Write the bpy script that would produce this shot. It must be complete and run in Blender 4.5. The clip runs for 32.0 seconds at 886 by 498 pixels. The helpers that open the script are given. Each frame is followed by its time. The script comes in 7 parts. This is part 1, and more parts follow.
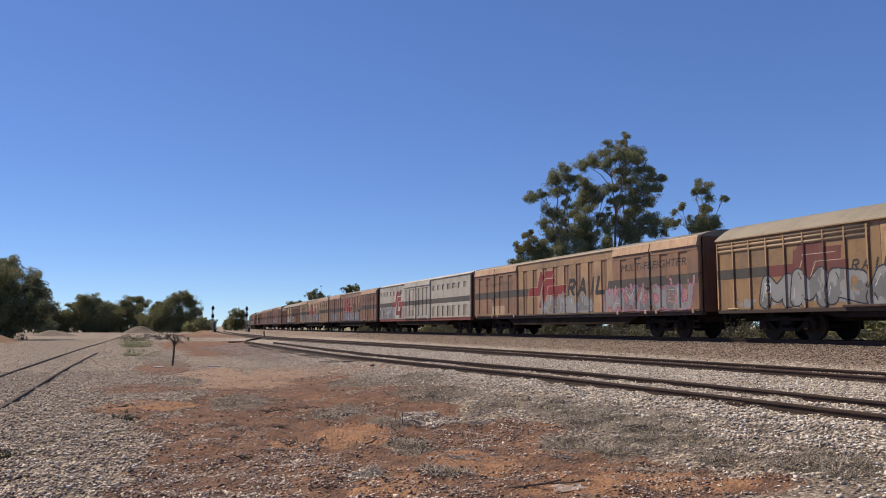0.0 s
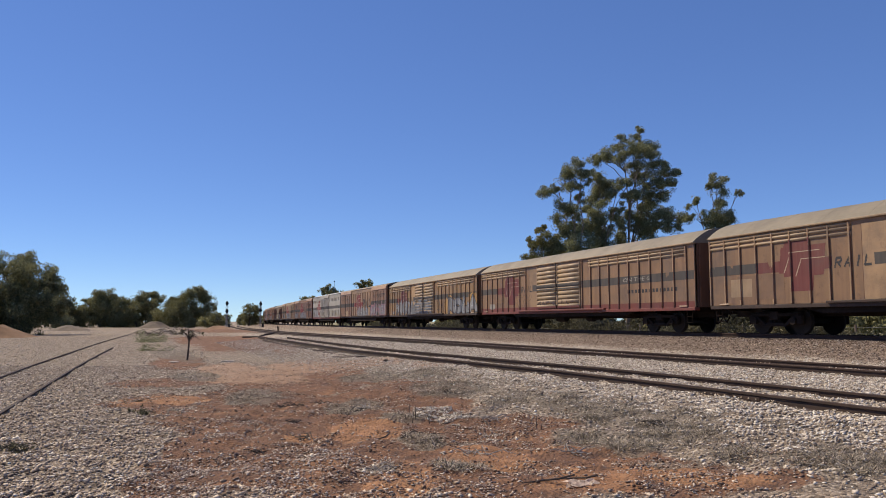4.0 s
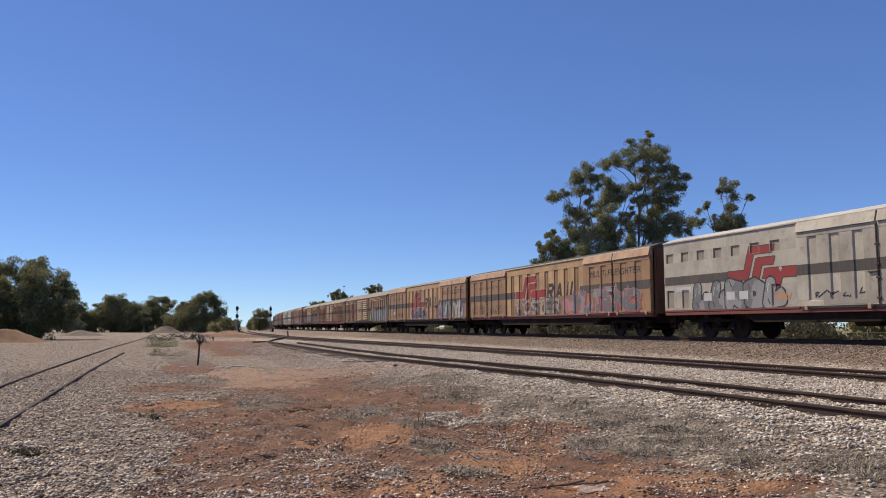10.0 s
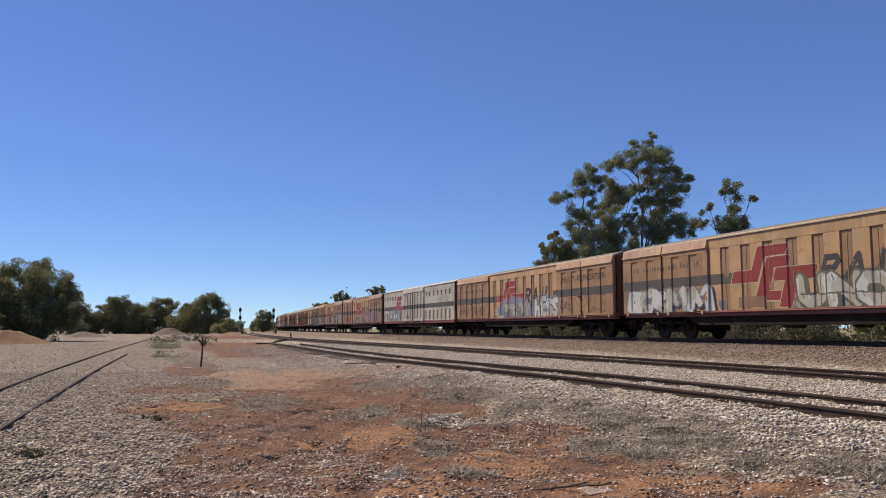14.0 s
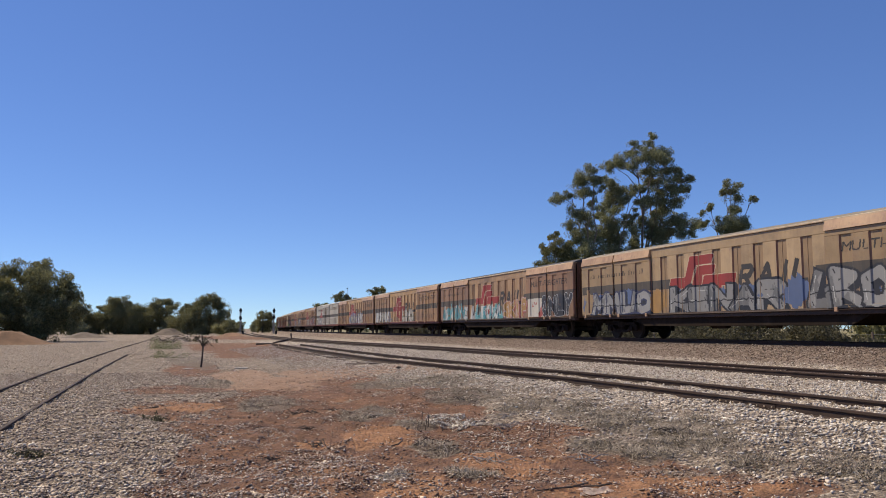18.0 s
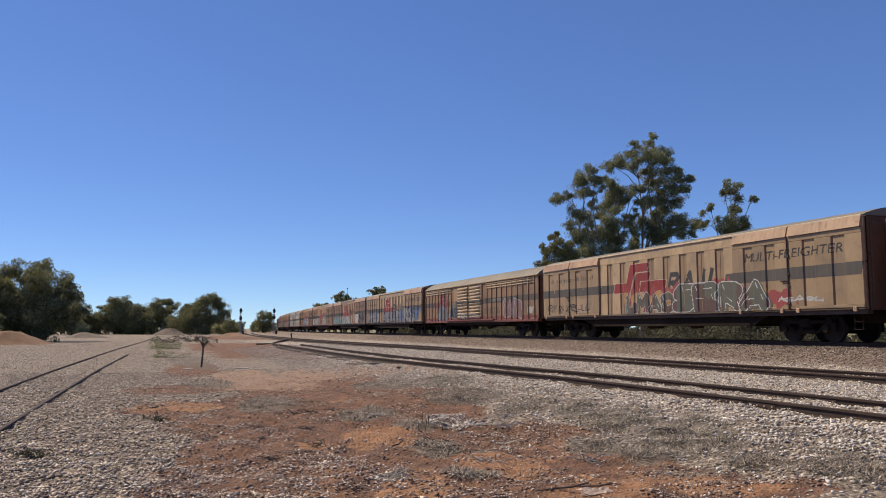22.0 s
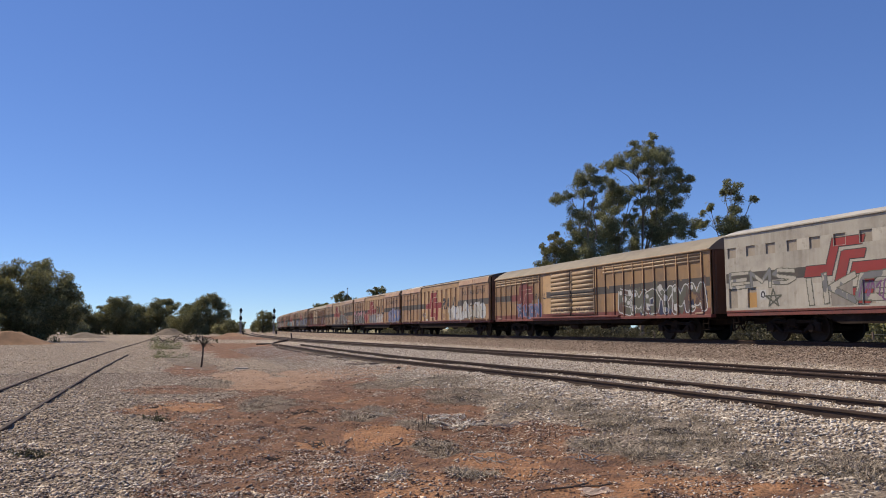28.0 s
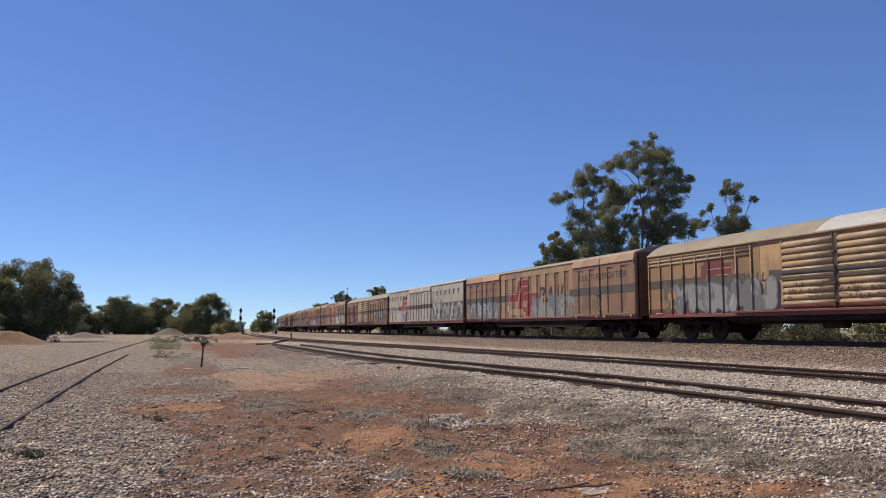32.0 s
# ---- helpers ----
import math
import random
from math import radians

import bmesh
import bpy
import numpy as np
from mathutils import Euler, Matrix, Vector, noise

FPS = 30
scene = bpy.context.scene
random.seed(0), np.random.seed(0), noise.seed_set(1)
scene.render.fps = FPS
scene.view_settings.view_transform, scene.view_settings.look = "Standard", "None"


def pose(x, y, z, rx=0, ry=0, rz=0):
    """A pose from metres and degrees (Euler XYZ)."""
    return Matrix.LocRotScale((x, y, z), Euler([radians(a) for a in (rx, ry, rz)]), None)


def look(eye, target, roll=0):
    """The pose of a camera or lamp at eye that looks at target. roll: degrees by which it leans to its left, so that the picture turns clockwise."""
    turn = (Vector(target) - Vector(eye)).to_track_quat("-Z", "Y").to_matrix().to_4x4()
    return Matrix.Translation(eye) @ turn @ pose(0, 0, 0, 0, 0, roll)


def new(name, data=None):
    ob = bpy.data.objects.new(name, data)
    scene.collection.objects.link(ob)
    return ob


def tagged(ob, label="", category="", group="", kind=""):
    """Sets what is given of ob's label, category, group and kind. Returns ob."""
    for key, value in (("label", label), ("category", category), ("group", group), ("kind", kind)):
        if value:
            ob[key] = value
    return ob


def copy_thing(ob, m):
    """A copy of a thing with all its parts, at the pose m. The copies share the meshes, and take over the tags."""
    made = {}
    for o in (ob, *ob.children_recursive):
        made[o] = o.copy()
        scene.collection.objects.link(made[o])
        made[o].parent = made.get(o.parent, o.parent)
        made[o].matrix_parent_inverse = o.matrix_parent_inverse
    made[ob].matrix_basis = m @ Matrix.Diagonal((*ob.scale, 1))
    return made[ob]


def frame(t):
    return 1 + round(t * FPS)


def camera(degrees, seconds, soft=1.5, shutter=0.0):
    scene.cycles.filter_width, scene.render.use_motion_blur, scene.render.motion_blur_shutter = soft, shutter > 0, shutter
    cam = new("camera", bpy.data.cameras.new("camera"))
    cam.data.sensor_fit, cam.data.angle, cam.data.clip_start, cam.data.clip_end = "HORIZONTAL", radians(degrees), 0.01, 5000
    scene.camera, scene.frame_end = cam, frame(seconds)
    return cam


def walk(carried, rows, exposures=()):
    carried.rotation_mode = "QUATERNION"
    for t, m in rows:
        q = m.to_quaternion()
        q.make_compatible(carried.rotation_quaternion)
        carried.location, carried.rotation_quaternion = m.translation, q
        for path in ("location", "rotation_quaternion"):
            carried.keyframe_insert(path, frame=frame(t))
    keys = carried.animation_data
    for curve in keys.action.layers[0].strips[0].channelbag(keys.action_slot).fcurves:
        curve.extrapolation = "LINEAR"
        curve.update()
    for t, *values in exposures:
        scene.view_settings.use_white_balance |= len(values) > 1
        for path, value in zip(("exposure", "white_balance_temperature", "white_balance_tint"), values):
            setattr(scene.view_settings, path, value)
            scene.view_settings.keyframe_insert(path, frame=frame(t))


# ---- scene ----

# ---- camera: a tripod that pans a little, then rests ----
EYE = (0.0, 0.0, 1.55)
YAW, PITCH = 19.665, 5.807
cam = camera(59.2, 32.0, soft=0.95)
PAN = [(0, 1.900, -0.152), (0.5, 1.752, -0.232), (1, 1.625, -0.330), (1.5, 1.492, -0.402), (2, 1.358, -0.455), (2.5, 1.235, -0.490),
       (3, 1.118, -0.512), (3.5, 1.018, -0.518), (4.5, 0.900, -0.492), (5.5, 0.864, -0.444), (6, 0.860, -0.418), (6.5, 0.854, -0.383),
       (7, 0.850, -0.337), (7.5, 0.822, -0.292), (8, 0.720, -0.258), (8.5, 0.574, -0.226), (9, 0.434, -0.202), (9.5, 0.328, -0.174),
       (10, 0.248, -0.145), (10.5, 0.190, -0.122), (11, 0.144, -0.098), (11.5, 0.110, -0.080), (12, 0.088, -0.075), (13, 0.068, -0.060),
       (14, 0.034, -0.038), (15, 0.020, -0.016), (17, 0.012, 0.0), (20, 0.0, 0.002), (26, -0.010, 0.008), (32, 0.0, 0.005)]
walk(cam, [(t, pose(*EYE, 90 + PITCH + dp, 0, -(YAW + dy))) for t, dy, dp in PAN])

# ---- light: a high clear sun from beyond the near side of the train ----
SUN_EL, SUN_AZ = 50.0, -42.0  # azimuth counted from +Y towards +X
world = bpy.data.worlds.new("sky")
scene.world = world
world.use_nodes = True
wn = world.node_tree.nodes
sky = wn.new("ShaderNodeTexSky")
sky.sky_type, sky.sun_disc = "NISHITA", False
sky.sun_elevation, sky.sun_rotation = radians(SUN_EL), radians(SUN_AZ)
sky.altitude, sky.air_density, sky.dust_density, sky.ozone_density = 4000.0, 1.0, 0.0, 4.0
clear = wn.new("ShaderNodeHueSaturation")
clear.inputs["Hue"].default_value, clear.inputs["Saturation"].default_value = 0.5165, 1.25
even = wn.new("ShaderNodeGamma")
even.inputs["Gamma"].default_value = 0.65
world.node_tree.links.new(sky.outputs[0], even.inputs["Color"])
world.node_tree.links.new(even.outputs[0], clear.inputs["Color"])
air = wn.new("ShaderNodeMix")
air.data_type, air.blend_type = "RGBA", "MULTIPLY"
air.inputs[0].default_value, air.inputs[7].default_value = 1.0, (0.80, 0.97, 1.13, 1.0)
world.node_tree.links.new(clear.outputs[0], air.inputs[6])
world.node_tree.links.new(air.outputs[2], wn["Background"].inputs[0])
wn["Background"].inputs[1].default_value = 0.160
sun = new("sun", bpy.data.lights.new("sun", "SUN"))
sun.data.energy, sun.data.angle, sun.data.color = 3.95, radians(0.5), (1.0, 0.85, 0.61)
_a, _e = radians(SUN_AZ), radians(SUN_EL)
sun.matrix_world = look((0, 0, 60), Vector((0, 0, 60)) - Vector((math.sin(_a) * math.cos(_e), math.cos(_a) * math.cos(_e), math.sin(_e))))
scene.view_settings.exposure = 0.39

# ---- materials ----
MATS = {}


def nodes_of(name):
    m = bpy.data.materials.new(name)
    m.use_nodes = True
    nt = m.node_tree
    return m, nt, nt.nodes["Principled BSDF"]


def link(nt, a, b):
    nt.links.new(a, b)


def noise_node(nt, coord, scale, detail=4.0, rough=0.6, stretch=None):
    n = nt.nodes.new("ShaderNodeTexNoise")
    n.inputs["Scale"].default_value, n.inputs["Detail"].default_value, n.inputs["Roughness"].default_value = scale, detail, rough
    if stretch:
        mp = nt.nodes.new("ShaderNodeMapping")
        mp.inputs["Scale"].default_value = stretch
        link(nt, coord, mp.inputs[0])
        coord = mp.outputs[0]
    link(nt, coord, n.inputs["Vector"])
    return n.outputs["Fac"]


def ramp(nt, fac, stops):
    r = nt.nodes.new("ShaderNodeValToRGB")
    el = r.color_ramp.elements
    while len(el) < len(stops):
        el.new(0.5)
    for e, (p, c) in zip(el, stops):
        e.position, e.color = p, (*c, 1.0) if len(c) == 3 else c
    link(nt, fac, r.inputs[0])
    return r.outputs[0]


def mix(nt, fac, a, b):
    n = nt.nodes.new("ShaderNodeMix")
    n.data_type = "RGBA"
    for sock, v in ((n.inputs[0], fac), (n.inputs[6], a), (n.inputs[7], b)):
        if isinstance(v, (int, float)):
            sock.default_value = v
        elif isinstance(v, tuple):
            sock.default_value = (*v, 1.0)
        else:
            link(nt, v, sock)
    return n.outputs[2]


def bump(nt, bsdf, height, strength, distance):
    b = nt.nodes.new("ShaderNodeBump")
    b.inputs["Strength"].default_value, b.inputs["Distance"].default_value = strength, distance
    link(nt, height, b.inputs["Height"])
    link(nt, b.outputs[0], bsdf.inputs["Normal"])


def k_grey(v):
    return (v, v, v)


def scaled(c, k):
    return tuple(min(1.0, v * k) for v in c)


def paint(name, colour, stain=(0.16, 0.09, 0.055), wear=0.5, rough=0.55, metal=0.0, streak=True, spread=0.22, grime=(0.10, 0.08, 0.07)):
    """Weathered paint: mottling, fine grain, soft run marks, chalky fading and blotches of another colour."""
    if name in MATS:
        return MATS[name]
    m, nt, b = nodes_of(name)
    tc = nt.nodes.new("ShaderNodeTexCoord").outputs["Object"]
    info = nt.nodes.new("ShaderNodeObjectInfo")
    shift = nt.nodes.new("ShaderNodeVectorMath")  # every piece has its own stains
    shift.operation = "MULTIPLY_ADD"
    cmb = nt.nodes.new("ShaderNodeCombineXYZ")
    for k in range(3):
        link(nt, info.outputs["Random"], cmb.inputs[k])
    link(nt, cmb.outputs[0], shift.inputs[0])
    shift.inputs[1].default_value = (31.0, 57.0, 13.0)
    link(nt, tc, shift.inputs[2])
    tc = shift.outputs[0]
    big = noise_node(nt, tc, 0.8, 5.0, 0.65)
    fine = noise_node(nt, tc, 26.0, 3.0, 0.7)
    col = ramp(nt, big, [(0.28, scaled(colour, 1 - spread)), (0.5, colour), (0.75, scaled(colour, 1 + spread * 0.6))])
    col = mix(nt, ramp(nt, fine, [(0.35, k_grey(0.0)), (0.8, k_grey(0.25))]), col, scaled(colour, 0.7))
    if streak:
        run = noise_node(nt, tc, 1.0, 4.0, 0.6, (7.0, 7.0, 0.22))
        where = noise_node(nt, tc, 0.6, 4.0, 0.6)
        mul = nt.nodes.new("ShaderNodeMath")
        mul.operation = "MULTIPLY"
        link(nt, ramp(nt, run, [(0.40, k_grey(0.0)), (0.75, k_grey(1.0))]), mul.inputs[0])
        link(nt, ramp(nt, where, [(0.40, k_grey(0.1)), (0.66, k_grey(min(1.0, wear * 1.1)))]), mul.inputs[1])
        col = mix(nt, mul.outputs[0], col, stain)
        spot = noise_node(nt, tc, 2.6, 7.0, 0.72)
        col = mix(nt, ramp(nt, spot, [(0.585, k_grey(0.0)), (0.68, k_grey(wear * 0.8))]), col, scaled(stain, 0.7))
    blot = noise_node(nt, tc, 0.45, 6.0, 0.72)
    col = mix(nt, ramp(nt, blot, [(0.50, k_grey(0.0)), (0.68, k_grey(wear * 0.7))]), col, grime)
    fade = noise_node(nt, tc, 0.7, 3.0, 0.5)
    col = mix(nt, ramp(nt, fade, [(0.54, k_grey(0.0)), (0.75, k_grey(0.35))]), col, scaled(colour, 1.35))
    hs = nt.nodes.new("ShaderNodeHueSaturation")
    mr = nt.nodes.new("ShaderNodeMapRange")
    mr.inputs[3].default_value, mr.inputs[4].default_value = 0.88, 1.1
    link(nt, info.outputs["Random"], mr.inputs[0])
    link(nt, mr.outputs[0], hs.inputs["Value"])
    link(nt, col, hs.inputs["Color"])
    link(nt, hs.outputs[0], b.inputs["Base Color"])
    b.inputs["Roughness"].default_value, b.inputs["Metallic"].default_value = rough, metal
    if rough > 0.9:  # soot and grease take the shine away
        b.inputs["Specular IOR Level"].default_value = 0.12
    bump(nt, b, fine, 0.25, 0.004)
    MATS[name] = m
    return m


def plain(name, colour, rough=0.7, metal=0.0, spread=0.25, scale=6.0, grain=60.0, islands=0.0, bumped=0.3):
    """Simple mottled surface at two scales, with optional shade from piece to piece."""
    if name in MATS:
        return MATS[name]
    m, nt, b = nodes_of(name)
    tc = nt.nodes.new("ShaderNodeTexCoord").outputs["Object"]
    big = noise_node(nt, tc, scale, 4.0, 0.6)
    fine = noise_node(nt, tc, grain, 3.0, 0.6)
    col = ramp(nt, big, [(0.3, scaled(colour, 1 - spread)), (0.7, scaled(colour, 1 + spread))])
    col = mix(nt, ramp(nt, fine, [(0.4, k_grey(0.0)), (0.8, k_grey(0.4))]), col, scaled(colour, 0.62))
    if islands:
        geo = nt.nodes.new("ShaderNodeNewGeometry")
        hs = nt.nodes.new("ShaderNodeHueSaturation")
        mr = nt.nodes.new("ShaderNodeMapRange")
        mr.inputs[3].default_value, mr.inputs[4].default_value = 1 - islands, 1 + islands
        link(nt, geo.outputs["Random Per Island"], mr.inputs[0])
        link(nt, mr.outputs[0], hs.inputs["Value"])
        link(nt, col, hs.inputs["Color"])
        col = hs.outputs[0]
    link(nt, col, b.inputs["Base Color"])
    b.inputs["Roughness"].default_value, b.inputs["Metallic"].default_value = rough, metal
    bump(nt, b, fine, bumped, 0.01)
    MATS[name] = m
    return m


def stones_mat(name, stops, rough=0.85):
    """Broken stone: each piece its own shade."""
    m, nt, b = nodes_of(name)
    geo = nt.nodes.new("ShaderNodeNewGeometry")
    tc = nt.nodes.new("ShaderNodeTexCoord").outputs["Object"]
    col = ramp(nt, geo.outputs["Random Per Island"], stops)
    fine = noise_node(nt, tc, 45.0, 3.0, 0.7)
    col = mix(nt, ramp(nt, fine, [(0.4, k_grey(0.0)), (0.75, k_grey(0.45))]), col, (0.17, 0.13, 0.11))
    link(nt, col, b.inputs["Base Color"])
    b.inputs["Roughness"].default_value = rough
    return m


def leaf_mat(name, dark, light):
    m, nt, b = nodes_of(name)
    geo = nt.nodes.new("ShaderNodeNewGeometry")
    col = ramp(nt, geo.outputs["Random Per Island"], [(0.0, dark), (0.6, tuple((a + c) / 2 for a, c in zip(dark, light))), (1.0, light)])
    link(nt, col, b.inputs["Base Color"])
    b.inputs["Roughness"].default_value = 0.75
    tr = nt.nodes.new("ShaderNodeBsdfTranslucent")
    link(nt, col, tr.inputs["Color"])
    ms = nt.nodes.new("ShaderNodeMixShader")
    ms.inputs[0].default_value = 0.35
    link(nt, b.outputs[0], ms.inputs[1])
    link(nt, tr.outputs[0], ms.inputs[2])
    link(nt, ms.outputs[0], nt.nodes["Material Output"].inputs[0])
    return m


M_RAIL = plain("rusty_rail", (0.040, 0.0225, 0.017), 0.85, 0.0, 0.3, 3.0, 40.0)
M_RAILTOP = plain("worn_rail_head", (0.10, 0.062, 0.048), 0.6, 0.3, 0.25, 3.0, 40.0)
M_SLEEPER = plain("weathered_timber", (0.17, 0.13, 0.105), 0.9, 0.0, 0.3, 4.0, 50.0)
M_DARK = paint("sooty_underframe", (0.021, 0.0155, 0.013), (0.045, 0.028, 0.02), 0.4, 0.95)
M_BOGIE = paint("grimy_cast_steel", (0.018, 0.0135, 0.0115), (0.045, 0.029, 0.021), 0.35, 0.95)
M_WHEEL = plain("wheel_steel", (0.018, 0.0135, 0.0115), 0.9, 0.0)
M_SOLE_RED = paint("oxide_red_sole", (0.17, 0.045, 0.035), (0.05, 0.02, 0.018), 0.5, 0.6)
M_SOLE_DARK = paint("brown_black_sole", (0.04, 0.024, 0.02), (0.15, 0.07, 0.045), 0.4, 0.7)
M_END = paint("rusty_brown_end", (0.15, 0.075, 0.045), (0.05, 0.028, 0.02), 0.7, 0.7)
M_ROOF_GREY = paint("dusty_grey_roof", (0.23, 0.196, 0.149), (0.16, 0.12, 0.085), 0.6, 0.7, 0.0, False)
M_ROOF_TAN = paint("tan_grey_roof", (0.221, 0.187, 0.14), (0.15, 0.11, 0.08), 0.5, 0.7, 0.0, False)
M_ROOF_DARK = paint("dark_patched_roof", (0.06, 0.058, 0.058), (0.12, 0.1, 0.09), 0.4, 0.75, 0.0, False)
M_ROOF_PALE = paint("pale_cream_roof", (0.478, 0.455, 0.414), (0.3, 0.27, 0.23), 0.35, 0.6, 0.0, False)
M_TRIM = paint("bleached_cream_trim", (0.56, 0.44, 0.31), (0.33, 0.2, 0.13), 0.5, 0.55)
M_HOOD = paint("rust_blotched_hood", (0.428, 0.279, 0.172), (0.17, 0.085, 0.065), 0.95, 0.55, grime=(0.20, 0.10, 0.085))
M_BAND = paint("charcoal_band_paint", (0.058, 0.052, 0.049), (0.16, 0.12, 0.09), 0.45, 0.65)
M_LOGO = paint("faded_red_paint", (0.235, 0.028, 0.025), (0.16, 0.04, 0.03), 0.3, 0.55)
M_LOGO_EDGE = paint("cream_edging", (0.47, 0.38, 0.27), (0.3, 0.22, 0.15), 0.2, 0.6)
M_FAINT = paint("faint_lettering", (0.085, 0.062, 0.048), (0.3, 0.2, 0.12), 0.4, 0.6)
M_LOGO_OLD = paint("old_maroon_paint", (0.15, 0.035, 0.032), (0.22, 0.11, 0.08), 0.5, 0.6)
M_LETTER = paint("dark_lettering_paint", (0.032, 0.03, 0.032), (0.08, 0.06, 0.05), 0.2, 0.6)
M_LOUVRE = paint("louvre_cream", (0.344, 0.251, 0.161), (0.26, 0.13, 0.07), 0.5, 0.55)
GRAF = {k: paint("spray_" + k, c, scaled(c, 0.6), 0.25, 0.45, spread=0.12) for k, c in {
    "navy": (0.03, 0.034, 0.075), "silver": (0.245, 0.243, 0.243), "dull": (0.15, 0.15, 0.152), "white": (0.46, 0.46, 0.455), "black": (0.025, 0.025, 0.03), "blue": (0.085, 0.12, 0.23), "sky": (0.15, 0.215, 0.32),
    "purple": (0.17, 0.075, 0.17), "red": (0.29, 0.065, 0.055), "bone": (0.36, 0.335, 0.285), "moss": (0.10, 0.098, 0.07), "orange": (0.42, 0.20, 0.09), "teal": (0.08, 0.26, 0.29), "pink": (0.40, 0.19, 0.20),
    "green": (0.14, 0.32, 0.12), "grey": (0.2, 0.2, 0.2), "lilac": (0.20, 0.185, 0.26), "mauve": (0.19, 0.115, 0.11), "amber": (0.38, 0.22, 0.075), "brown": (0.10, 0.06, 0.045), "pale": (0.5, 0.47, 0.42)}.items()}
# (wall, door, name): the liveries have weathered differently from wagon to wagon
PALETTES = {
    "gold": (paint("gold_cream_wall", (0.441, 0.287, 0.144), (0.22, 0.115, 0.065), 0.65), paint("tan_gold_door", (0.3, 0.181, 0.0894), (0.19, 0.09, 0.06), 0.8)),
    "tan": (paint("tan_wall", (0.352, 0.228, 0.127), (0.17, 0.09, 0.06), 0.8), paint("brown_tan_door", (0.246, 0.142, 0.0826), (0.14, 0.07, 0.05), 0.85)),
    "pale": (paint("pale_cream_wall", (0.4, 0.287, 0.17), (0.24, 0.15, 0.10), 0.6), paint("pale_door", (0.285, 0.2, 0.114), (0.23, 0.13, 0.085), 0.6)),
    "rust": (paint("rusty_tan_wall", (0.269, 0.158, 0.0959), (0.13, 0.065, 0.045), 0.9), paint("rusty_door", (0.215, 0.107, 0.0605), (0.11, 0.055, 0.042), 0.9)),
    "white": (paint("dirty_white_wall", (0.399, 0.372, 0.323), (0.20, 0.16, 0.12), 0.6), paint("dirty_white_door", (0.387, 0.355, 0.306), (0.19, 0.15, 0.11), 0.65)),
}

# the pressed-in sheets between the ribs are darker and browner than the ribs
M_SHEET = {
    "gold": paint("brown_gold_sheet", (0.281, 0.174, 0.084), (0.18, 0.095, 0.06), 0.8), "tan": paint("brown_tan_sheet", (0.235, 0.141, 0.0779), (0.13, 0.07, 0.05), 0.85),
    "pale": paint("brown_pale_sheet", (0.266, 0.177, 0.101), (0.22, 0.14, 0.09), 0.7), "rust": paint("rusty_sheet", (0.188, 0.0973, 0.0551), (0.10, 0.05, 0.04), 0.9),
    "white": paint("dull_white_sheet", (0.29, 0.25, 0.20), (0.17, 0.13, 0.10), 0.7)}
M_FLANK = paint("red_brown_rib_flank", (0.27, 0.14, 0.085), (0.13, 0.06, 0.042), 0.5, 0.7)  # red-brown for the flanks of ribs, stiles and plain panels
PATCHES = [paint("over_paint_tan", (0.36, 0.255, 0.16), (0.2, 0.12, 0.08), 0.5), paint("over_paint_brown", (0.25, 0.15, 0.09), (0.14, 0.08, 0.06), 0.6), paint("over_paint_grey", (0.27, 0.245, 0.215), (0.16, 0.13, 0.1), 0.5)]


# ---- mesh tools ----
def bm_box(bm, x0, x1, y0, y1, z0, z1, bevel=0.0):
    r = bmesh.ops.create_cube(bm, size=1.0, matrix=Matrix.Translation(((x0 + x1) / 2, (y0 + y1) / 2, (z0 + z1) / 2)) @ Matrix.Diagonal((x1 - x0, y1 - y0, z1 - z0, 1)))
    if bevel:
        edges = list({e for v in r["verts"] for e in v.link_edges})
        bmesh.ops.bevel(bm, geom=edges, offset=bevel, segments=1, affect="EDGES")


def bm_cyl(bm, m, r0, r1, depth, seg=12):
    bmesh.ops.create_cone(bm, cap_ends=True, segments=seg, radius1=r0, radius2=r1, depth=depth, matrix=m)


def mesh_from(name, bm, *mats, smooth=False):
    me = bpy.data.meshes.new(name)
    bm.to_mesh(me)
    bm.free()
    for m in mats:
        me.materials.append(m)
    if smooth:
        for p in me.polygons:
            p.use_smooth = True
    return me


def part(name, data, material, parent, label="", at=None, smooth=False):
    """One mesh object under a thing or a part. data: a bmesh, or a mesh to share."""
    me = data if isinstance(data, bpy.types.Mesh) else mesh_from(name, data, *([material] if material else []), smooth=smooth)
    ob = new(name, me)
    ob.parent = parent
    if at is not None:
        ob.matrix_basis = at if isinstance(at, Matrix) else Matrix.Translation(at)
    if label:
        tagged(ob, label)
    return ob


def boxed(x0, x1, y0, y1, z0, z1, bevel=0.012):
    bm = bmesh.new()
    bm_box(bm, x0, x1, y0, y1, z0, z1, bevel)
    return bm


def raw_mesh(name, verts, faces, mats, index=None):
    me = bpy.data.meshes.new(name)
    me.from_pydata(verts, [], faces)
    for m in mats:
        me.materials.append(m)
    if index is not None:
        me.polygons.foreach_set("material_index", index)
    me.update()
    return me


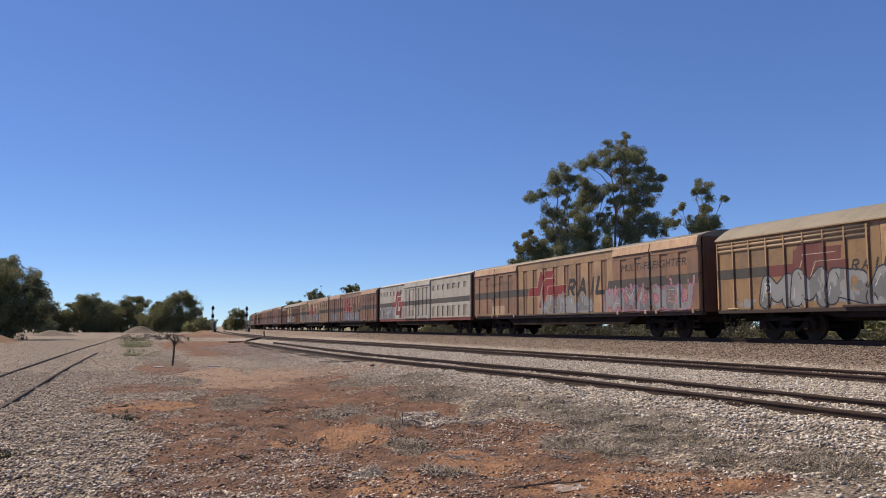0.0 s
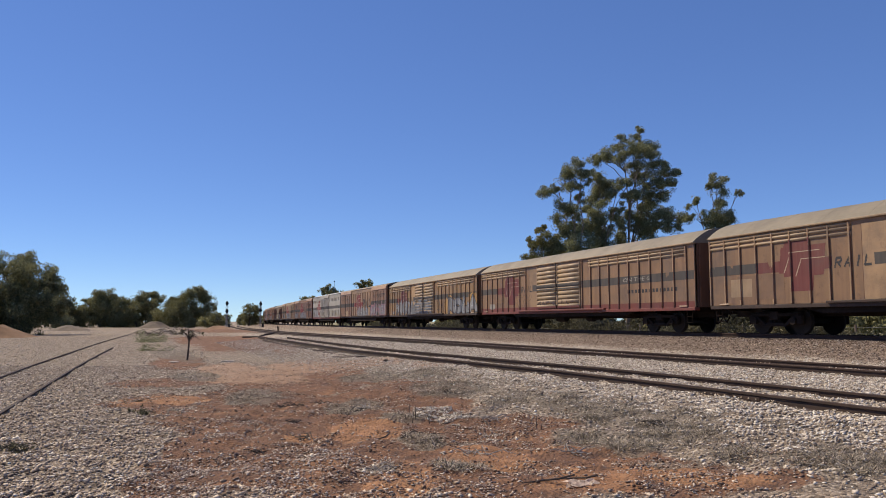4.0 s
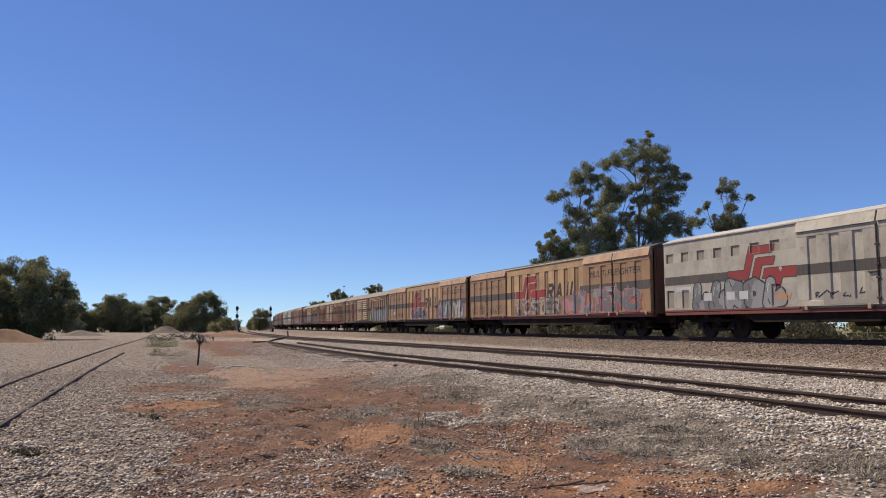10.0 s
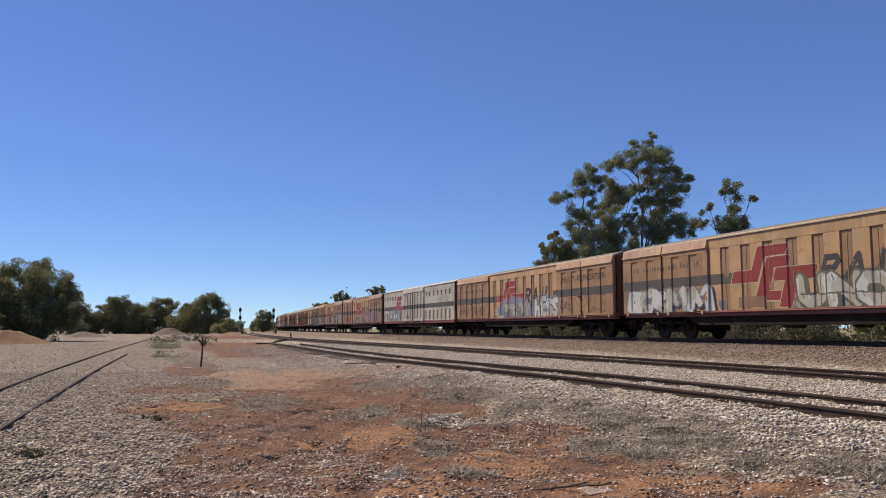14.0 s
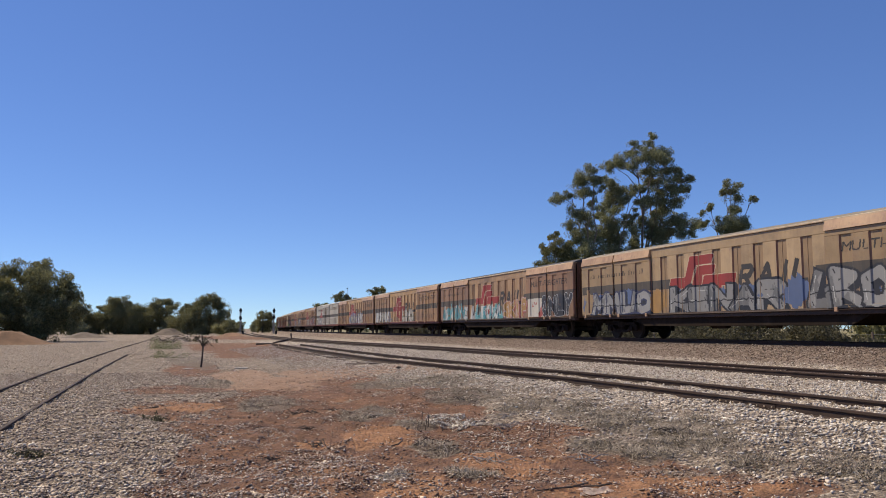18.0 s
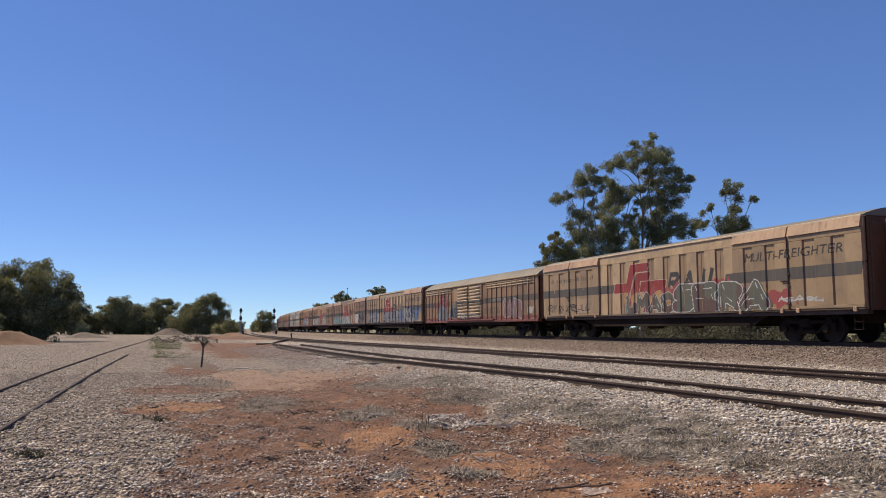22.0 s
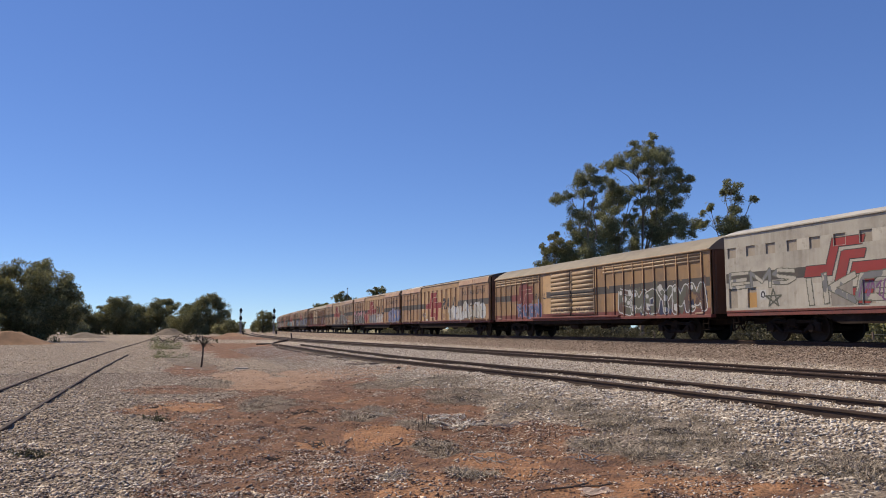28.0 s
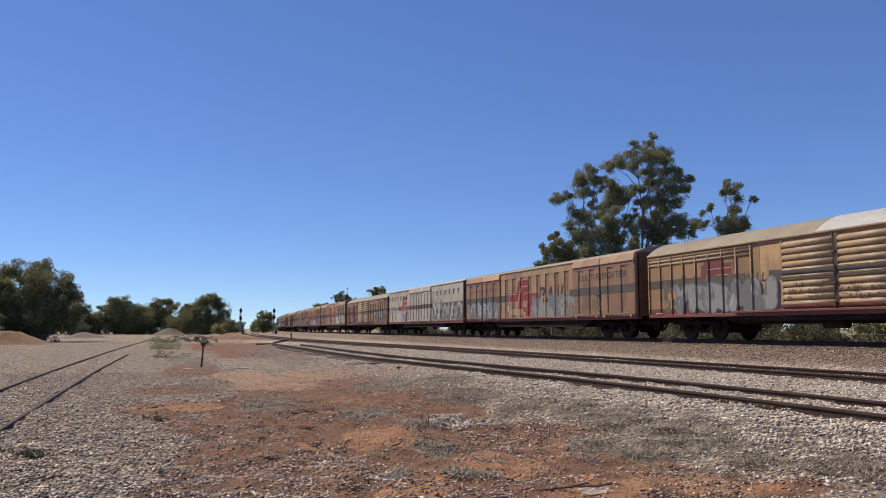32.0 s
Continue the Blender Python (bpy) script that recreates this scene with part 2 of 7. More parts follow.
def sweep(points, profile, closed=True):
    """A profile of (side, up) pairs carried along a line of (x, y, z)."""
    verts, faces, n = [], [], len(profile)
    pts = [Vector(p) for p in points]
    for i, p in enumerate(pts):
        d = (pts[min(i + 1, len(pts) - 1)] - pts[max(i - 1, 0)]).normalized()
        side = Vector((d.y, -d.x, 0)).normalized()
        verts += [tuple(p + side * a + Vector((0, 0, b))) for a, b in profile]
    for i in range(len(pts) - 1):
        for k in range(n if closed else n - 1):
            a, b = i * n + k, i * n + (k + 1) % n
            faces.append((a, b, b + n, a + n))
    if closed:
        faces += [tuple(range(n - 1, -1, -1)), tuple(range((len(pts) - 1) * n, len(pts) * n))]
    return verts, faces


# ---- the plan: the main line runs along +Y, then bends away to +X ----
MAIN_X, RAIL_Z, GRADE = 21.55, 1.116, -0.001
_g = np.linspace(0, 600, 1201)
_kap = np.interp(_g, [0, 40, 90, 150, 230, 600], [0, 0.5378, 0.577, 0.3232, 0.7814, 0.7814]) * 1e-3
_th = np.r_[0, np.cumsum((_kap[1:] + _kap[:-1]) / 2 * 0.5)]
_mid = (_th[1:] + _th[:-1]) / 2
_gx, _gy = np.r_[0, np.cumsum(np.sin(_mid) * 0.5)], np.r_[0, np.cumsum(np.cos(_mid) * 0.5)]


def main_at(s):
    """Place and heading (radians towards +X) of the main line's centre at s metres along it."""
    if s < 0:
        return MAIN_X, s, 0.0
    if s > 600:
        return MAIN_X + _gx[-1] + (s - 600) * math.sin(_th[-1]), _gy[-1] + (s - 600) * math.cos(_th[-1]), _th[-1]
    return MAIN_X + float(np.interp(s, _g, _gx)), float(np.interp(s, _g, _gy)), float(np.interp(s, _g, _th))


def main_x(y):
    return MAIN_X + np.interp(y, _gy, _gx)


def loop_x(y):  # centre of the second track
    return np.interp(y, [-40, 13, 20, 28, 40, 57, 77, 120, 170, 600], [15.1, 15.1, 14.9, 14.65, 14.25, 13.2, 12.3, 13.6, 16.8, 70.0])


def siding_x(y):  # centre of the third track
    return np.interp(y, [-40, 8, 12, 16, 21, 30, 40, 54, 70], [9.6, 9.55, 9.55, 9.45, 9.0, 8.3, 8.25, 8.45, 8.9])


def spur_x(y):  # the buried track on the other side of the camera
    return np.interp(y, [-40, 15, 30, 40, 60, 91, 130, 190], [-3.0, -3.0, -2.95, -2.8, -2.45, -1.5, -0.6, 1.0])


PROFILE_E = [-300, -23, -17.0, -13.6, -11.0, -6.0, -4.6, -2.7, -1.9, 1.9, 4.2, 9, 300]
PROFILE_Z = [0.0, 0.0, 0.03, 0.31, 0.33, 0.40, 0.47, 0.86, 0.95, 0.95, 0.35, 0.2, 0.1]


def ground_z(x, y):
    x, y = np.asarray(x, float), np.asarray(y, float)
    e = x - main_x(y)
    z = np.interp(e, PROFILE_E, PROFILE_Z)
    z = z + np.where(e > -6, GRADE * np.clip(y, 0, 400), 0.0) * np.clip((e + 6) / 3, 0, 1)
    near = np.clip(1 - np.hypot(x, y) / 70, 0, 1)
    z = z + near * (0.025 * np.sin(x * 0.9 + 0.4 * y) * np.sin(y * 0.7) + 0.015 * np.sin(2.3 * x - 1.1 * y))
    rough = np.clip(1 - np.hypot(x - 3, y - 12) / 16, 0, 1)  # hummocks in the trodden earth
    z = z + rough * 0.05 * (np.sin(x * 5.1 + 1.3 * np.sin(y * 2.3)) * np.sin(y * 4.3 + 1.7 * np.sin(x * 1.9)) + 0.6 * np.sin(x * 9.7 + y * 3.1) * np.sin(y * 8.3 - x * 2.2))
    return z


# ---- ground ----
def spaced(stops):
    """Coordinates from (start, step) pairs, the last pair being the end."""
    out, k = [], 0
    for (a, step), (b, _) in zip(stops, stops[1:]):
        n = max(1, round((b - a) / step))
        out += [a + (b - a) * i / n for i in range(n)]
    return np.array(out + [stops[-1][0]])


def blob(x, y, cx, cy, rx, ry, turn=0.0):
    c, s = math.cos(turn), math.sin(turn)
    u, v = (x - cx) * c + (y - cy) * s, -(x - cx) * s + (y - cy) * c
    return np.clip(1.6 - 1.6 * np.hypot(u / rx, v / ry), 0, 1)


def grainy(x, y, seed, size, octaves=4):
    """Value noise from 0 to 1, several octaves deep."""
    out, amp, tot = np.zeros(np.shape(x)), 1.0, 0.0
    for o in range(octaves):
        u, v = np.asarray(x) / size * 2 ** o + 17.3 * o + seed, np.asarray(y) / size * 2 ** o + 5.1 * o
        i, j = np.floor(u), np.floor(v)
        f, h = u - i, v - j
        f, h = f * f * (3 - 2 * f), h * h * (3 - 2 * h)

        def at(a, b):
            q = np.sin(a * 127.1 + b * 311.7 + seed * 74.7) * 43758.5453
            return q - np.floor(q)

        out = out + amp * ((at(i, j) * (1 - f) + at(i + 1, j) * f) * (1 - h) + (at(i, j + 1) * (1 - f) + at(i + 1, j + 1) * f) * h)
        tot, amp = tot + amp, amp * 0.6
    return out / tot


# patches on the ground: centre, half width, half length, turn
EARTH = [(0.2, 16.1, 1.37, 2.03, -0.01), (1.9, 14.4, 2.09, 5.68, -0.13), (2.6, 11.1, 2.30, 3.86, -0.23), (3.5, 9.5, 2.31, 2.52, -0.35), (4.2, 7.8, 1.65, 1.74, -0.49), (4.5, 6.7, 1.65, 1.22, -0.6), (5.1, 6.1, 1.03, 0.60, -0.69), (1.0, 9.2, 1.13, 2.55, -0.11),
         (2.0, 7.9, 1.69, 1.79, -0.25), (3.3, 7.2, 1.64, 1.72, -0.42)]
EARTH += [(0.5, 10.4, 0.47, 1.68, -0.04), (0.6, 8.0, 0.98, 0.91, -0.08), (1.1, 31.4, 1.25, 7.20, -0.04), (3.8, 20.5, 2.57, 7.03, -0.18), (4.6, 15.0, 1.96, 5.36, -0.3), (0.6, 20.9, 1.91, 2.18, -0.03), (4.8, 54.6, 2.02, 20.67, -0.09), (4.6, 10.1, 1.52, 1.78, -0.43),
         (9.0, 125, 4.0, 50, 0.05), (5.5, 60, 4.5, 32, 0.05)]
TAN = [(2.9, 22.7, 2.16, 4.02, -0.13), (6.2, 25.2, 3.72, 2.44, -0.24), (2.5, 26.0, 1.34, 4.98, -0.09), (8.2, 22.2, 1.28, 2.34, -0.35), (5.0, 26.9, 1.93, 3.51, -0.18)]
OCHRE = [(2.8, 10.8, 0.73, 1.22, -0.26), (2.4, 7.4, 0.43, 1.07, -0.31), (3.6, 8.0, 0.77, 0.66, -0.43), (4.6, 8.3, 0.62, 0.39, -0.51), (4.9, 6.8, 0.62, 0.59, -0.63), (0.2, 16.4, 1.19, 1.69, -0.01), (4.0, 6.7, 0.76, 0.68, -0.54), (2.0, 10.7, 0.35, 0.62, -0.19),
         (3.6, 8.7, 0.62, 0.47, -0.39), (5.1, 6.2, 0.66, 0.42, -0.69)]
GRASS = [(5.6, 19.8, 1.26, 1.59, -0.28), (6.8, 18.8, 0.98, 1.94, -0.35), (2.2, 16.7, 0.67, 2.08, -0.13), (1.7, 16.2, 0.33, 1.53, -0.11), (3.5, 13.7, 0.64, 1.55, -0.25), (3.7, 11.7, 0.5, 1.04, -0.31), (3.4, 9.8, 0.51, 0.89, -0.33), (3.9, 9.4, 0.23, 0.43, -0.39),
         (3.1, 7.8, 0.41, 0.34, -0.38), (6.0, 15.6, 1.08, 1.88, -0.37), (6.2, 12.9, 0.81, 1.29, -0.45), (6.6, 11.8, 0.66, 1.52, -0.51)]
GRASS += [(6.6, 10.4, 0.87, 1.8, -0.56), (6.7, 9.0, 0.86, 1.72, -0.64), (5.1, 8.6, 0.48, 0.61, -0.54), (5.5, 8.1, 0.46, 0.8, -0.6), (6.3, 7.8, 0.46, 0.91, -0.68), (6.0, 6.9, 0.62, 0.47, -0.71), (6.5, 6.3, 0.73, 0.71, -0.8), (6.6, 5.9, 0.38, 0.82, -0.85),
         (7.4, 7.8, 0.24, 0.47, -0.76), (5.3, 6.9, 0.48, 0.3, -0.66), (2.3, 7.9, 0.3, 0.43, -0.28), (1.3, 22.8, 0.81, 1.96, -0.06), (1.2, 40, 1.2, 12, 0.05)]


def cover(x, y, spots, seed, fray=0.9, size=1.3):
    """A patch mask whose border is frayed and whose inside is broken."""
    m = np.zeros_like(x)
    for p in spots:
        m = np.maximum(m, blob(x, y, *p))
    q = m + fray * (grainy(x, y, seed, size, 5) - 0.5) * np.clip(m * 5, 0, 1)
    return np.clip((q - 0.18) / 0.5, 0, 1)


def patches(x, y):
    """How much bare red earth, pale trodden earth and dry grass lies at each place."""
    field = np.clip((x - main_x(y) - 7) / 3, 0, 1)  # the paddock beyond the line
    grass = cover(x, y, GRASS, 3.0, 1.3, 0.8)
    return cover(x, y, EARTH, 1.0, 1.1, 1.0), cover(x, y, TAN, 2.0, 0.8, 2.0), grass, field


def ground():
    gx = spaced([(-3000, 400), (-400, 60), (-100, 12), (-30, 3), (-12, 0.5), (-6, 0.14), (12, 0.25), (26, 0.6), (40, 4), (100, 20), (400, 300), (3000, 1)])
    gy = spaced([(-400, 80), (-60, 10), (-10, 2), (2.9, 0.12), (20, 0.22), (34, 0.5), (60, 1.5), (120, 5), (300, 30), (700, 300), (4000, 1)])
    X, Y = np.meshgrid(gx, gy)
    Z = ground_z(X, Y)
    nx, ny = len(gx), len(gy)
    i = np.arange(nx * ny).reshape(ny, nx)
    faces = np.stack([i[:-1, :-1], i[:-1, 1:], i[1:, 1:], i[1:, :-1]], -1).reshape(-1, 4)
    me = bpy.data.meshes.new("ground")
    me.from_pydata(np.stack([X, Y, Z], -1).reshape(-1, 3).tolist(), [], faces.tolist())
    for key, v in zip(("earth", "tan", "grass", "field"), patches(X, Y)):
        me.attributes.new(key, "FLOAT", "POINT").data.foreach_set("value", v.astype(np.float32).ravel())
    me.attributes.new("ochre", "FLOAT", "POINT").data.foreach_set("value", cover(X, Y, OCHRE, 4.0, 2.2, 0.55).astype(np.float32).ravel())
    e = X - main_x(Y)
    bal = np.clip(np.minimum((e + 4.8) / 1.1, (5.0 - e) / 1.5), 0, 1)
    me.attributes.new("ballast", "FLOAT", "POINT").data.foreach_set("value", bal.astype(np.float32).ravel())
    pal = np.clip((X - siding_x(Y) + 2.4) / 1.6, 0, 1) * (Y > 0) * np.clip((-3.5 - e) / 1.0, 0, 1) * np.clip(1.25 - Y / 90, 0, 1)
    me.attributes.new("pale", "FLOAT", "POINT").data.foreach_set("value", pal.astype(np.float32).ravel())
    me.polygons.foreach_set("use_smooth", [True] * len(faces))
    m, nt, b = nodes_of("gravel_and_red_earth")
    pos = nt.nodes.new("ShaderNodeNewGeometry").outputs["Position"]
    big, mid, fine = noise_node(nt, pos, 0.35, 5.0, 0.6), noise_node(nt, pos, 3.0, 5.0, 0.7), noise_node(nt, pos, 38.0, 4.0, 0.7)
    vor = nt.nodes.new("ShaderNodeTexVoronoi")
    vor.inputs["Scale"].default_value = 24.0
    link(nt, pos, vor.inputs["Vector"])
    sep = nt.nodes.new("ShaderNodeSeparateColor")
    link(nt, vor.outputs["Color"], sep.inputs[0])

    def masked(key, base, colour, gain=1.0):
        at = nt.nodes.new("ShaderNodeAttribute")
        at.attribute_name = key
        ad = nt.nodes.new("ShaderNodeMath")
        ad.operation = "MULTIPLY_ADD"
        ad.inputs[1].default_value = 1.0
        link(nt, at.outputs["Fac"], ad.inputs[0])
        ns = nt.nodes.new("ShaderNodeMath")
        ns.operation = "MULTIPLY_ADD"
        ns.inputs[1].default_value, ns.inputs[2].default_value = 1.5, -0.75
        link(nt, mid, ns.inputs[0])
        gate = nt.nodes.new("ShaderNodeMath")
        gate.operation = "MULTIPLY"
        link(nt, ns.outputs[0], gate.inputs[0])
        sq = nt.nodes.new("ShaderNodeMath")
        sq.operation, sq.use_clamp = "MULTIPLY", True
        sq.inputs[1].default_value = 4.0
        link(nt, at.outputs["Fac"], sq.inputs[0])
        link(nt, sq.outputs[0], gate.inputs[1])
        link(nt, gate.outputs[0], ad.inputs[2])
        return mix(nt, ramp(nt, ad.outputs[0], [(0.25, k_grey(0.0)), (0.6, k_grey(gain))]), base, colour)

    gravel = ramp(nt, sep.outputs[0], [(0.0, (0.07, 0.052, 0.038)), (0.35, (0.185, 0.141, 0.106)), (0.75, (0.32, 0.255, 0.198)), (1.0, (0.54, 0.46, 0.375))])
    dust = ramp(nt, big, [(0.3, (0.145, 0.11, 0.08)), (0.7, (0.20, 0.155, 0.115))])
    col = mix(nt, 0.2, gravel, dust)
    red = ramp(nt, mid, [(0.25, (0.075, 0.042, 0.028)), (0.45, (0.155, 0.073, 0.039)), (0.6, (0.23, 0.108, 0.053)), (0.8, (0.32, 0.165, 0.085))])
    soil = noise_node(nt, pos, 0.9, 5.0, 0.65)
    red = mix(nt, ramp(nt, soil, [(0.46, k_grey(0.0)), (0.64, k_grey(0.72))]), red, (0.13, 0.064, 0.04))
    red = mix(nt, ramp(nt, soil, [(0.30, k_grey(0.6)), (0.42, k_grey(0.0))]), red, (0.31, 0.16, 0.08))
    red = mix(nt, ramp(nt, fine, [(0.45, k_grey(0.0)), (0.7, k_grey(0.55))]), red, (0.12, 0.07, 0.048))
    ochre = ramp(nt, mid, [(0.3, (0.27, 0.125, 0.058)), (0.55, (0.37, 0.19, 0.092)), (0.75, (0.43, 0.25, 0.14))])
    tan = ramp(nt, mid, [(0.3, (0.27, 0.165, 0.105)), (0.7, (0.36, 0.235, 0.16))])
    dry = ramp(nt, fine, [(0.3, (0.085, 0.066, 0.052)), (0.55, (0.165, 0.135, 0.105)), (0.75, (0.29, 0.245, 0.195))])
    brown = ramp(nt, sep.outputs[1], [(0.0, (0.08, 0.053, 0.04)), (0.6, (0.19, 0.135, 0.104)), (1.0, (0.38, 0.30, 0.245))])
    pale = ramp(nt, sep.outputs[0], [(0.0, (0.16, 0.122, 0.094)), (0.35, (0.33, 0.27, 0.215)), (0.75, (0.50, 0.425, 0.35)), (1.0, (0.74, 0.66, 0.56))])
    col = masked("pale", col, pale, 0.95)
    col = masked("earth", col, red, 0.95)
    col = masked("ochre", col, ochre, 0.7)
    col = masked("tan", col, tan, 0.85)
    col = masked("grass", col, dry, 0.75)
    col = masked("ballast", col, brown, 0.9)
    straw = ramp(nt, mid, [(0.3, (0.15, 0.13, 0.065)), (0.7, (0.27, 0.235, 0.12))])
    col = masked("field", col, straw)
    lump = noise_node(nt, pos, 4.5, 7.0, 0.78)  # damp, dusty and trodden spots
    dim = nt.nodes.new("ShaderNodeMix")
    dim.data_type, dim.blend_type = "RGBA", "MULTIPLY"
    dim.inputs[0].default_value = 1.0
    link(nt, col, dim.inputs[6])
    link(nt, ramp(nt, lump, [(0.34, k_grey(0.60)), (0.46, k_grey(1.0)), (0.55, k_grey(1.14)), (0.68, k_grey(1.5))]), dim.inputs[7])
    col = dim.outputs[2]
    link(nt, col, b.inputs["Base Color"])
    b.inputs["Roughness"].default_value = 0.95
    hm = nt.nodes.new("ShaderNodeMath")
    hm.operation = "SUBTRACT"
    link(nt, fine, hm.inputs[0])
    link(nt, vor.outputs["Distance"], hm.inputs[1])
    bump(nt, b, hm.outputs[0], 0.9, 0.035)
    me.materials.append(m)
    tagged(new("ground", me), "pinkish grey gravel and bare red earth with dry grass", "ground", kind="structure")


ground()

# ---- tracks ----
RAIL_PROFILE = [(-0.068, 0.0), (0.068, 0.0), (0.068, 0.012), (0.010, 0.03), (0.010, 0.115), (0.035, 0.125), (0.035, 0.155), (0.026, 0.160), (-0.026, 0.160), (-0.035, 0.155), (-0.035, 0.125), (-0.010, 0.115), (-0.010, 0.03), (-0.068, 0.012)]


def track(name, label, line, sleepers, top, short=0):
    """Two rails and their sleepers along line, a list of rail-top points."""
    base = new(name)
    tagged(base, label, "railway track")
    pts = [Vector(p) for p in line]
    sides = []
    for i, p in enumerate(pts):
        d = (pts[min(i + 1, len(pts) - 1)] - pts[max(i - 1, 0)]).normalized()
        sides.append(Vector((d.y, -d.x, 0)))
    for sg in (-1, 1):
        run = [p + s * (sg * 0.7525) - Vector((0, 0, 0.16)) for p, s in zip(pts, sides)]
        if short and sg > 0:  # this rail ends early, sinking into the gravel
            run = run[:short]
            run[-1].z -= 0.16
        v, f = sweep(run, RAIL_PROFILE)
        me = raw_mesh("rail", v, f, [M_RAIL, M_RAILTOP])
        n = len(RAIL_PROFILE)
        for k, poly in enumerate(me.polygons):
            poly.material_index = 1 if top and k % n in (6, 7, 8) and k < (len(run) - 1) * n else 0
        part("rail", me, None, base)
    bm = boxed(-1.25, 1.25, -0.115, 0.115, -0.13, 0.0, 0.01)
    me = mesh_from("sleeper", bm, M_SLEEPER)
    rng = random.Random(len(pts))
    for x, y, z, turn in sleepers:
        part("sleeper", me, None, base, at=pose(x, y, z + rng.uniform(-0.015, 0.015), rng.uniform(-1, 1), rng.uniform(-1, 1), turn + rng.uniform(-1.5, 1.5)))
    return base


def line_of(fx, fz, ys):
    return [(float(fx(y)), float(y), float(fz(y))) for y in ys]


main_line = [(*main_at(s)[:2], RAIL_Z + GRADE * max(0.0, main_at(s)[1])) for s in [*range(-60, 0, 10), *range(0, 420, 5)]]
track("main_track", "main line of rusty rails on raised brown ballast", main_line,
      [(*main_at(s)[:2], RAIL_Z - 0.165 + GRADE * max(0, s), -math.degrees(main_at(s)[2])) for s in np.arange(2, 110, 0.68)], True)
loop_line = line_of(loop_x, lambda y: 0.52, [*range(-30, 10, 8), *range(10, 200, 4)])
loop_track = track("loop_track", "rusty loop track bedded in pale stone ballast", loop_line, [(float(loop_x(y)), y, 0.36, 1.0) for y in np.arange(4, 90, 0.7)], True)
siding_line = line_of(siding_x, lambda y: 0.45, [*range(-30, 4, 6), *np.arange(4, 57, 2)])
siding_track = track("siding_track", "old dark rusty siding track half sunk in stone", siding_line, [(float(siding_x(y)), y, 0.27, 1.5) for y in np.arange(3, 54, 0.72)], False)
spur_line = line_of(spur_x, lambda y: 0.055, [*range(-30, 4, 6), *range(4, 180, 3)])
spur_track = track("spur_track", "disused spur rails nearly buried in gravel", spur_line, [], False, short=23)


def fishplate(base, x, y, z):
    """A bolted rail joint."""
    bm = boxed(-0.02, -0.006, -0.3, 0.3, -0.125, -0.05, 0.003)
    pl = part("fishplate", bm, M_RAIL, base, at=(x, y, z))
    for k in range(4):
        bm = bmesh.new()
        bm_cyl(bm, Matrix.Rotation(radians(90), 4, "Y"), 0.012, 0.010, 0.025, 6)
        part("bolt", bm, M_TRIM, pl, at=(-0.028, -0.24 + 0.16 * k, -0.088))


for y in (9.9, 10.6):
    fishplate(siding_track, float(siding_x(y)) - 0.7525, y, 0.45)
fishplate(siding_track, float(siding_x(10.2)) + 0.7525, 10.2, 0.45)
fishplate(loop_track, float(loop_x(17.0)) + 0.7525, 17.0, 0.52)


def buffer_bend():
    """The torn-up end of the siding, where the rails curl together."""
    base = tagged(new("rail_end", None), "bent upturned rusty rail at the end of the siding", "rail")
    hook = [(7.74, 56.4, 0.27), (7.76, 58.5, 0.24), (7.95, 61.5, 0.22), (8.5, 65.0, 0.24), (9.4, 69.0, 0.28), (10.6, 73.5, 0.33), (11.5, 77.0, 0.35)]
    v, f = sweep(hook, RAIL_PROFILE)
    part("bent_rail", raw_mesh("bent_rail", v, f, [M_RAIL]), None, base)
    v, f = sweep([(12.75, 83.0, 0.3), (12.8, 83.3, 0.62), (12.78, 83.5, 0.98)], [(-0.07, -0.07), (0.07, -0.07), (0.07, 0.07), (-0.07, 0.07)])
    part("rail_stub", raw_mesh("rail_stub", v, f, [M_RAIL]), None, base)


buffer_bend()

# ---- the train: covered vans of one length, in three builds ----
PITCH_LEN, HALF = 22.395, 22.395 / 2
D0, D1 = 0.45, 21.95  # the body's ends, counted from the front coupling
PANEL, RIB, LEAF, LEAF_RIB = -1.402, -1.45, -1.485, -1.535
SLOPE = 0.05  # how far the pressed flanks of ribs and stiles spread
EAVE = {"A": 3.93, "B": 3.58, "C": 3.93}
RIDGE = {"A": 4.24, "B": 4.23, "C": 4.26}
TOP, LEAF_TOP = 3.52, 3.58  # upper ends of pockets and door leaves
POCKETS = [7.35 + 1.135 * i for i in range(8)]
A_RIBS = [(a, b) for a, b in zip([6.42] + [p + 0.25 for p in POCKETS], [p - 0.25 for p in POCKETS] + [16.13])]
A_LEAVES = [(0.45, 3.46), (3.49, 6.42), (16.13, 18.90), (18.93, 21.95)]
B_RIBS = [0.5 + 0.80 * i for i in range(9)] + [13.25 + 0.82 * i for i in range(11)]
B_LEAVES = [(8.42, 10.76), (10.80, 13.14)]
C_LEAVES = [(7.90, 11.06), (11.09, 14.25)]
C_TOP = [0.85 + 1.0 * i for i in range(7)] + [14.85 + 1.02 * i for i in range(7)]
C_LOW = [0.85, 1.85, 6.85] + [14.85 + 1.02 * i for i in range(7)]


def leaf_ribs(d0, d1, n):
    """The raised stiles of a door leaf with n tall pockets."""
    w = (d1 - d0) / (2 * n + 1)
    return [(d0 + 2 * k * w + (0 if k == 0 else -0.03), d0 + (2 * k + 1) * w + (0 if k == n else 0.03)) for k in range(n + 1)]


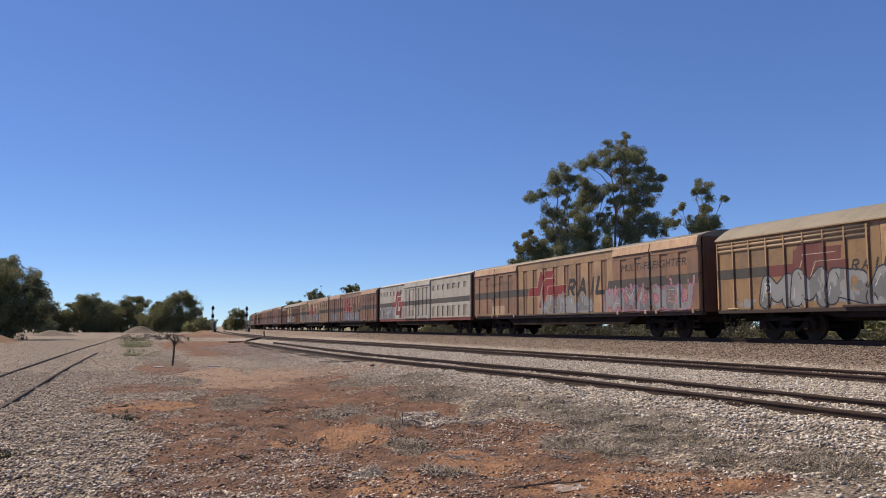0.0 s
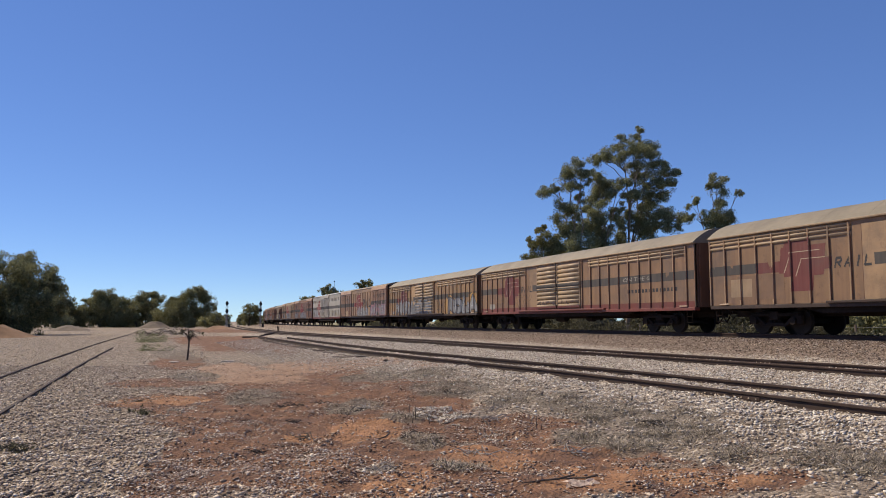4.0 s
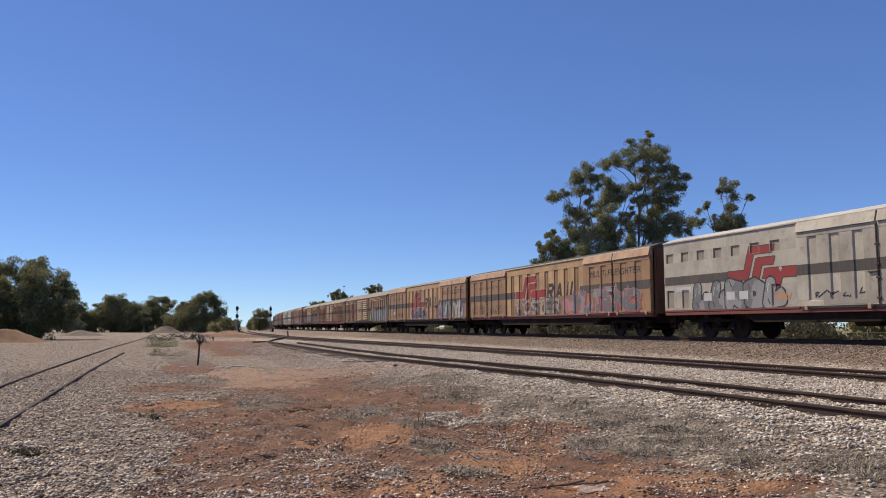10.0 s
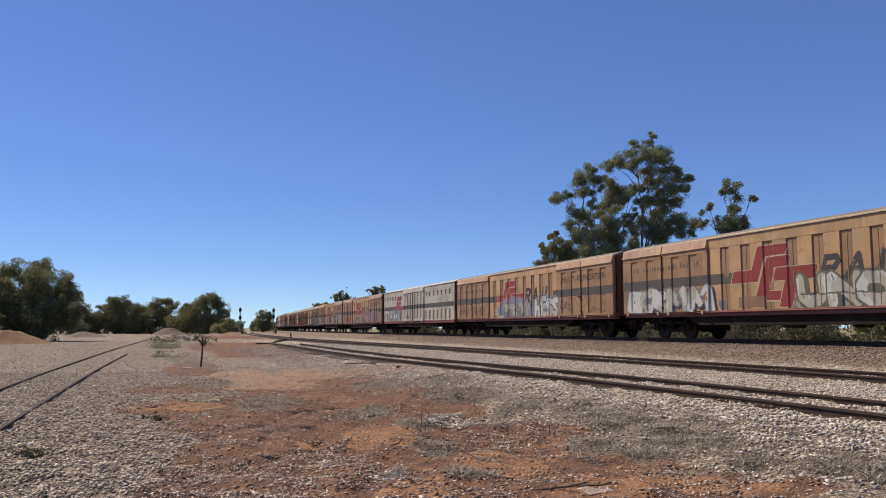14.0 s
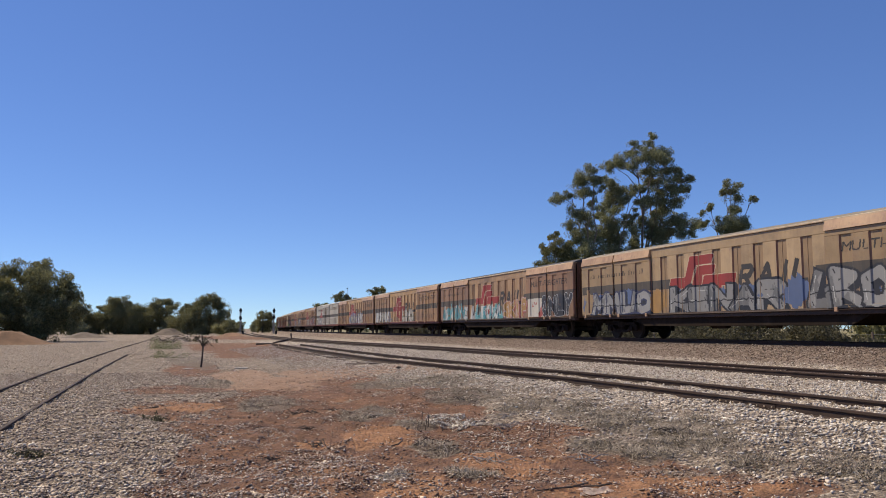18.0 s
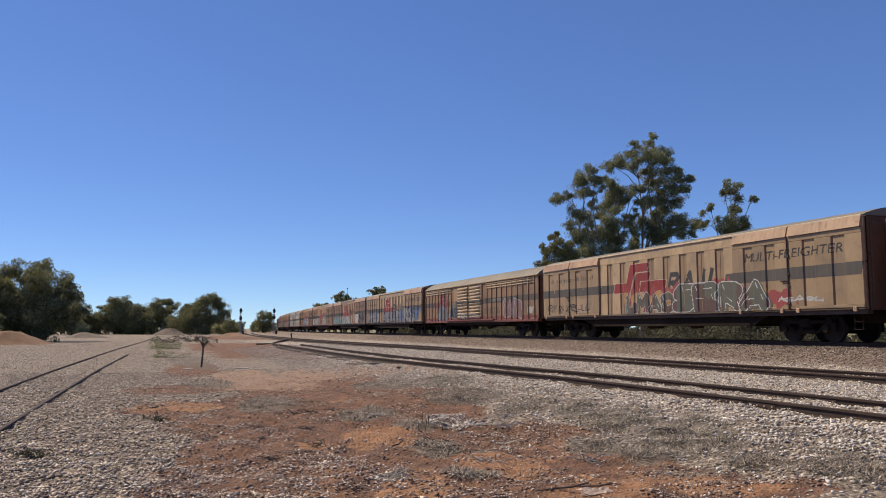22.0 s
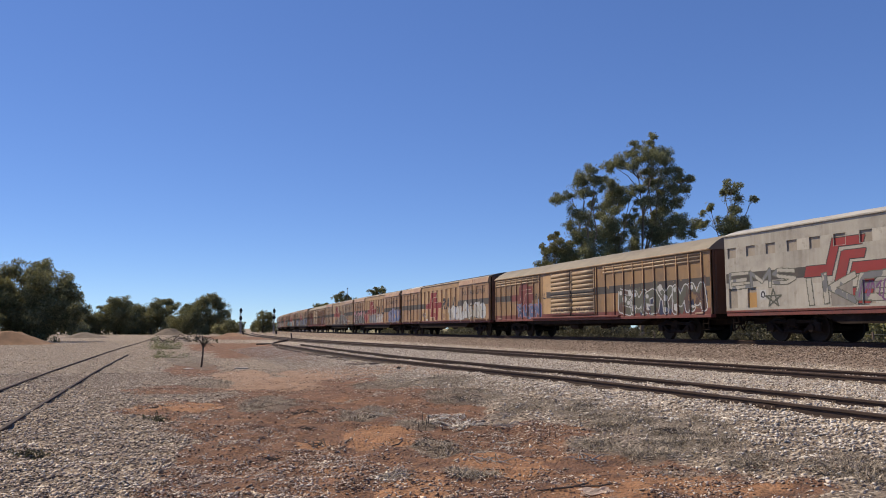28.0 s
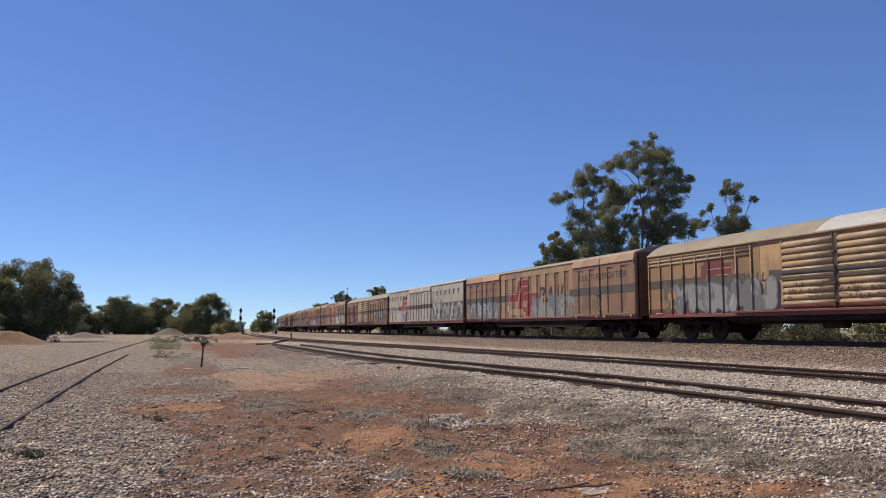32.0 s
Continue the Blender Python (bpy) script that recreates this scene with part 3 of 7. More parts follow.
def relief(kind):
    """The side's raised areas (d0, d1, z0, z1, x), later ones lying over earlier ones."""
    out = []
    if kind == "A":
        out += [(D0, D1, TOP, 3.93, RIB)] + [(a, b, 1.12, TOP, RIB) for a, b in A_RIBS]
        for d0, d1 in A_LEAVES:
            out += [(d0, d1, 1.10, LEAF_TOP, LEAF)] + [(a, b, 1.10, LEAF_TOP, LEAF_RIB) for a, b in leaf_ribs(d0, d1, 2)]
            out += [(d0, d1, 3.40, LEAF_TOP, LEAF_RIB), (d0, d1, 1.10, 1.20, LEAF_RIB)]
    elif kind == "B":
        out += [(7.35, 8.40, 1.12, 3.42, -1.41)] + [(d0, d1, 1.18, 3.46, -1.475) for d0, d1 in B_LEAVES]
        out += [(d - 0.04, d + 0.04, 1.04, 3.46, -1.46) for d in B_RIBS]
    else:
        out += [(D0, 7.9, 1.04, 3.93, RIB), (14.25, D1, 1.04, 3.93, RIB)]
        out += [(d - 0.23, d + 0.23, 3.08, 3.46, PANEL) for d in C_TOP] + [(d - 0.23, d + 0.23, 1.20, 1.93, PANEL) for d in C_LOW]
        for d0, d1 in C_LEAVES:
            out += [(d0, d1, 1.10, LEAF_TOP, LEAF)] + [(a, b, 1.10, LEAF_TOP, LEAF_RIB) for a, b in leaf_ribs(d0, d1, 3)]
            out += [(d0, d1, 3.40, LEAF_TOP, LEAF_RIB), (d0, d1, 1.10, 1.30, LEAF_RIB)]
    return out


SHARED = {}


def shared_box(w, y, h, material, bevel=0.012, name="rib"):
    """A box mesh of that size, made once for each material and size."""
    key = (round(w, 3), round(y, 3), round(h, 3), material.name, name)
    if key not in SHARED:
        if name in ("rib", "stile") and y > 0.2:  # pressed, with sloping flanks
            bm = bmesh.new()
            vs = [bm.verts.new((sx * w / 2, sy * (y / 2 + (SLOPE if sx > 0 else 0)), sz * h / 2)) for sz in (-1, 1) for sx, sy in ((-1, -1), (-1, 1), (1, 1), (1, -1))]
            for q in ((0, 1, 2, 3), (7, 6, 5, 4), (0, 4, 5, 1), (1, 5, 6, 2), (2, 6, 7, 3), (3, 7, 4, 0)):
                bm.faces.new([vs[k] for k in q])
            bmesh.ops.recalc_face_normals(bm, faces=bm.faces[:])
            me = SHARED[key] = mesh_from(name, bm, material)
        else:
            me = SHARED[key] = mesh_from(name, boxed(-w / 2, w / 2, -y / 2, y / 2, -h / 2, h / 2, bevel), material)
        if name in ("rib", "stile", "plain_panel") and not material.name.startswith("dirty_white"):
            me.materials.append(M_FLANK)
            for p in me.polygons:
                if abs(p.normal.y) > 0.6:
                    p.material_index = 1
    return SHARED[key]


def slab(name, parent, d0, d1, z0, z1, x_in, x_out, material, label="", bevel=0.012):
    """A box on the near side, between two stations and two heights."""
    me = shared_box(x_in - x_out, d1 - d0, z1 - z0, material, bevel, name)
    return part(name, me, None, parent, label, at=((x_in + x_out) / 2, HALF - (d0 + d1) / 2, (z0 + z1) / 2))


def roof_mesh(kind, material, trim):
    n = 14
    prof = [(1.5 * (2 * i / n - 1), EAVE[kind] + (RIDGE[kind] - EAVE[kind]) * (1 - abs(2 * i / n - 1) ** 2.1)) for i in range(n + 1)]
    bm = bmesh.new()
    stations = [(D0 - 0.03, 0.0)]
    for i in range(1, 12):  # standing seams
        d = D0 + (D1 - D0) * i / 12
        stations += [(d - 0.03, 0.0), (d - 0.02, 0.006), (d + 0.02, 0.006), (d + 0.03, 0.0)]
    stations.append((D1 + 0.03, 0.0))
    rows = [[bm.verts.new((x, HALF - d, z + up)) for x, z in prof] for d, up in stations]
    for a, b in zip(rows, rows[1:]):
        for i in range(n):
            bm.faces.new((a[i], a[i + 1], b[i + 1], b[i]))
    bm.faces.new(rows[0])
    bm.faces.new(rows[-1])
    bmesh.ops.recalc_face_normals(bm, faces=bm.faces[:])
    return mesh_from("roof", bm, material)


def make_bogie_meshes():
    bm = bmesh.new()
    for sx in (-1.0, 1.0):
        x0, x1 = (sx * 1.0 - 0.07, sx * 1.0 + 0.07)
        bm_box(bm, x0, x1, -0.42, 0.42, 0.28, 0.40, 0.02)
        bm_box(bm, x0, x1, -1.1, 1.1, 0.62, 0.74, 0.02)
        for sy in (-1, 1):
            bm_box(bm, x0, x1, sy * 1.08 - 0.16, sy * 1.08 + 0.16, 0.34, 0.66, 0.03)
            vs = [bm.verts.new((x, sy * y, z)) for x in (x0, x1) for y, z in ((0.36, 0.28), (0.52, 0.28), (0.98, 0.60), (0.82, 0.64))]
            for q in ((0, 1, 2, 3), (7, 6, 5, 4), (0, 4, 5, 1), (1, 5, 6, 2), (2, 6, 7, 3), (3, 7, 4, 0)):
                bm.faces.new([vs[k] for k in q])
    bm_box(bm, -1.1, 1.1, -0.2, 0.2, 0.5, 0.8, 0.03)
    bmesh.ops.recalc_face_normals(bm, faces=bm.faces[:])
    frame_me = mesh_from("bogie", bm, M_BOGIE)
    bm = bmesh.new()
    rot = Matrix.Rotation(radians(90), 4, "Y")
    bm_cyl(bm, rot, 0.085, 0.085, 1.9, 10)
    for sx in (-1, 1):
        bm_cyl(bm, Matrix.Translation((sx * 0.72, 0, 0)) @ rot, 0.46, 0.46, 0.11, 28)
        bm_cyl(bm, Matrix.Translation((sx * 0.675, 0, 0)) @ rot, 0.485, 0.485, 0.03, 28)
        bm_cyl(bm, Matrix.Translation((sx * 0.785, 0, 0)) @ rot, 0.16, 0.12, 0.06, 12)
        for k in range(3):
            bm_box(bm, sx * 0.775 - 0.01, sx * 0.775 + 0.015, -0.02, 0.02, 0.18 if k == 0 else 0.2, 0.36) if k == 0 else None
    wheel_me = mesh_from("wheelset", bm, M_WHEEL)
    bm = bmesh.new()
    for sx in (-1.0, 1.0):
        for dy in (-0.2, 0, 0.2):
            for k in range(4):
                bm_cyl(bm, Matrix.Translation((sx, dy, 0.43 + 0.05 * k)), 0.085, 0.085, 0.028, 8)
    spring_me = mesh_from("springs", bm, M_BOGIE)
    bm = bmesh.new()
    bm_cyl(bm, Matrix.Translation((0, 0, 0.46)) @ rot, 0.13, 0.11, 0.12, 12)
    box_me = mesh_from("axle_box", bm, M_BOGIE)
    return frame_me, wheel_me, spring_me, box_me


BOGIE_ME = make_bogie_meshes()


def running_gear(van):
    for d in (3.3, PITCH_LEN - 3.3):
        bg = part("bogie", BOGIE_ME[0], None, van, "grimy black cast steel bogie", at=(0, HALF - d, 0))
        part("springs", BOGIE_ME[2], None, bg)
        for dy in (-0.9, 0.9):
            for sx in (-1.09, 1.09):
                part("axle_box", BOGIE_ME[3], None, bg, at=(sx, dy, 0))
            w = part("wheelset", BOGIE_ME[1], None, bg)
            w.matrix_parent_inverse = Matrix.Translation((0, dy, 0.46))


def under_parts(van, kind, sole):
    slab("sole_bar", van, D0, D1, 0.90, 1.03, -1.20, -1.44, sole)
    slab("far_sole_bar", van, D0, D1, 0.90, 1.03, 1.44, 1.20, sole)
    bm = bmesh.new()
    bm_box(bm, -0.24, 0.24, -10.7, 10.7, 0.62, 1.02, 0.02)
    part("centre_sill", bm, M_DARK, van)
    deep = {"A": 0.56, "B": 0.72, "C": 0.60}[kind]
    bm = bmesh.new()
    for sx in (-1.30, 1.22):
        pts = [(-6.4, 0.90), (-5.6, deep), (5.6, deep), (6.4, 0.90)]
        vs = [bm.verts.new((sx + o, y, z)) for o in (0, 0.08) for y, z in pts]
        for q in ((0, 1, 2, 3), (7, 6, 5, 4), (0, 4, 5, 1), (1, 5, 6, 2), (2, 6, 7, 3)):
            bm.faces.new([vs[k] for k in q])
    bmesh.ops.recalc_face_normals(bm, faces=bm.faces[:])
    part("girder", bm, M_DARK, van)
    for d in np.arange(1.2, 21.6, 1.7):
        part("cross_bearer", shared_box(2.5, 0.1, 0.2, M_DARK, 0.01, "cross_bearer"), None, van, at=(0, HALF - d, 0.93))
    bm = bmesh.new()
    bm_cyl(bm, Matrix.Translation((-0.75, 1.2, 0.62)) @ Matrix.Rotation(radians(90), 4, "X"), 0.17, 0.17, 0.9, 14)
    part("air_tank", bm, M_DARK, van)
    bm = bmesh.new()
    bm_cyl(bm, Matrix.Translation((-0.65, -1.6, 0.6)) @ Matrix.Rotation(radians(90), 4, "X"), 0.14, 0.14, 0.6, 12)
    bm_box(bm, -0.72, -0.58, -2.6, -1.9, 0.55, 0.62)
    part("brake_cylinder", bm, M_DARK, van)
    for sg in (-1, 1):
        bm = bmesh.new()
        bm_box(bm, -0.11, 0.11, sg * 10.7 - 0.1 if sg < 0 else 10.6, sg * 10.6 if sg < 0 else 10.8, 0.72, 0.98)
        bm_box(bm, -0.09, 0.09, min(sg * 10.7, sg * 11.16), max(sg * 10.7, sg * 11.16), 0.78, 0.94, 0.01)
        bm_box(bm, -0.16, 0.16, min(sg * 10.98, sg * 11.19), max(sg * 10.98, sg * 11.19), 0.74, 0.99, 0.03)
        part("coupler", bm, M_BOGIE, van)
        v, f = sweep([(-0.45, sg * 10.75, 0.8), (-0.47, sg * 10.85, 0.6), (-0.48, sg * 10.98, 0.42), (-0.47, sg * 11.1, 0.5), (-0.45, sg * 11.17, 0.62)], [(-0.025, -0.025), (0.025, -0.025), (0.025, 0.025), (-0.025, 0.025)])
        part("brake_hose", raw_mesh("brake_hose", v, f, [M_BOGIE]), None, van)
        bm = bmesh.new()
        for z in (0.42, 0.66):
            bm_box(bm, -1.38, -1.30, sg * 10.35 - 0.16, sg * 10.35 + 0.16, z, z + 0.02)
        for yy in (-0.16, 0.145):
            bm_box(bm, -1.37, -1.35, sg * 10.35 + yy, sg * 10.35 + yy + 0.015, 0.42, 0.95)
        part("step", bm, M_DARK, van)


def body_parts(van, kind, wall, roof_mat, sheet):
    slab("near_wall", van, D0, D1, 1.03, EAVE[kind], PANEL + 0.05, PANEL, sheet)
    slab("far_wall", van, D0, D1, 1.03, EAVE[kind], 1.44, 1.39, wall)
    for d, sg in ((D0, 1), (D1, -1)):
        e = part("end_wall", shared_box(2.66, 0.06, EAVE[kind] - 1.03, M_END, 0.01, "end_wall"), None, van, "rusty brown end wall", at=(0.05, HALF - d - sg * 0.03, (EAVE[kind] + 1.03) / 2))
        for k in range(5):
            part("stanchion", shared_box(0.07, 0.05, 2.5, M_END, 0.01, "stanchion"), None, e, at=(-1.2 + 0.6 * k, sg * 0.05, 0))
    part("floor", shared_box(2.7, 21.4, 0.05, M_DARK, 0.0, "floor"), None, van, at=(0, 0, 1.05))
    part("roof", roof_mesh(kind, roof_mat, None), None, van)
    slab("cant_rail", van, D0, D1, EAVE[kind] - 0.03, EAVE[kind] + 0.035, -1.29, -1.50, wall if kind == "C" else M_TRIM if kind == "A" else M_LOUVRE)


def door_leaf(van, d0, d1, n, door, low):
    lf = slab("door_leaf", van, d0, d1, 1.10, LEAF_TOP, PANEL + 0.02, LEAF, door)
    ly = HALF - (d0 + d1) / 2

    def on(name, a, b, z0, z1, x0, x1, m, bevel=0.012, label=""):
        part(name, shared_box(x0 - x1, b - a, z1 - z0, m, bevel, name), None, lf, label, at=((x0 + x1) / 2 - (PANEL + 0.02 + LEAF) / 2, HALF - (a + b) / 2 - ly, (z0 + z1) / 2 - (1.10 + LEAF_TOP) / 2))

    for a, b in leaf_ribs(d0, d1, n):
        on("stile", a, b, low, 3.398, LEAF, LEAF_RIB, door)
    on("top_rail", d0, d1, 3.40, LEAF_TOP, LEAF, LEAF_RIB, door)
    on("bottom_rail", d0, d1, 1.10, low - 0.002, LEAF, LEAF_RIB, door)
    bm = bmesh.new()
    w = (d1 - d0) / 2 - 0.02
    vs = [bm.verts.new((x, y, z)) for y in (-w, w) for x, z in ((-0.155, 1.245), (-0.065, 1.585), (0.04, 1.585), (0.04, 1.245))]
    for q in ((0, 1, 2, 3), (7, 6, 5, 4), (0, 4, 5, 1), (1, 5, 6, 2), (2, 6, 7, 3), (3, 7, 4, 0)):
        bm.faces.new([vs[k] for k in q])
    bmesh.ops.recalc_face_normals(bm, faces=bm.faces[:])
    part("hood", bm, M_HOOD if door.name != "dirty_white_door" else door, lf, "sloping sun-bleached hood")
    for a in (d0 + 0.35, d1 - 0.35):
        on("roller_bracket", a - 0.07, a + 0.07, 0.98, 1.13, LEAF_RIB + 0.02, LEAF_RIB - 0.03, M_HOOD, 0.01)
    return lf


def lock_bar(van, d):
    bm = bmesh.new()
    bm_cyl(bm, Matrix.Translation((-1.57, 0, 2.32)), 0.022, 0.022, 2.4, 8)
    for z in (1.3, 1.9, 2.3, 2.9):
        bm_box(bm, -1.585, -1.52, -0.07, 0.07, z - 0.03, z + 0.03, 0.008)
    bm_box(bm, -1.60, -1.54, -0.04, 0.34, 2.06, 2.11, 0.01)
    part("lock_bar", bm, M_SOLE_DARK, van, "dark rusty door locking bar", at=(0, HALF - d, 0))


def build_van(kind, palette, roof_mat, sole):
    van = new("louvre_van" if kind == "B" else "box_van")
    wall, door = PALETTES[palette]
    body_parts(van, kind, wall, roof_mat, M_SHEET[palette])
    under_parts(van, kind, sole)
    if kind == "A":
        slab("header", van, D0, D1, TOP + 0.002, 3.895, PANEL, RIB, wall)
        slab("bottom_rail", van, 6.44, 16.11, 1.035, 1.118, PANEL, RIB - 0.01, sole)
        for a, b in A_RIBS:
            slab("rib", van, a, b, 1.12, TOP, PANEL, RIB, wall)
        for p in POCKETS:
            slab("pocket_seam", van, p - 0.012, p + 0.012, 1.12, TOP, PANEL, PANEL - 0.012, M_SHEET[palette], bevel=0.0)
        for d0, d1 in A_LEAVES:
            door_leaf(van, d0, d1, 2, door, 1.20)
        for d in (3.475, 18.915):
            lock_bar(van, d)
        slab("door_track", van, D0, D1, 1.032, 1.075, RIB - 0.012, RIB - 0.07, sole)
    elif kind == "B":
        for d in B_RIBS:
            slab("rib", van, d - 0.04, d + 0.04, 1.04, 3.50, PANEL, -1.46, wall)
        slab("plain_panel", van, 7.33, 8.40, 1.12, 3.42, PANEL, -1.41, wall)
        bm = bmesh.new()
        bm_cyl(bm, Matrix.Rotation(radians(90), 4, "X"), 0.05, 0.05, 1.0, 8)
        for z in (3.17, 3.33, 3.46):
            for a, b in ((0.5, 6.95), (13.9, 21.45)):
                bm = bmesh.new()
                bm_cyl(bm, Matrix.Rotation(radians(90), 4, "X"), 0.055, 0.055, b - a, 8)
                part("slat", bm, M_LOUVRE, van, at=(-1.40, HALF - (a + b) / 2, z), smooth=True)
        for d0, d1 in B_LEAVES:
            lf = slab("louvre_door", van, d0, d1, 1.16, 3.46, PANEL + 0.02, -1.43, door)
            w = d1 - d0
            key = ("louvre", round(w, 2))
            if key not in SHARED:
                bm = bmesh.new()
                prof = [(0.0, -0.105), (-0.035, -0.095), (-0.075, -0.05), (-0.085, 0.0), (-0.07, 0.05), (-0.03, 0.09), (0.0, 0.1)]
                rr = [[bm.verts.new((x, y, z)) for x, z in prof] for y in (-w / 2 + 0.08, w / 2 - 0.08)]
                for k in range(len(prof) - 1):
                    bm.faces.new((rr[0][k], rr[0][k + 1], rr[1][k + 1], rr[1][k])).smooth = True
                for r in rr:
                    bm.faces.new(r)
                bmesh.ops.recalc_face_normals(bm, faces=bm.faces[:])
                SHARED[key] = mesh_from("louvre", bm, M_LOUVRE)
            for k in range(10):
                part("louvre", SHARED[key], None, lf, at=(-0.03, 0, -1.02 + 0.225 * k))
            for sg in (-1, 1):
                part("stile", shared_box(0.09, 0.08, 2.3, M_LOUVRE, 0.01, "louvre_stile"), None, lf, at=(-0.05, sg * (w / 2 - 0.04), 0))
        lock_bar(van, 10.78)
        slab("door_track", van, 6.0, 15.4, 1.02, 1.10, -1.38, -1.54, sole)
        for d in (1.0, 9.0, 14.0, 21.0):
            slab("lamp_iron", van, d, d + 0.5, 1.06, 1.10, -1.44, -1.47, M_TRIM, bevel=0.005)
    else:
        for a, b in ((D0, 7.88), (14.27, D1)):
            top = [d for d in C_TOP if a < d < b]
            low = [d for d in C_LOW if a < d < b]
            slab("upper_plate", van, a, b, 3.46, 3.895, PANEL, RIB, wall, bevel=0.0)
            slab("middle_plate", van, a, b, 1.93 if low else 1.12, 3.08, PANEL, RIB, wall, bevel=0.0)
            if low:
                slab("lower_plate", van, a, b, 1.12, 1.20, PANEL, RIB, wall, bevel=0.0)
            for cs, z0, z1 in ((top, 3.08, 3.46), (low, 1.20, 1.93)):
                if cs:
                    for p, q in zip([a] + [c + 0.23 for c in cs], [c - 0.23 for c in cs] + [b]):
                        slab("short_rib", van, p, q, z0, z1, PANEL, RIB, wall, bevel=0.0)
            slab("bottom_rail", van, a, b, 1.035, 1.118, PANEL, RIB - 0.01, sole)
        for d0, d1 in C_LEAVES:
            door_leaf(van, d0, d1, 3, door, 1.30)
        lock_bar(van, 11.075)
    running_gear(van)
    return van


# ---- painted markings, laid cell by cell over the relief of the side ----
CELL, CD, CZ = 0.025, 0.40, 1.02
ND, NZ = int(round((22.0 - CD) / CELL)), int(round((3.60 - CZ) / CELL))
GD = CD + CELL * (np.arange(ND) + 0.5)
GZ = CZ + CELL * (np.arange(NZ) + 0.5)
_DD, _ZZ = np.meshgrid(GD, GZ)
WORDS = {}


class Canvas:
    """A side of a van as a sheet of small cells, each with the paint that lies on it."""

    def __init__(self):
        self.lab = np.zeros((NZ, ND), int)
        self.keys = [None]

    def ink(self, group, material):
        if (group, material) not in self.keys:
            self.keys.append((group, material))
        return self.keys.index((group, material))

    def window(self, d0, d1, z0, z1):
        a, b = max(0, int((d0 - CD) / CELL) - 1), min(ND, int((d1 - CD) / CELL) + 2)
        c, e = max(0, int((z0 - CZ) / CELL) - 1), min(NZ, int((z1 - CZ) / CELL) + 2)
        return slice(c, e), slice(a, max(a, b))

    def poly(self, pts, ink):
        p = np.array(pts, float)
        w = self.window(p[:, 0].min(), p[:, 0].max(), p[:, 1].min(), p[:, 1].max())
        x, y = _DD[w], _ZZ[w]
        ins = np.zeros(x.shape, bool)
        for (ax, ay), (bx, by) in zip(p, np.roll(p, -1, 0)):
            if ay != by:
                ins ^= ((ay > y) != (by > y)) & (x < (bx - ax) * (y - ay) / (by - ay) + ax)
        self.lab[w][ins] = ink

    def rect(self, d0, d1, z0, z1, ink, lean=0.0):
        self.poly([(d0, z0), (d1, z0), (d1 + lean * (z1 - z0), z1), (d0 + lean * (z1 - z0), z1)], ink)

    def stroke(self, pts, r, ink):
        for (ax, ay), (bx, by) in zip(pts, pts[1:]):
            w = self.window(min(ax, bx) - r, max(ax, bx) + r, min(ay, by) - r, max(ay, by) + r)
            x, y = _DD[w], _ZZ[w]
            if not x.size:
                continue
            l2 = (bx - ax) ** 2 + (by - ay) ** 2 + 1e-9
            t = np.clip(((x - ax) * (bx - ax) + (y - ay) * (by - ay)) / l2, 0, 1)
            self.lab[w][np.hypot(x - ax - t * (bx - ax), y - ay - t * (by - ay)) < r] = ink

    def block(self, pts, r, ink):
        """A stroke with square ends and rounded joints."""
        last = len(pts) - 2
        for i, ((ax, ay), (bx, by)) in enumerate(zip(pts, pts[1:])):
            l = math.hypot(bx - ax, by - ay) + 1e-9
            ux, uy = (bx - ax) / l * r, (by - ay) / l * r
            p, q = (1 if i == 0 else 0), (1 if i == last else 0)
            self.poly([(ax - p * ux - uy, ay - p * uy + ux), (ax - p * ux + uy, ay - p * uy - ux), (bx + q * ux + uy, by + q * uy - ux), (bx + q * ux - uy, by + q * uy + ux)], ink)
            if i < last:
                self.oval(bx, by, r, r, ink)

    def oval(self, d, z, rd, rz, ink):
        w = self.window(d - rd, d + rd, z - rz, z + rz)
        self.lab[w][np.hypot((_DD[w] - d) / rd, (_ZZ[w] - z) / rz) < 1] = ink

    def word(self, text, d0, d1, z0, h, ink, lean=0.15, bold=0):
        """A word in the built-in face, fitted between two stations; bold: cells by which the strokes grow."""
        if text not in WORDS:
            cu = bpy.data.curves.new("word", "FONT")
            cu.body = text
            ob = new("word", cu)
            me = bpy.data.meshes.new_from_object(ob.evaluated_get(bpy.context.evaluated_depsgraph_get()))
            me.calc_loop_triangles()
            co = np.array([v.co[:2] for v in me.vertices])
            WORDS[text] = (co, [tuple(t.vertices) for t in me.loop_triangles])
            bpy.data.objects.remove(ob)
            bpy.data.meshes.remove(me)
        co, tris = WORDS[text]
        lo, hi = co.min(0), co.max(0)
        q = (co - lo) / (hi - lo)
        d, z = d0 + q[:, 0] * (d1 - d0) + q[:, 1] * h * lean, z0 + q[:, 1] * h
        keep, self.lab = self.lab, np.zeros_like(self.lab)
        for t in tris:
            self.poly([(d[k], z[k]) for k in t], 1)
        mask = self.lab > 0
        for _ in range(bold):
            grown = mask.copy()
            grown[:, 1:] |= mask[:, :-1]
            grown[1:] |= mask[:-1]
            mask = grown
        self.lab = keep
        self.lab[mask] = ink

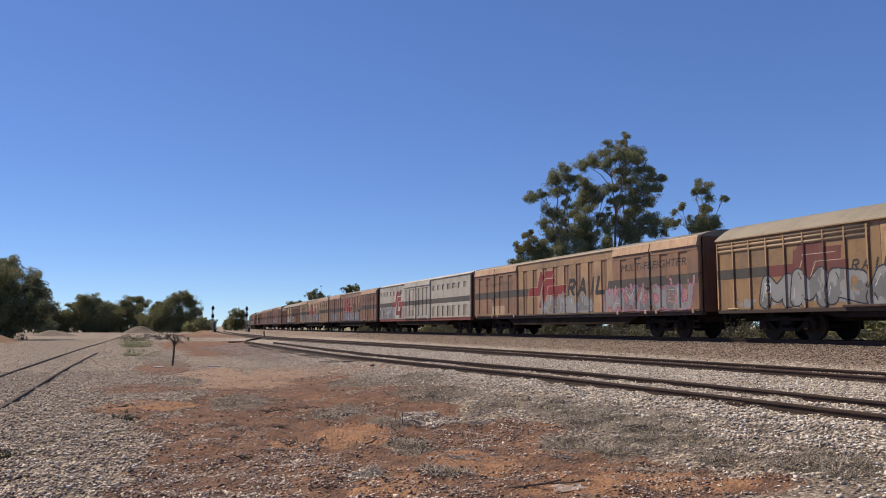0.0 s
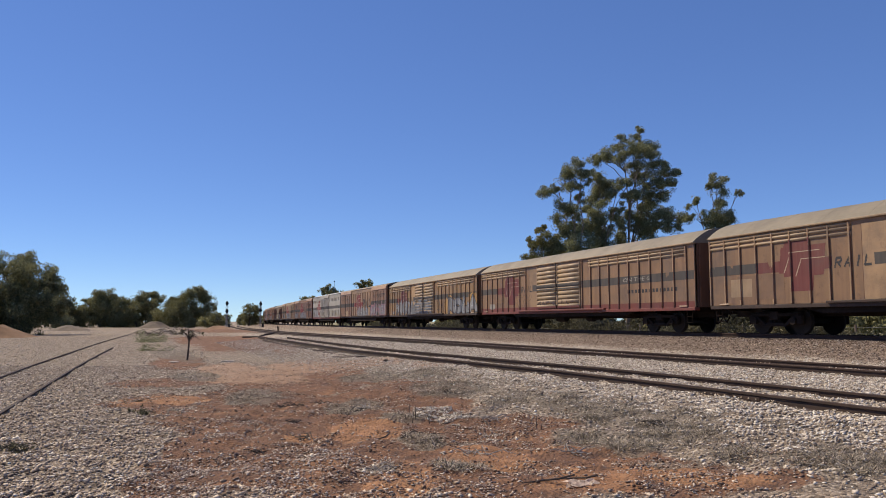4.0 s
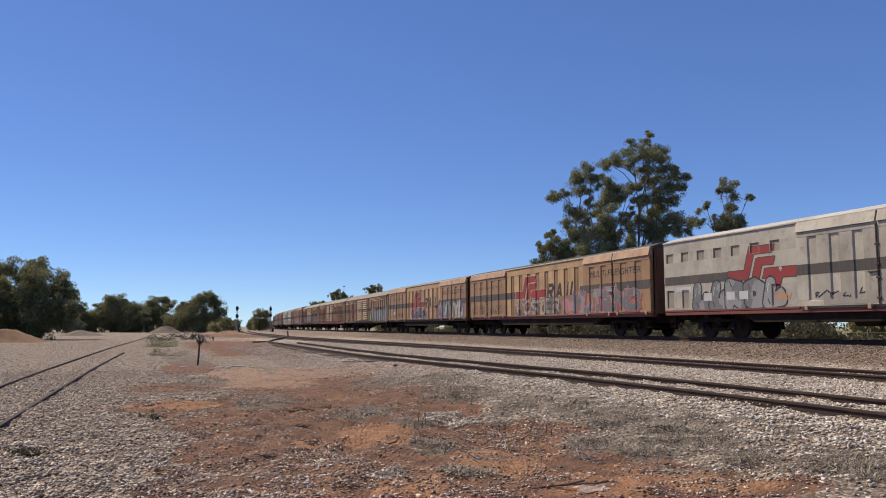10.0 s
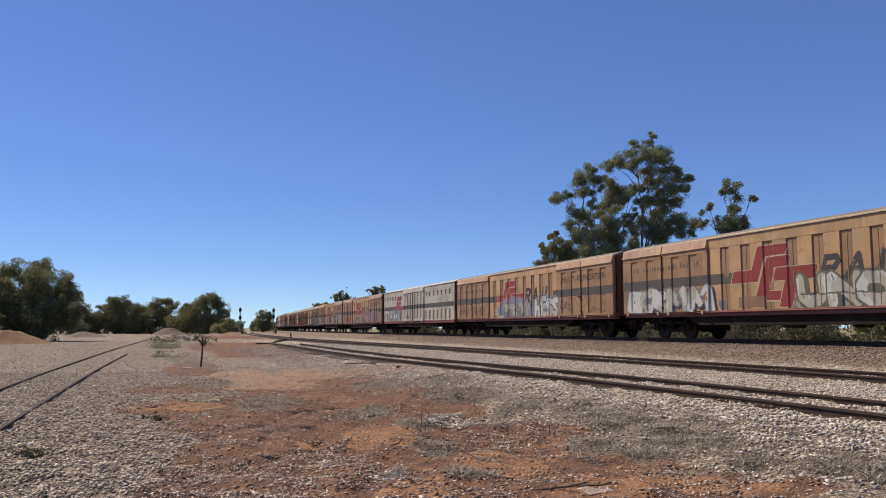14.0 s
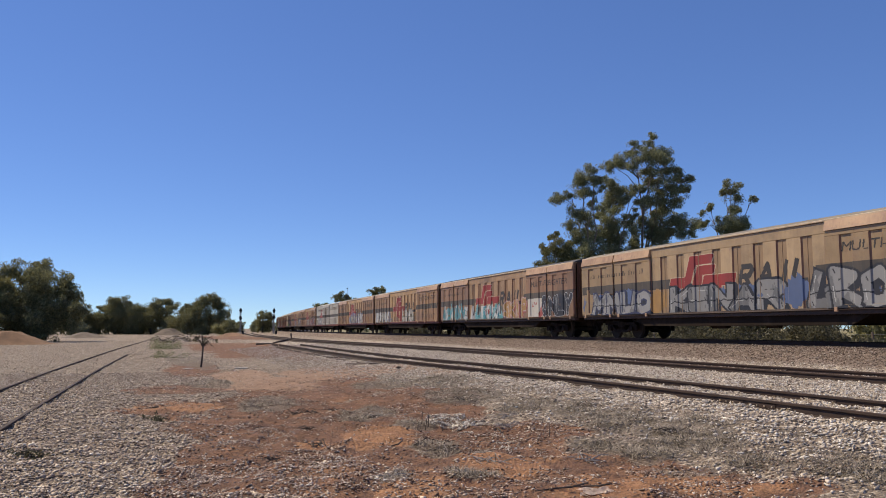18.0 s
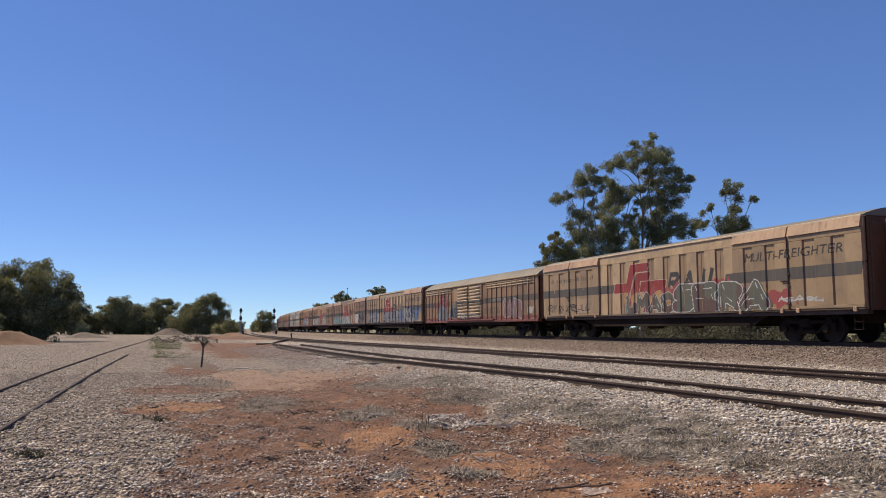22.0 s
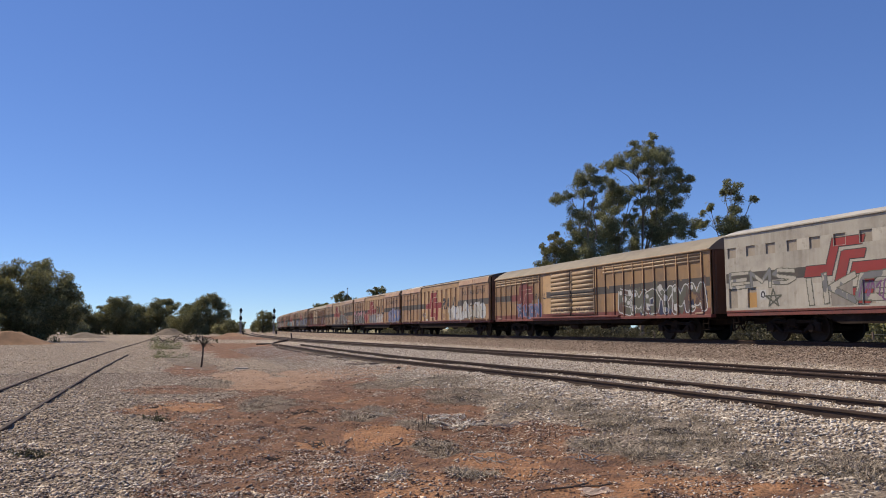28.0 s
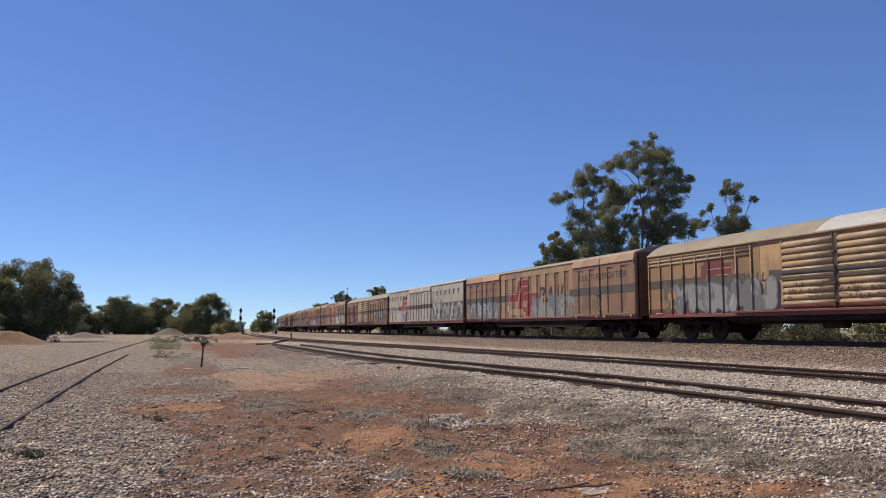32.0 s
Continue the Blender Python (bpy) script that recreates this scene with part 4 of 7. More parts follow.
    def weather(self, before, seed, share, mottle=()):
        """Lets older layers show through where the newest has worn, and clouds it with other inks."""
        fresh = self.lab != before
        if not fresh.any():
            return
        zs, ds = np.flatnonzero(fresh.any(1)), np.flatnonzero(fresh.any(0))
        w = (slice(zs[0], zs[-1] + 1), slice(ds[0], ds[-1] + 1))
        lab, new_paint, x, y = self.lab[w], fresh[w], _DD[w], _ZZ[w]
        if mottle:
            cloud = grainy(x, y * 0.5, seed * 2.3 + 5, 0.6, 4) > 0.53
            for src, dst in mottle:
                lab[new_paint & (lab == src) & cloud] = dst
        gone = new_paint & (grainy(x, y * 0.6, seed * 1.7, 0.5, 5) < share)
        lab[gone] = before[w][gone]


LETTERS = {
    "C": [[(1, 0.85), (0.7, 1), (0.2, 1), (0, 0.75), (0, 0.25), (0.2, 0), (0.7, 0), (1, 0.15)]], "M": [[(0, 0), (0.05, 1), (0.5, 0.35), (0.95, 1), (1, 0)]], "T": [[(0, 1), (1, 1)], [(0.5, 1), (0.5, 0)]],
    "Y": [[(0, 1), (0.5, 0.5), (1, 1)], [(0.5, 0.5), (0.5, 0)]],
    "R": [[(0, 0), (0, 1), (0.8, 1), (1, 0.78), (0.8, 0.5), (0, 0.48)], [(0.45, 0.48), (1, 0)]], "A": [[(0, 0), (0.5, 1), (1, 0)], [(0.2, 0.33), (0.8, 0.33)]], "L": [[(0, 1), (0, 0), (1, 0)]],
    "H": [[(0, 0), (0, 1)], [(1, 0), (1, 1)], [(0, 0.5), (1, 0.5)]], "E": [[(1, 1), (0, 1), (0, 0), (1, 0)], [(0, 0.5), (0.8, 0.5)]],
    "S": [[(1, 0.9), (0.3, 1), (0, 0.75), (0.4, 0.5), (1, 0.3), (0.7, 0), (0, 0.08)]], "U": [[(0, 1), (0, 0.25), (0.3, 0), (0.75, 0), (1, 0.3), (1, 1)]],
    "N": [[(0, 0), (0, 1), (1, 0), (1, 1)]], "O": [[(0.3, 0), (0, 0.3), (0, 0.7), (0.3, 1), (0.7, 1), (1, 0.7), (1, 0.3), (0.7, 0), (0.3, 0)]],
    "K": [[(0, 0), (0, 1)], [(1, 1), (0.1, 0.5), (1, 0)]], "I": [[(0.5, 0), (0.5, 1)]], "P": [[(0, 0), (0, 1), (0.8, 1), (1, 0.75), (0.8, 0.5), (0, 0.45)]]}


GLYPHS = [[[(0, 1), (0.05, 0), (0.9, 0.1), (1, 1)]], [[(0, 0), (0.1, 1), (0.5, 0.35), (0.95, 1), (1, 0)]], [[(1, 0.9), (0.1, 1), (0, 0.1), (1, 0)], [(0.4, 0.5), (0.9, 0.45)]],
          [[(0, 0), (0, 1), (0.9, 0.8), (0.1, 0.45), (1, 0)]], [[(0, 0), (0.45, 1), (1, 0)], [(0.2, 0.3), (0.8, 0.3)]], [[(0, 1), (1, 0)], [(1, 1), (0.1, 0)]],
          [[(0.1, 0.1), (0, 0.8), (0.5, 1), (1, 0.7), (0.9, 0.1), (0.4, 0), (0.1, 0.1)]], [[(0, 1), (0.45, 0.5), (1, 1)], [(0.45, 0.5), (0.5, 0)]], [[(0.2, 1), (0, 0), (1, 0.05), (0.9, 0.4)]]]


def piece(c, d0, d1, z0, z1, fill, line, n, seed, r=0.13, edge=0.05, text="", back=None, tint=None, halo=None, shade=None, square=False, hollow=False, mid=None, worn=0.3):
    """A spray-painted piece: fat strokes with an outline, over an optional cloud, cast edge and halo, and worn since."""
    rng = random.Random(seed)
    under = c.lab.copy()

    def spray(key):
        return c.ink(f"graffiti#{seed}", GRAF[key])

    if back:
        for _ in range(n * 4):
            rz = rng.uniform(0.12, 0.34)
            c.oval(rng.uniform(d0 + 0.2, d1 - 0.2), rng.uniform(z0 + 0.1, max(z0 + 0.11, z1 - rz * 0.8)), rng.uniform(0.15, 0.4), rz, spray(back))
        for _ in range(n):
            d = rng.uniform(d0, d1)
            c.stroke([(d, z0 + 0.1), (d + rng.uniform(-0.3, 0.3), z1 + rng.uniform(0.0, 0.25))], rng.uniform(0.03, 0.08), spray(back))
    n = len(text) or n
    w = (d1 - d0) / n
    cells = []
    for i in range(n):
        shape = LETTERS[text[i]] if text else rng.choice(GLYPHS)
        lean, dz, k = rng.uniform(-0.1, 0.14), rng.uniform(-0.06, 0.06), rng.uniform(0.86, 1.06)
        a, bw, h = d0 + i * w + r * 0.75 + edge, w - 1.5 * r, (z1 - z0 - 2 * r) * k
        cells.append([[(a + (u + rng.uniform(-0.06, 0.06)) * bw + lean * v, max(z0 + r, z0 + r + dz) + (v + rng.uniform(-0.05, 0.05)) * h) for u, v in st] for st in shape])
    draw = c.block if square else c.stroke
    before = c.lab.copy()
    layers = []
    if shade:
        layers += [(spray(shade), r + edge, q * 0.03, -q * 0.024) for q in range(5, 0, -1)]
    if halo:
        layers.append((spray(halo), r + edge + 0.04, 0, 0))
    order = [cells[i:i + 1] for i in range(n)]
    for ink, rad, ox, oz in layers:
        for strokes in cells:
            for st in strokes:
                draw([(a + ox, b + oz) for a, b in st], rad, ink)
    for group in order:  # each letter laps over the one before it
        for ink, rad in ((spray(line), r + edge), (-1 if hollow else spray(fill), r)):
            for strokes in group:
                for st in strokes:
                    draw(st, rad, ink)
    c.lab = np.where(c.lab < 0, before, c.lab)
    if not hollow:
        for strokes in cells:
            for st in strokes:
                (a, b), (a2, b2) = st[0], st[1]
                if tint:
                    c.oval(a + 0.05, b + 0.1, r * 0.8, r * 0.9, spray(tint))
                    c.oval(a2, b2, r * 0.7, r * 0.6, spray(tint))
                if r > 0.1:  # gleams and creases
                    c.stroke([(a - r * 0.45, b), ((a + a2) / 2 - r * 0.45, (b + b2) / 2)], 0.014, spray("white"))
                    c.stroke([(a2 + r * 0.5, b2 - r * 0.3), (a2 + r * 0.1, b2 + r * 0.5)], 0.02, spray(line))
        if mid:  # a jagged crease through the middle of the letters
            d, zc, pts = d0 + 0.1, z0 + 0.42 * (z1 - z0), []
            while d < d1 - 0.1:
                pts.append((d, zc + rng.uniform(-0.05, 0.05)))
                d += rng.uniform(0.06, 0.3)
            c.stroke(pts, 0.022, spray(mid))
    cloudy = {"silver": "dull", "white": "bone", "dull": "silver", "moss": "brown", "bone": "dull", "teal": "white", "blue": "navy", "sky": "silver", "lilac": "blue"}
    c.weather(under, seed, worn, [(spray(fill), spray(cloudy[fill]))] if fill in cloudy and not hollow else ())


def tag_scrawl(c, d0, d1, z0, z1, colour, seed, r=0.022):
    """A thin pen tag: small sloping signs, partly joined and of uneven height."""
    rng = random.Random(seed)
    ink, d, tail = c.ink(f"graffiti#tag{seed}", GRAF[colour]), d0, None
    r = min(r, 0.026)
    while d < d1 - 0.12:
        w, lo = rng.uniform(0.16, 0.42), z0 + rng.uniform(0, 0.35) * (z1 - z0)
        h = (z1 - lo) * rng.uniform(0.6, 1.0)
        for st in rng.choice(GLYPHS):
            pts = [(d + u * w + 0.3 * v * h + rng.uniform(-0.03, 0.03), lo + v * h + rng.uniform(-0.03, 0.03)) for u, v in st]
            c.stroke(([tail] if tail and rng.random() < 0.5 else []) + pts, r, ink)
            tail = pts[-1]
        d += w + rng.choice((0.05, 0.08, 0.3))


def livery(c, kind, seed):
    band, red, edge, let = c.ink("stripe", M_BAND), c.ink("logo", M_LOGO), c.ink("logo", M_LOGO_EDGE), c.ink("lettering", M_LETTER)
    if kind == "A":
        c.rect(0.5, 8.35, 2.12, 2.52, c.ink("stripe#a", M_BAND))
        c.rect(15.55, 21.9, 2.12, 2.52, c.ink("stripe#b", M_BAND), 0.25)
        c.word("MULTI-FREIGHTER", 16.75, 21.2, 2.86, 0.31, let, 0.2, 0)
        rw = random.Random(4)
        for k in range(23):  # a web address, kept as plain bars
            if k not in (3, 16, 20):
                d, hi = 1.25 + k * 0.205, rw.choice((0.15, 0.15, 0.21))
                c.rect(d, d + rw.uniform(0.05, 0.13), 2.90, 2.90 + hi, c.ink("lettering#web", M_FAINT), 0.15)
        for i, (ch, w) in enumerate((("R", 0.58), ("A", 0.68), ("I", 0.0), ("L", 0.55))):
            d = (11.95, 12.92, 14.13, 14.62)[i]
            for st in LETTERS[ch]:
                c.block([(d + u * w + 0.22 * v, 2.04 + 0.68 * v) for u, v in st], 0.10, c.ink("letter#" + ch, M_LETTER))
        o = 7.75
    elif kind == "B":
        c.rect(0.5, 3.3, 2.14, 2.50, band)
        c.rect(7.75, 21.9, 2.14, 2.50, c.ink("stripe#b", M_BAND))
        for i, ch in enumerate("RAIL"):
            for st in LETTERS[ch]:
                c.block([(6.3 + 0.37 * i + 0.2 * u + 0.07 * v, 2.16 + 0.27 * v) for u, v in st], 0.03, let)
        old = c.ink("logo", M_LOGO_OLD)
        for d0, d1, z0, z1 in ((2.95, 6.15, 2.12, 2.50), (3.95, 5.85, 1.95, 2.95), (4.2, 5.3, 2.9, 3.2), (4.5, 5.4, 1.45, 2.0)):
            c.rect(d0, d1, z0, z1, old, 0.12)
        for pts in ([(4.2, 2.1), (4.5, 2.75), (5.7, 2.75)], [(4.7, 1.95), (4.95, 2.5), (5.9, 2.5)]):
            c.stroke(pts, 0.016, c.ink("logo", M_LOGO_EDGE))
        c.weather(np.zeros_like(c.lab), seed, 0.24)
        return
    else:
        c.rect(0.5, 4.4, 2.14, 2.50, c.ink("stripe#a", M_BAND))
        c.rect(6.5, 21.9, 2.14, 2.50, c.ink("stripe#b", M_BAND))
        o = 4.35
    # stepped red emblem edged in off-white
    shapes = ([(0, 2.12), (0.95, 2.12), (1.22, 2.92), (1.95, 2.92), (2.02, 3.16), (1.02, 3.16), (0.78, 2.42), (0.08, 2.42)],
              [(0.95, 1.62), (1.25, 1.62), (1.62, 2.76), (1.30, 2.76)], [(1.3, 2.54), (2.0, 2.54), (2.07, 2.78), (1.37, 2.78)], [(0.9, 1.5), (1.8, 1.5), (1.86, 1.72), (0.96, 1.72)],
              [(1.55, 2.12), (2.85, 2.12), (2.93, 2.42), (1.65, 2.42)], [(1.75, 1.28), (2.08, 1.28), (2.36, 2.2), (2.0, 2.2)])
    if kind == "C":
        edge = c.ink("logo", M_LETTER)
    big, fat = (1.37, 0.045) if kind == "A" else (1.2, 0.0)
    for letter in (shapes[:1], shapes[1:4], shapes[4:]):
        for ring, ink in ((1, edge), (0, red)):
            for q in letter:
                pts = [(o + big * d, 2.32 + (z - 2.27) * 1.12) for d, z in q]
                if ring:
                    c.stroke(pts + pts[:1], fat + 0.032, ink)
                else:
                    c.poly(pts, ink)
                    c.stroke(pts + pts[:1], fat, ink)
    c.weather(np.zeros_like(c.lab), seed, 0.22)


def lay_paint(van, c, kind):
    """Turns the canvas into thin paint films that follow the ribs and pockets."""
    edge = CD + CELL * np.arange(ND + 1)
    depth = np.full((NZ, ND + 1), PANEL)
    for d0, d1, z0, z1, x in relief(kind):
        rows = (GZ > z0) & (GZ < z1)
        if kind != "B" and 0.2 < d1 - d0 < 2 and x in (RIB, LEAF_RIB):
            foot = PANEL if x == RIB else LEAF
            k = np.clip(np.minimum(edge - d0, d1 - edge) / SLOPE + 1, 0, 1)
            depth[rows] = np.minimum(depth[rows], np.where(k > 0, foot + (x - foot) * k, 0.0))
        else:
            depth[np.ix_(rows, (edge >= d0) & (edge <= d1))] = x
    if kind == "B":  # the louvres' proudest line
        ph = ((GZ - 1.24 + 0.1125) / 0.225) % 1.0
        for d0, d1 in B_LEAVES:
            w = (GZ[:, None] > 1.16) & (GZ[:, None] < 3.46) & (edge[None, :] > d0) & (edge[None, :] < d1)
            depth[w] = np.broadcast_to((-1.445 - 0.088 * np.sin(np.pi * ph) ** 0.5)[:, None], depth.shape)[w]
    flat = np.abs(np.diff(depth, axis=1)) < 1e-4
    groups = {}
    for key in c.keys[1:]:
        groups.setdefault(key[0], []).append(key)
    quads = {g: ([], [], []) for g in groups}
    open_runs = {}
    for iz in range(NZ + 1):
        runs = {}
        if iz < NZ:
            row, dp, fl = c.lab[iz], depth[iz], flat[iz]
            cut = np.flatnonzero((np.diff(row) != 0) | ~fl[1:] | ~fl[:-1]) + 1
            for a, b in zip(np.r_[0, cut], np.r_[cut, ND]):
                if row[a]:
                    runs[(int(a), int(b), int(row[a]), round(float(dp[a]), 4), round(float(dp[b]), 4))] = iz
        for key in list(open_runs):
            if key in runs:
                runs[key] = open_runs[key]
            else:
                a, b, lab, xa, xb = key
                g = c.keys[lab][0]
                V, F, I = quads[g]
                y0, y1, z0, z1 = HALF - (CD + a * CELL), HALF - (CD + b * CELL), CZ + open_runs[key] * CELL, CZ + iz * CELL
                k = len(V)
                V += [(xa - 0.005, y0, z0), (xb - 0.005, y1, z0), (xb - 0.005, y1, z1), (xa - 0.005, y0, z1)]
                F.append((k, k + 3, k + 2, k + 1))
                I.append(groups[g].index(c.keys[lab]))
        open_runs = runs
    for g, (V, F, I) in quads.items():
        if V:
            part(g.split("#")[0], raw_mesh(g.split("#")[0], V, F, [k[1] for k in groups[g]], I), None, van)


def smear(c, d0, d1, z0, z1, colour, seed, share=0.45):
    """A cloud of sprayed colour with a ragged border."""
    hw, hh = (d1 - d0) / 2, (z1 - z0) / 2
    w = c.window(d0 - 0.2 * hw, d1 + 0.2 * hw, z0 - 0.2 * hh, z1 + 0.2 * hh)
    x, y = _DD[w], _ZZ[w]
    rho = (np.abs((x - d0) / hw - 1) ** 3 + np.abs((y - z0) / hh - 1) ** 3) ** (1 / 3)
    n = 0.6 * grainy(x, y, seed * 3.1, 0.6, 4) + 0.4 * grainy(x * 3.0, y * 0.5, seed * 1.3, 0.5, 3)
    c.lab[w][rho + (n - 0.5) * 2.2 < 0.3 + 0.75 * share] = c.ink(f"graffiti#smear{seed}", GRAF[colour])


def sticker(c, d, z):
    """A small black and white plate with a ring."""
    c.rect(d - 0.16, d + 0.16, z - 0.18, z + 0.18, c.ink("data_plate", GRAF["white"]))
    c.oval(d, z, 0.11, 0.12, c.ink("data_plate", GRAF["black"]))
    c.oval(d, z, 0.06, 0.07, c.ink("data_plate", GRAF["white"]))


def markings(c, k):
    """What has been sprayed on each van, front van first."""
    if k == 11:
        piece(c, 0.9, 5.0, 1.1, 2.1, "silver", "black", 5, 3)
    elif k == 10:
        piece(c, 9.2, 14.2, 1.15, 2.0, "dull", "silver", 5, 4, back="grey")
        piece(c, 15.2, 21.5, 1.12, 2.15, "silver", "pink", 7, 5, r=0.13, edge=0.03, back="pink", halo="purple")
    elif k == 9:
        smear(c, 2.3, 12.0, 1.1, 1.5, "silver", 61, 0.8)
        piece(c, 2.5, 8.2, 1.08, 2.25, "silver", "black", 4, 6, r=0.24, edge=0.05, worn=0.2)
        piece(c, 8.3, 12.7, 1.12, 2.25, "silver", "black", 3, 7, r=0.24, edge=0.05, back="dull", worn=0.3)
        smear(c, 9.0, 12.6, 1.02, 1.35, "navy", 62, 0.5)
        smear(c, 15.4, 18.2, 1.05, 2.35, "amber", 63, 0.85)
        smear(c, 20.3, 21.9, 1.3, 2.5, "amber", 64, 0.7)
        piece(c, 16.3, 21.9, 1.08, 2.3, "silver", "black", 4, 8, r=0.21, edge=0.075, worn=0.18)
        tag_scrawl(c, 13.9, 15.8, 1.2, 2.3, "brown", 9)
        sticker(c, 2.9, 1.75)
    elif k == 8:
        c.word("ON THE G", 16.9, 19.0, 2.24, 0.17, c.ink("lettering", GRAF["bone"]), 0.1)
        for i in range(14):
            c.rect(17.3 + i * 0.26, 17.45 + i * 0.26, 1.72, 1.86, c.ink("lettering", M_LETTER))
        tag_scrawl(c, 8.7, 10.4, 1.3, 1.6, "brown", 10, 0.035)
        tag_scrawl(c, 11.2, 12.6, 1.3, 1.6, "brown", 11, 0.035)
        piece(c, 5.2, 7.4, 1.3, 2.0, "silver", "brown", 3, 66, r=0.12, edge=0.02, hollow=True)
        smear(c, 1.6, 2.6, 1.2, 1.6, "bone", 67, 0.6)
    elif k == 7:
        smear(c, 13.9, 15.2, 1.1, 1.9, "green", 68, 0.85)
        smear(c, 20.9, 21.9, 1.2, 2.4, "green", 69, 0.85)
        smear(c, 20.3, 21.7, 1.3, 2.3, "sky", 70, 0.7)
        piece(c, 14.7, 21.7, 1.08, 2.35, "silver", "black", 6, 11, r=0.24, edge=0.025, worn=0.15)
    elif k == 6:
        piece(c, 8.6, 12.0, 1.10, 2.05, "black", "white", 5, 12, r=0.13, edge=0.03, back="purple", worn=0.15)
        smear(c, 7.7, 8.8, 1.3, 2.0, "purple", 71, 0.7)
        smear(c, 11.8, 12.7, 1.2, 1.9, "purple", 72, 0.7)
        piece(c, 12.9, 15.0, 1.2, 1.8, "pale", "brown", 4, 24, r=0.1, edge=0.022, hollow=True)
        smear(c, 15.3, 17.0, 1.1, 2.2, "purple", 73, 0.8)
        smear(c, 20.0, 21.6, 1.1, 2.35, "purple", 74, 0.8)
        piece(c, 15.9, 21.4, 1.12, 2.4, "bone", "black", 5, 14, r=0.2, edge=0.045, worn=0.25)
        tag_scrawl(c, 1.2, 3.2, 1.25, 1.7, "brown", 75, 0.03)
        tag_scrawl(c, 4.0, 5.8, 1.25, 1.8, "brown", 76, 0.03)
        c.rect(2.3, 2.9, 1.6, 1.85, c.ink("graffiti#paper", GRAF["white"]))
    elif k == 5:
        piece(c, 7.9, 13.4, 1.12, 2.05, "bone", "brown", 7, 15, r=0.10, edge=0.03, text="ROSTER", back="brown", worn=0.4)
        smear(c, 13.6, 15.2, 1.1, 2.0, "pink", 77, 0.7)
        piece(c, 14.9, 21.0, 1.12, 2.25, "silver", "pink", 6, 16, r=0.15, edge=0.035, text="MUTENC", back="pink", shade="red", square=True, worn=0.36)
        tag_scrawl(c, 0.9, 5.8, 1.2, 1.9, "brown", 78, 0.03)
    elif k == 4:
        piece(c, 2.3, 7.2, 1.06, 2.2, "silver", "black", 5, 17, r=0.22, edge=0.06, worn=0.15)
        for d in (3.0, 4.3, 5.0):
            c.rect(d, d + 0.45, 1.45, 1.75, c.ink("graffiti#patch", GRAF["white"]))
        c.rect(1.2, 2.2, 1.85, 2.05, c.ink("graffiti#patch", GRAF["white"]))
        tag_scrawl(c, 8.6, 10.6, 1.35, 1.65, "black", 79, 0.025)
        tag_scrawl(c, 6.7, 7.6, 1.3, 1.7, "orange", 80, 0.025)
    elif k == 3:
        smear(c, 8.0, 13.4, 1.1, 2.3, "lilac", 81, 0.85)
        smear(c, 8.0, 9.0, 1.1, 1.9, "sky", 82, 0.6)
        piece(c, 8.5, 12.8, 1.15, 2.05, "bone", "moss", 4, 18, r=0.15, edge=0.035, worn=0.3)
        piece(c, 13.2, 16.2, 1.06, 2.15, "white", "navy", 4, 0, r=0.15, edge=0.05, text="HESS", halo="sky", worn=0.12)
        tag_scrawl(c, 16.6, 17.6, 1.3, 2.05, "brown", 19, 0.03)
        piece(c, 18.2, 21.2, 1.2, 2.2, "bone", "brown", 2, 83, r=0.16, edge=0.03, hollow=True)
        tag_scrawl(c, 1.0, 6.0, 1.3, 1.95, "brown", 20, 0.03)
        sticker(c, 7.35, 1.5)
        c.rect(8.1, 8.7, 1.12, 1.24, c.ink("graffiti#paper", GRAF["white"]))
    elif k == 2:
        smear(c, 0.7, 7.4, 1.1, 2.1, "dull", 84, 0.55)
        piece(c, 0.8, 6.6, 1.08, 2.1, "white", "dull", 4, 21, r=0.2, edge=0.05, shade="black", square=True, worn=0.33)
        smear(c, 10.0, 15.8, 1.12, 1.4, "silver", 85, 0.75)
        piece(c, 10.9, 14.6, 1.1, 2.2, "white", "moss", 3, 1, r=0.19, edge=0.085, text="UNO", shade="moss", mid="moss", worn=0.18)
        piece(c, 14.6, 15.4, 1.25, 1.75, "white", "moss", 1, 86, r=0.1, edge=0.05, text="O", hollow=True)
        tag_scrawl(c, 17, 21, 1.3, 1.9, "brown", 22, 0.02)
    elif k == 1:
        piece(c, 0.9, 6.2, 1.1, 2.05, "teal", "dull", 6, 23, r=0.12, back="teal", tint="white", worn=0.35)
        piece(c, 6.7, 12.4, 1.08, 2.05, "teal", "white", 6, 24, r=0.13, edge=0.03, back="moss", tint="teal", shade="black", worn=0.3)
        piece(c, 12.5, 16.0, 1.1, 2.2, "amber", "pale", 4, 2, r=0.14, edge=0.04, text="SKIP", shade="red", halo="pink", tint="orange", worn=0.12)
        c.rect(16.4, 18.4, 1.15, 2.2, c.ink("paint_patch#w", GRAF["pale"]))
        tag_scrawl(c, 16.9, 17.6, 1.7, 2.0, "red", 87, 0.03)
        smear(c, 17.8, 19.0, 1.15, 1.9, "red", 88, 0.7)
        piece(c, 18.2, 21.7, 1.12, 2.3, "black", "white", 4, 27, r=0.15, edge=0.03, text="ONLY", back="black", worn=0.15)
    elif k == 0:
        smear(c, 0.6, 6.3, 1.1, 2.3, "blue", 89, 0.6)
        piece(c, 1.4, 6.4, 1.1, 2.15, "silver", "navy", 4, 28, r=0.16, edge=0.085, shade="black", square=True, mid="black", worn=0.18)
        smear(c, 6.4, 7.4, 1.15, 2.2, "amber", 90, 0.7)
        smear(c, 7.4, 15.0, 1.1, 2.2, "blue", 91, 0.5)
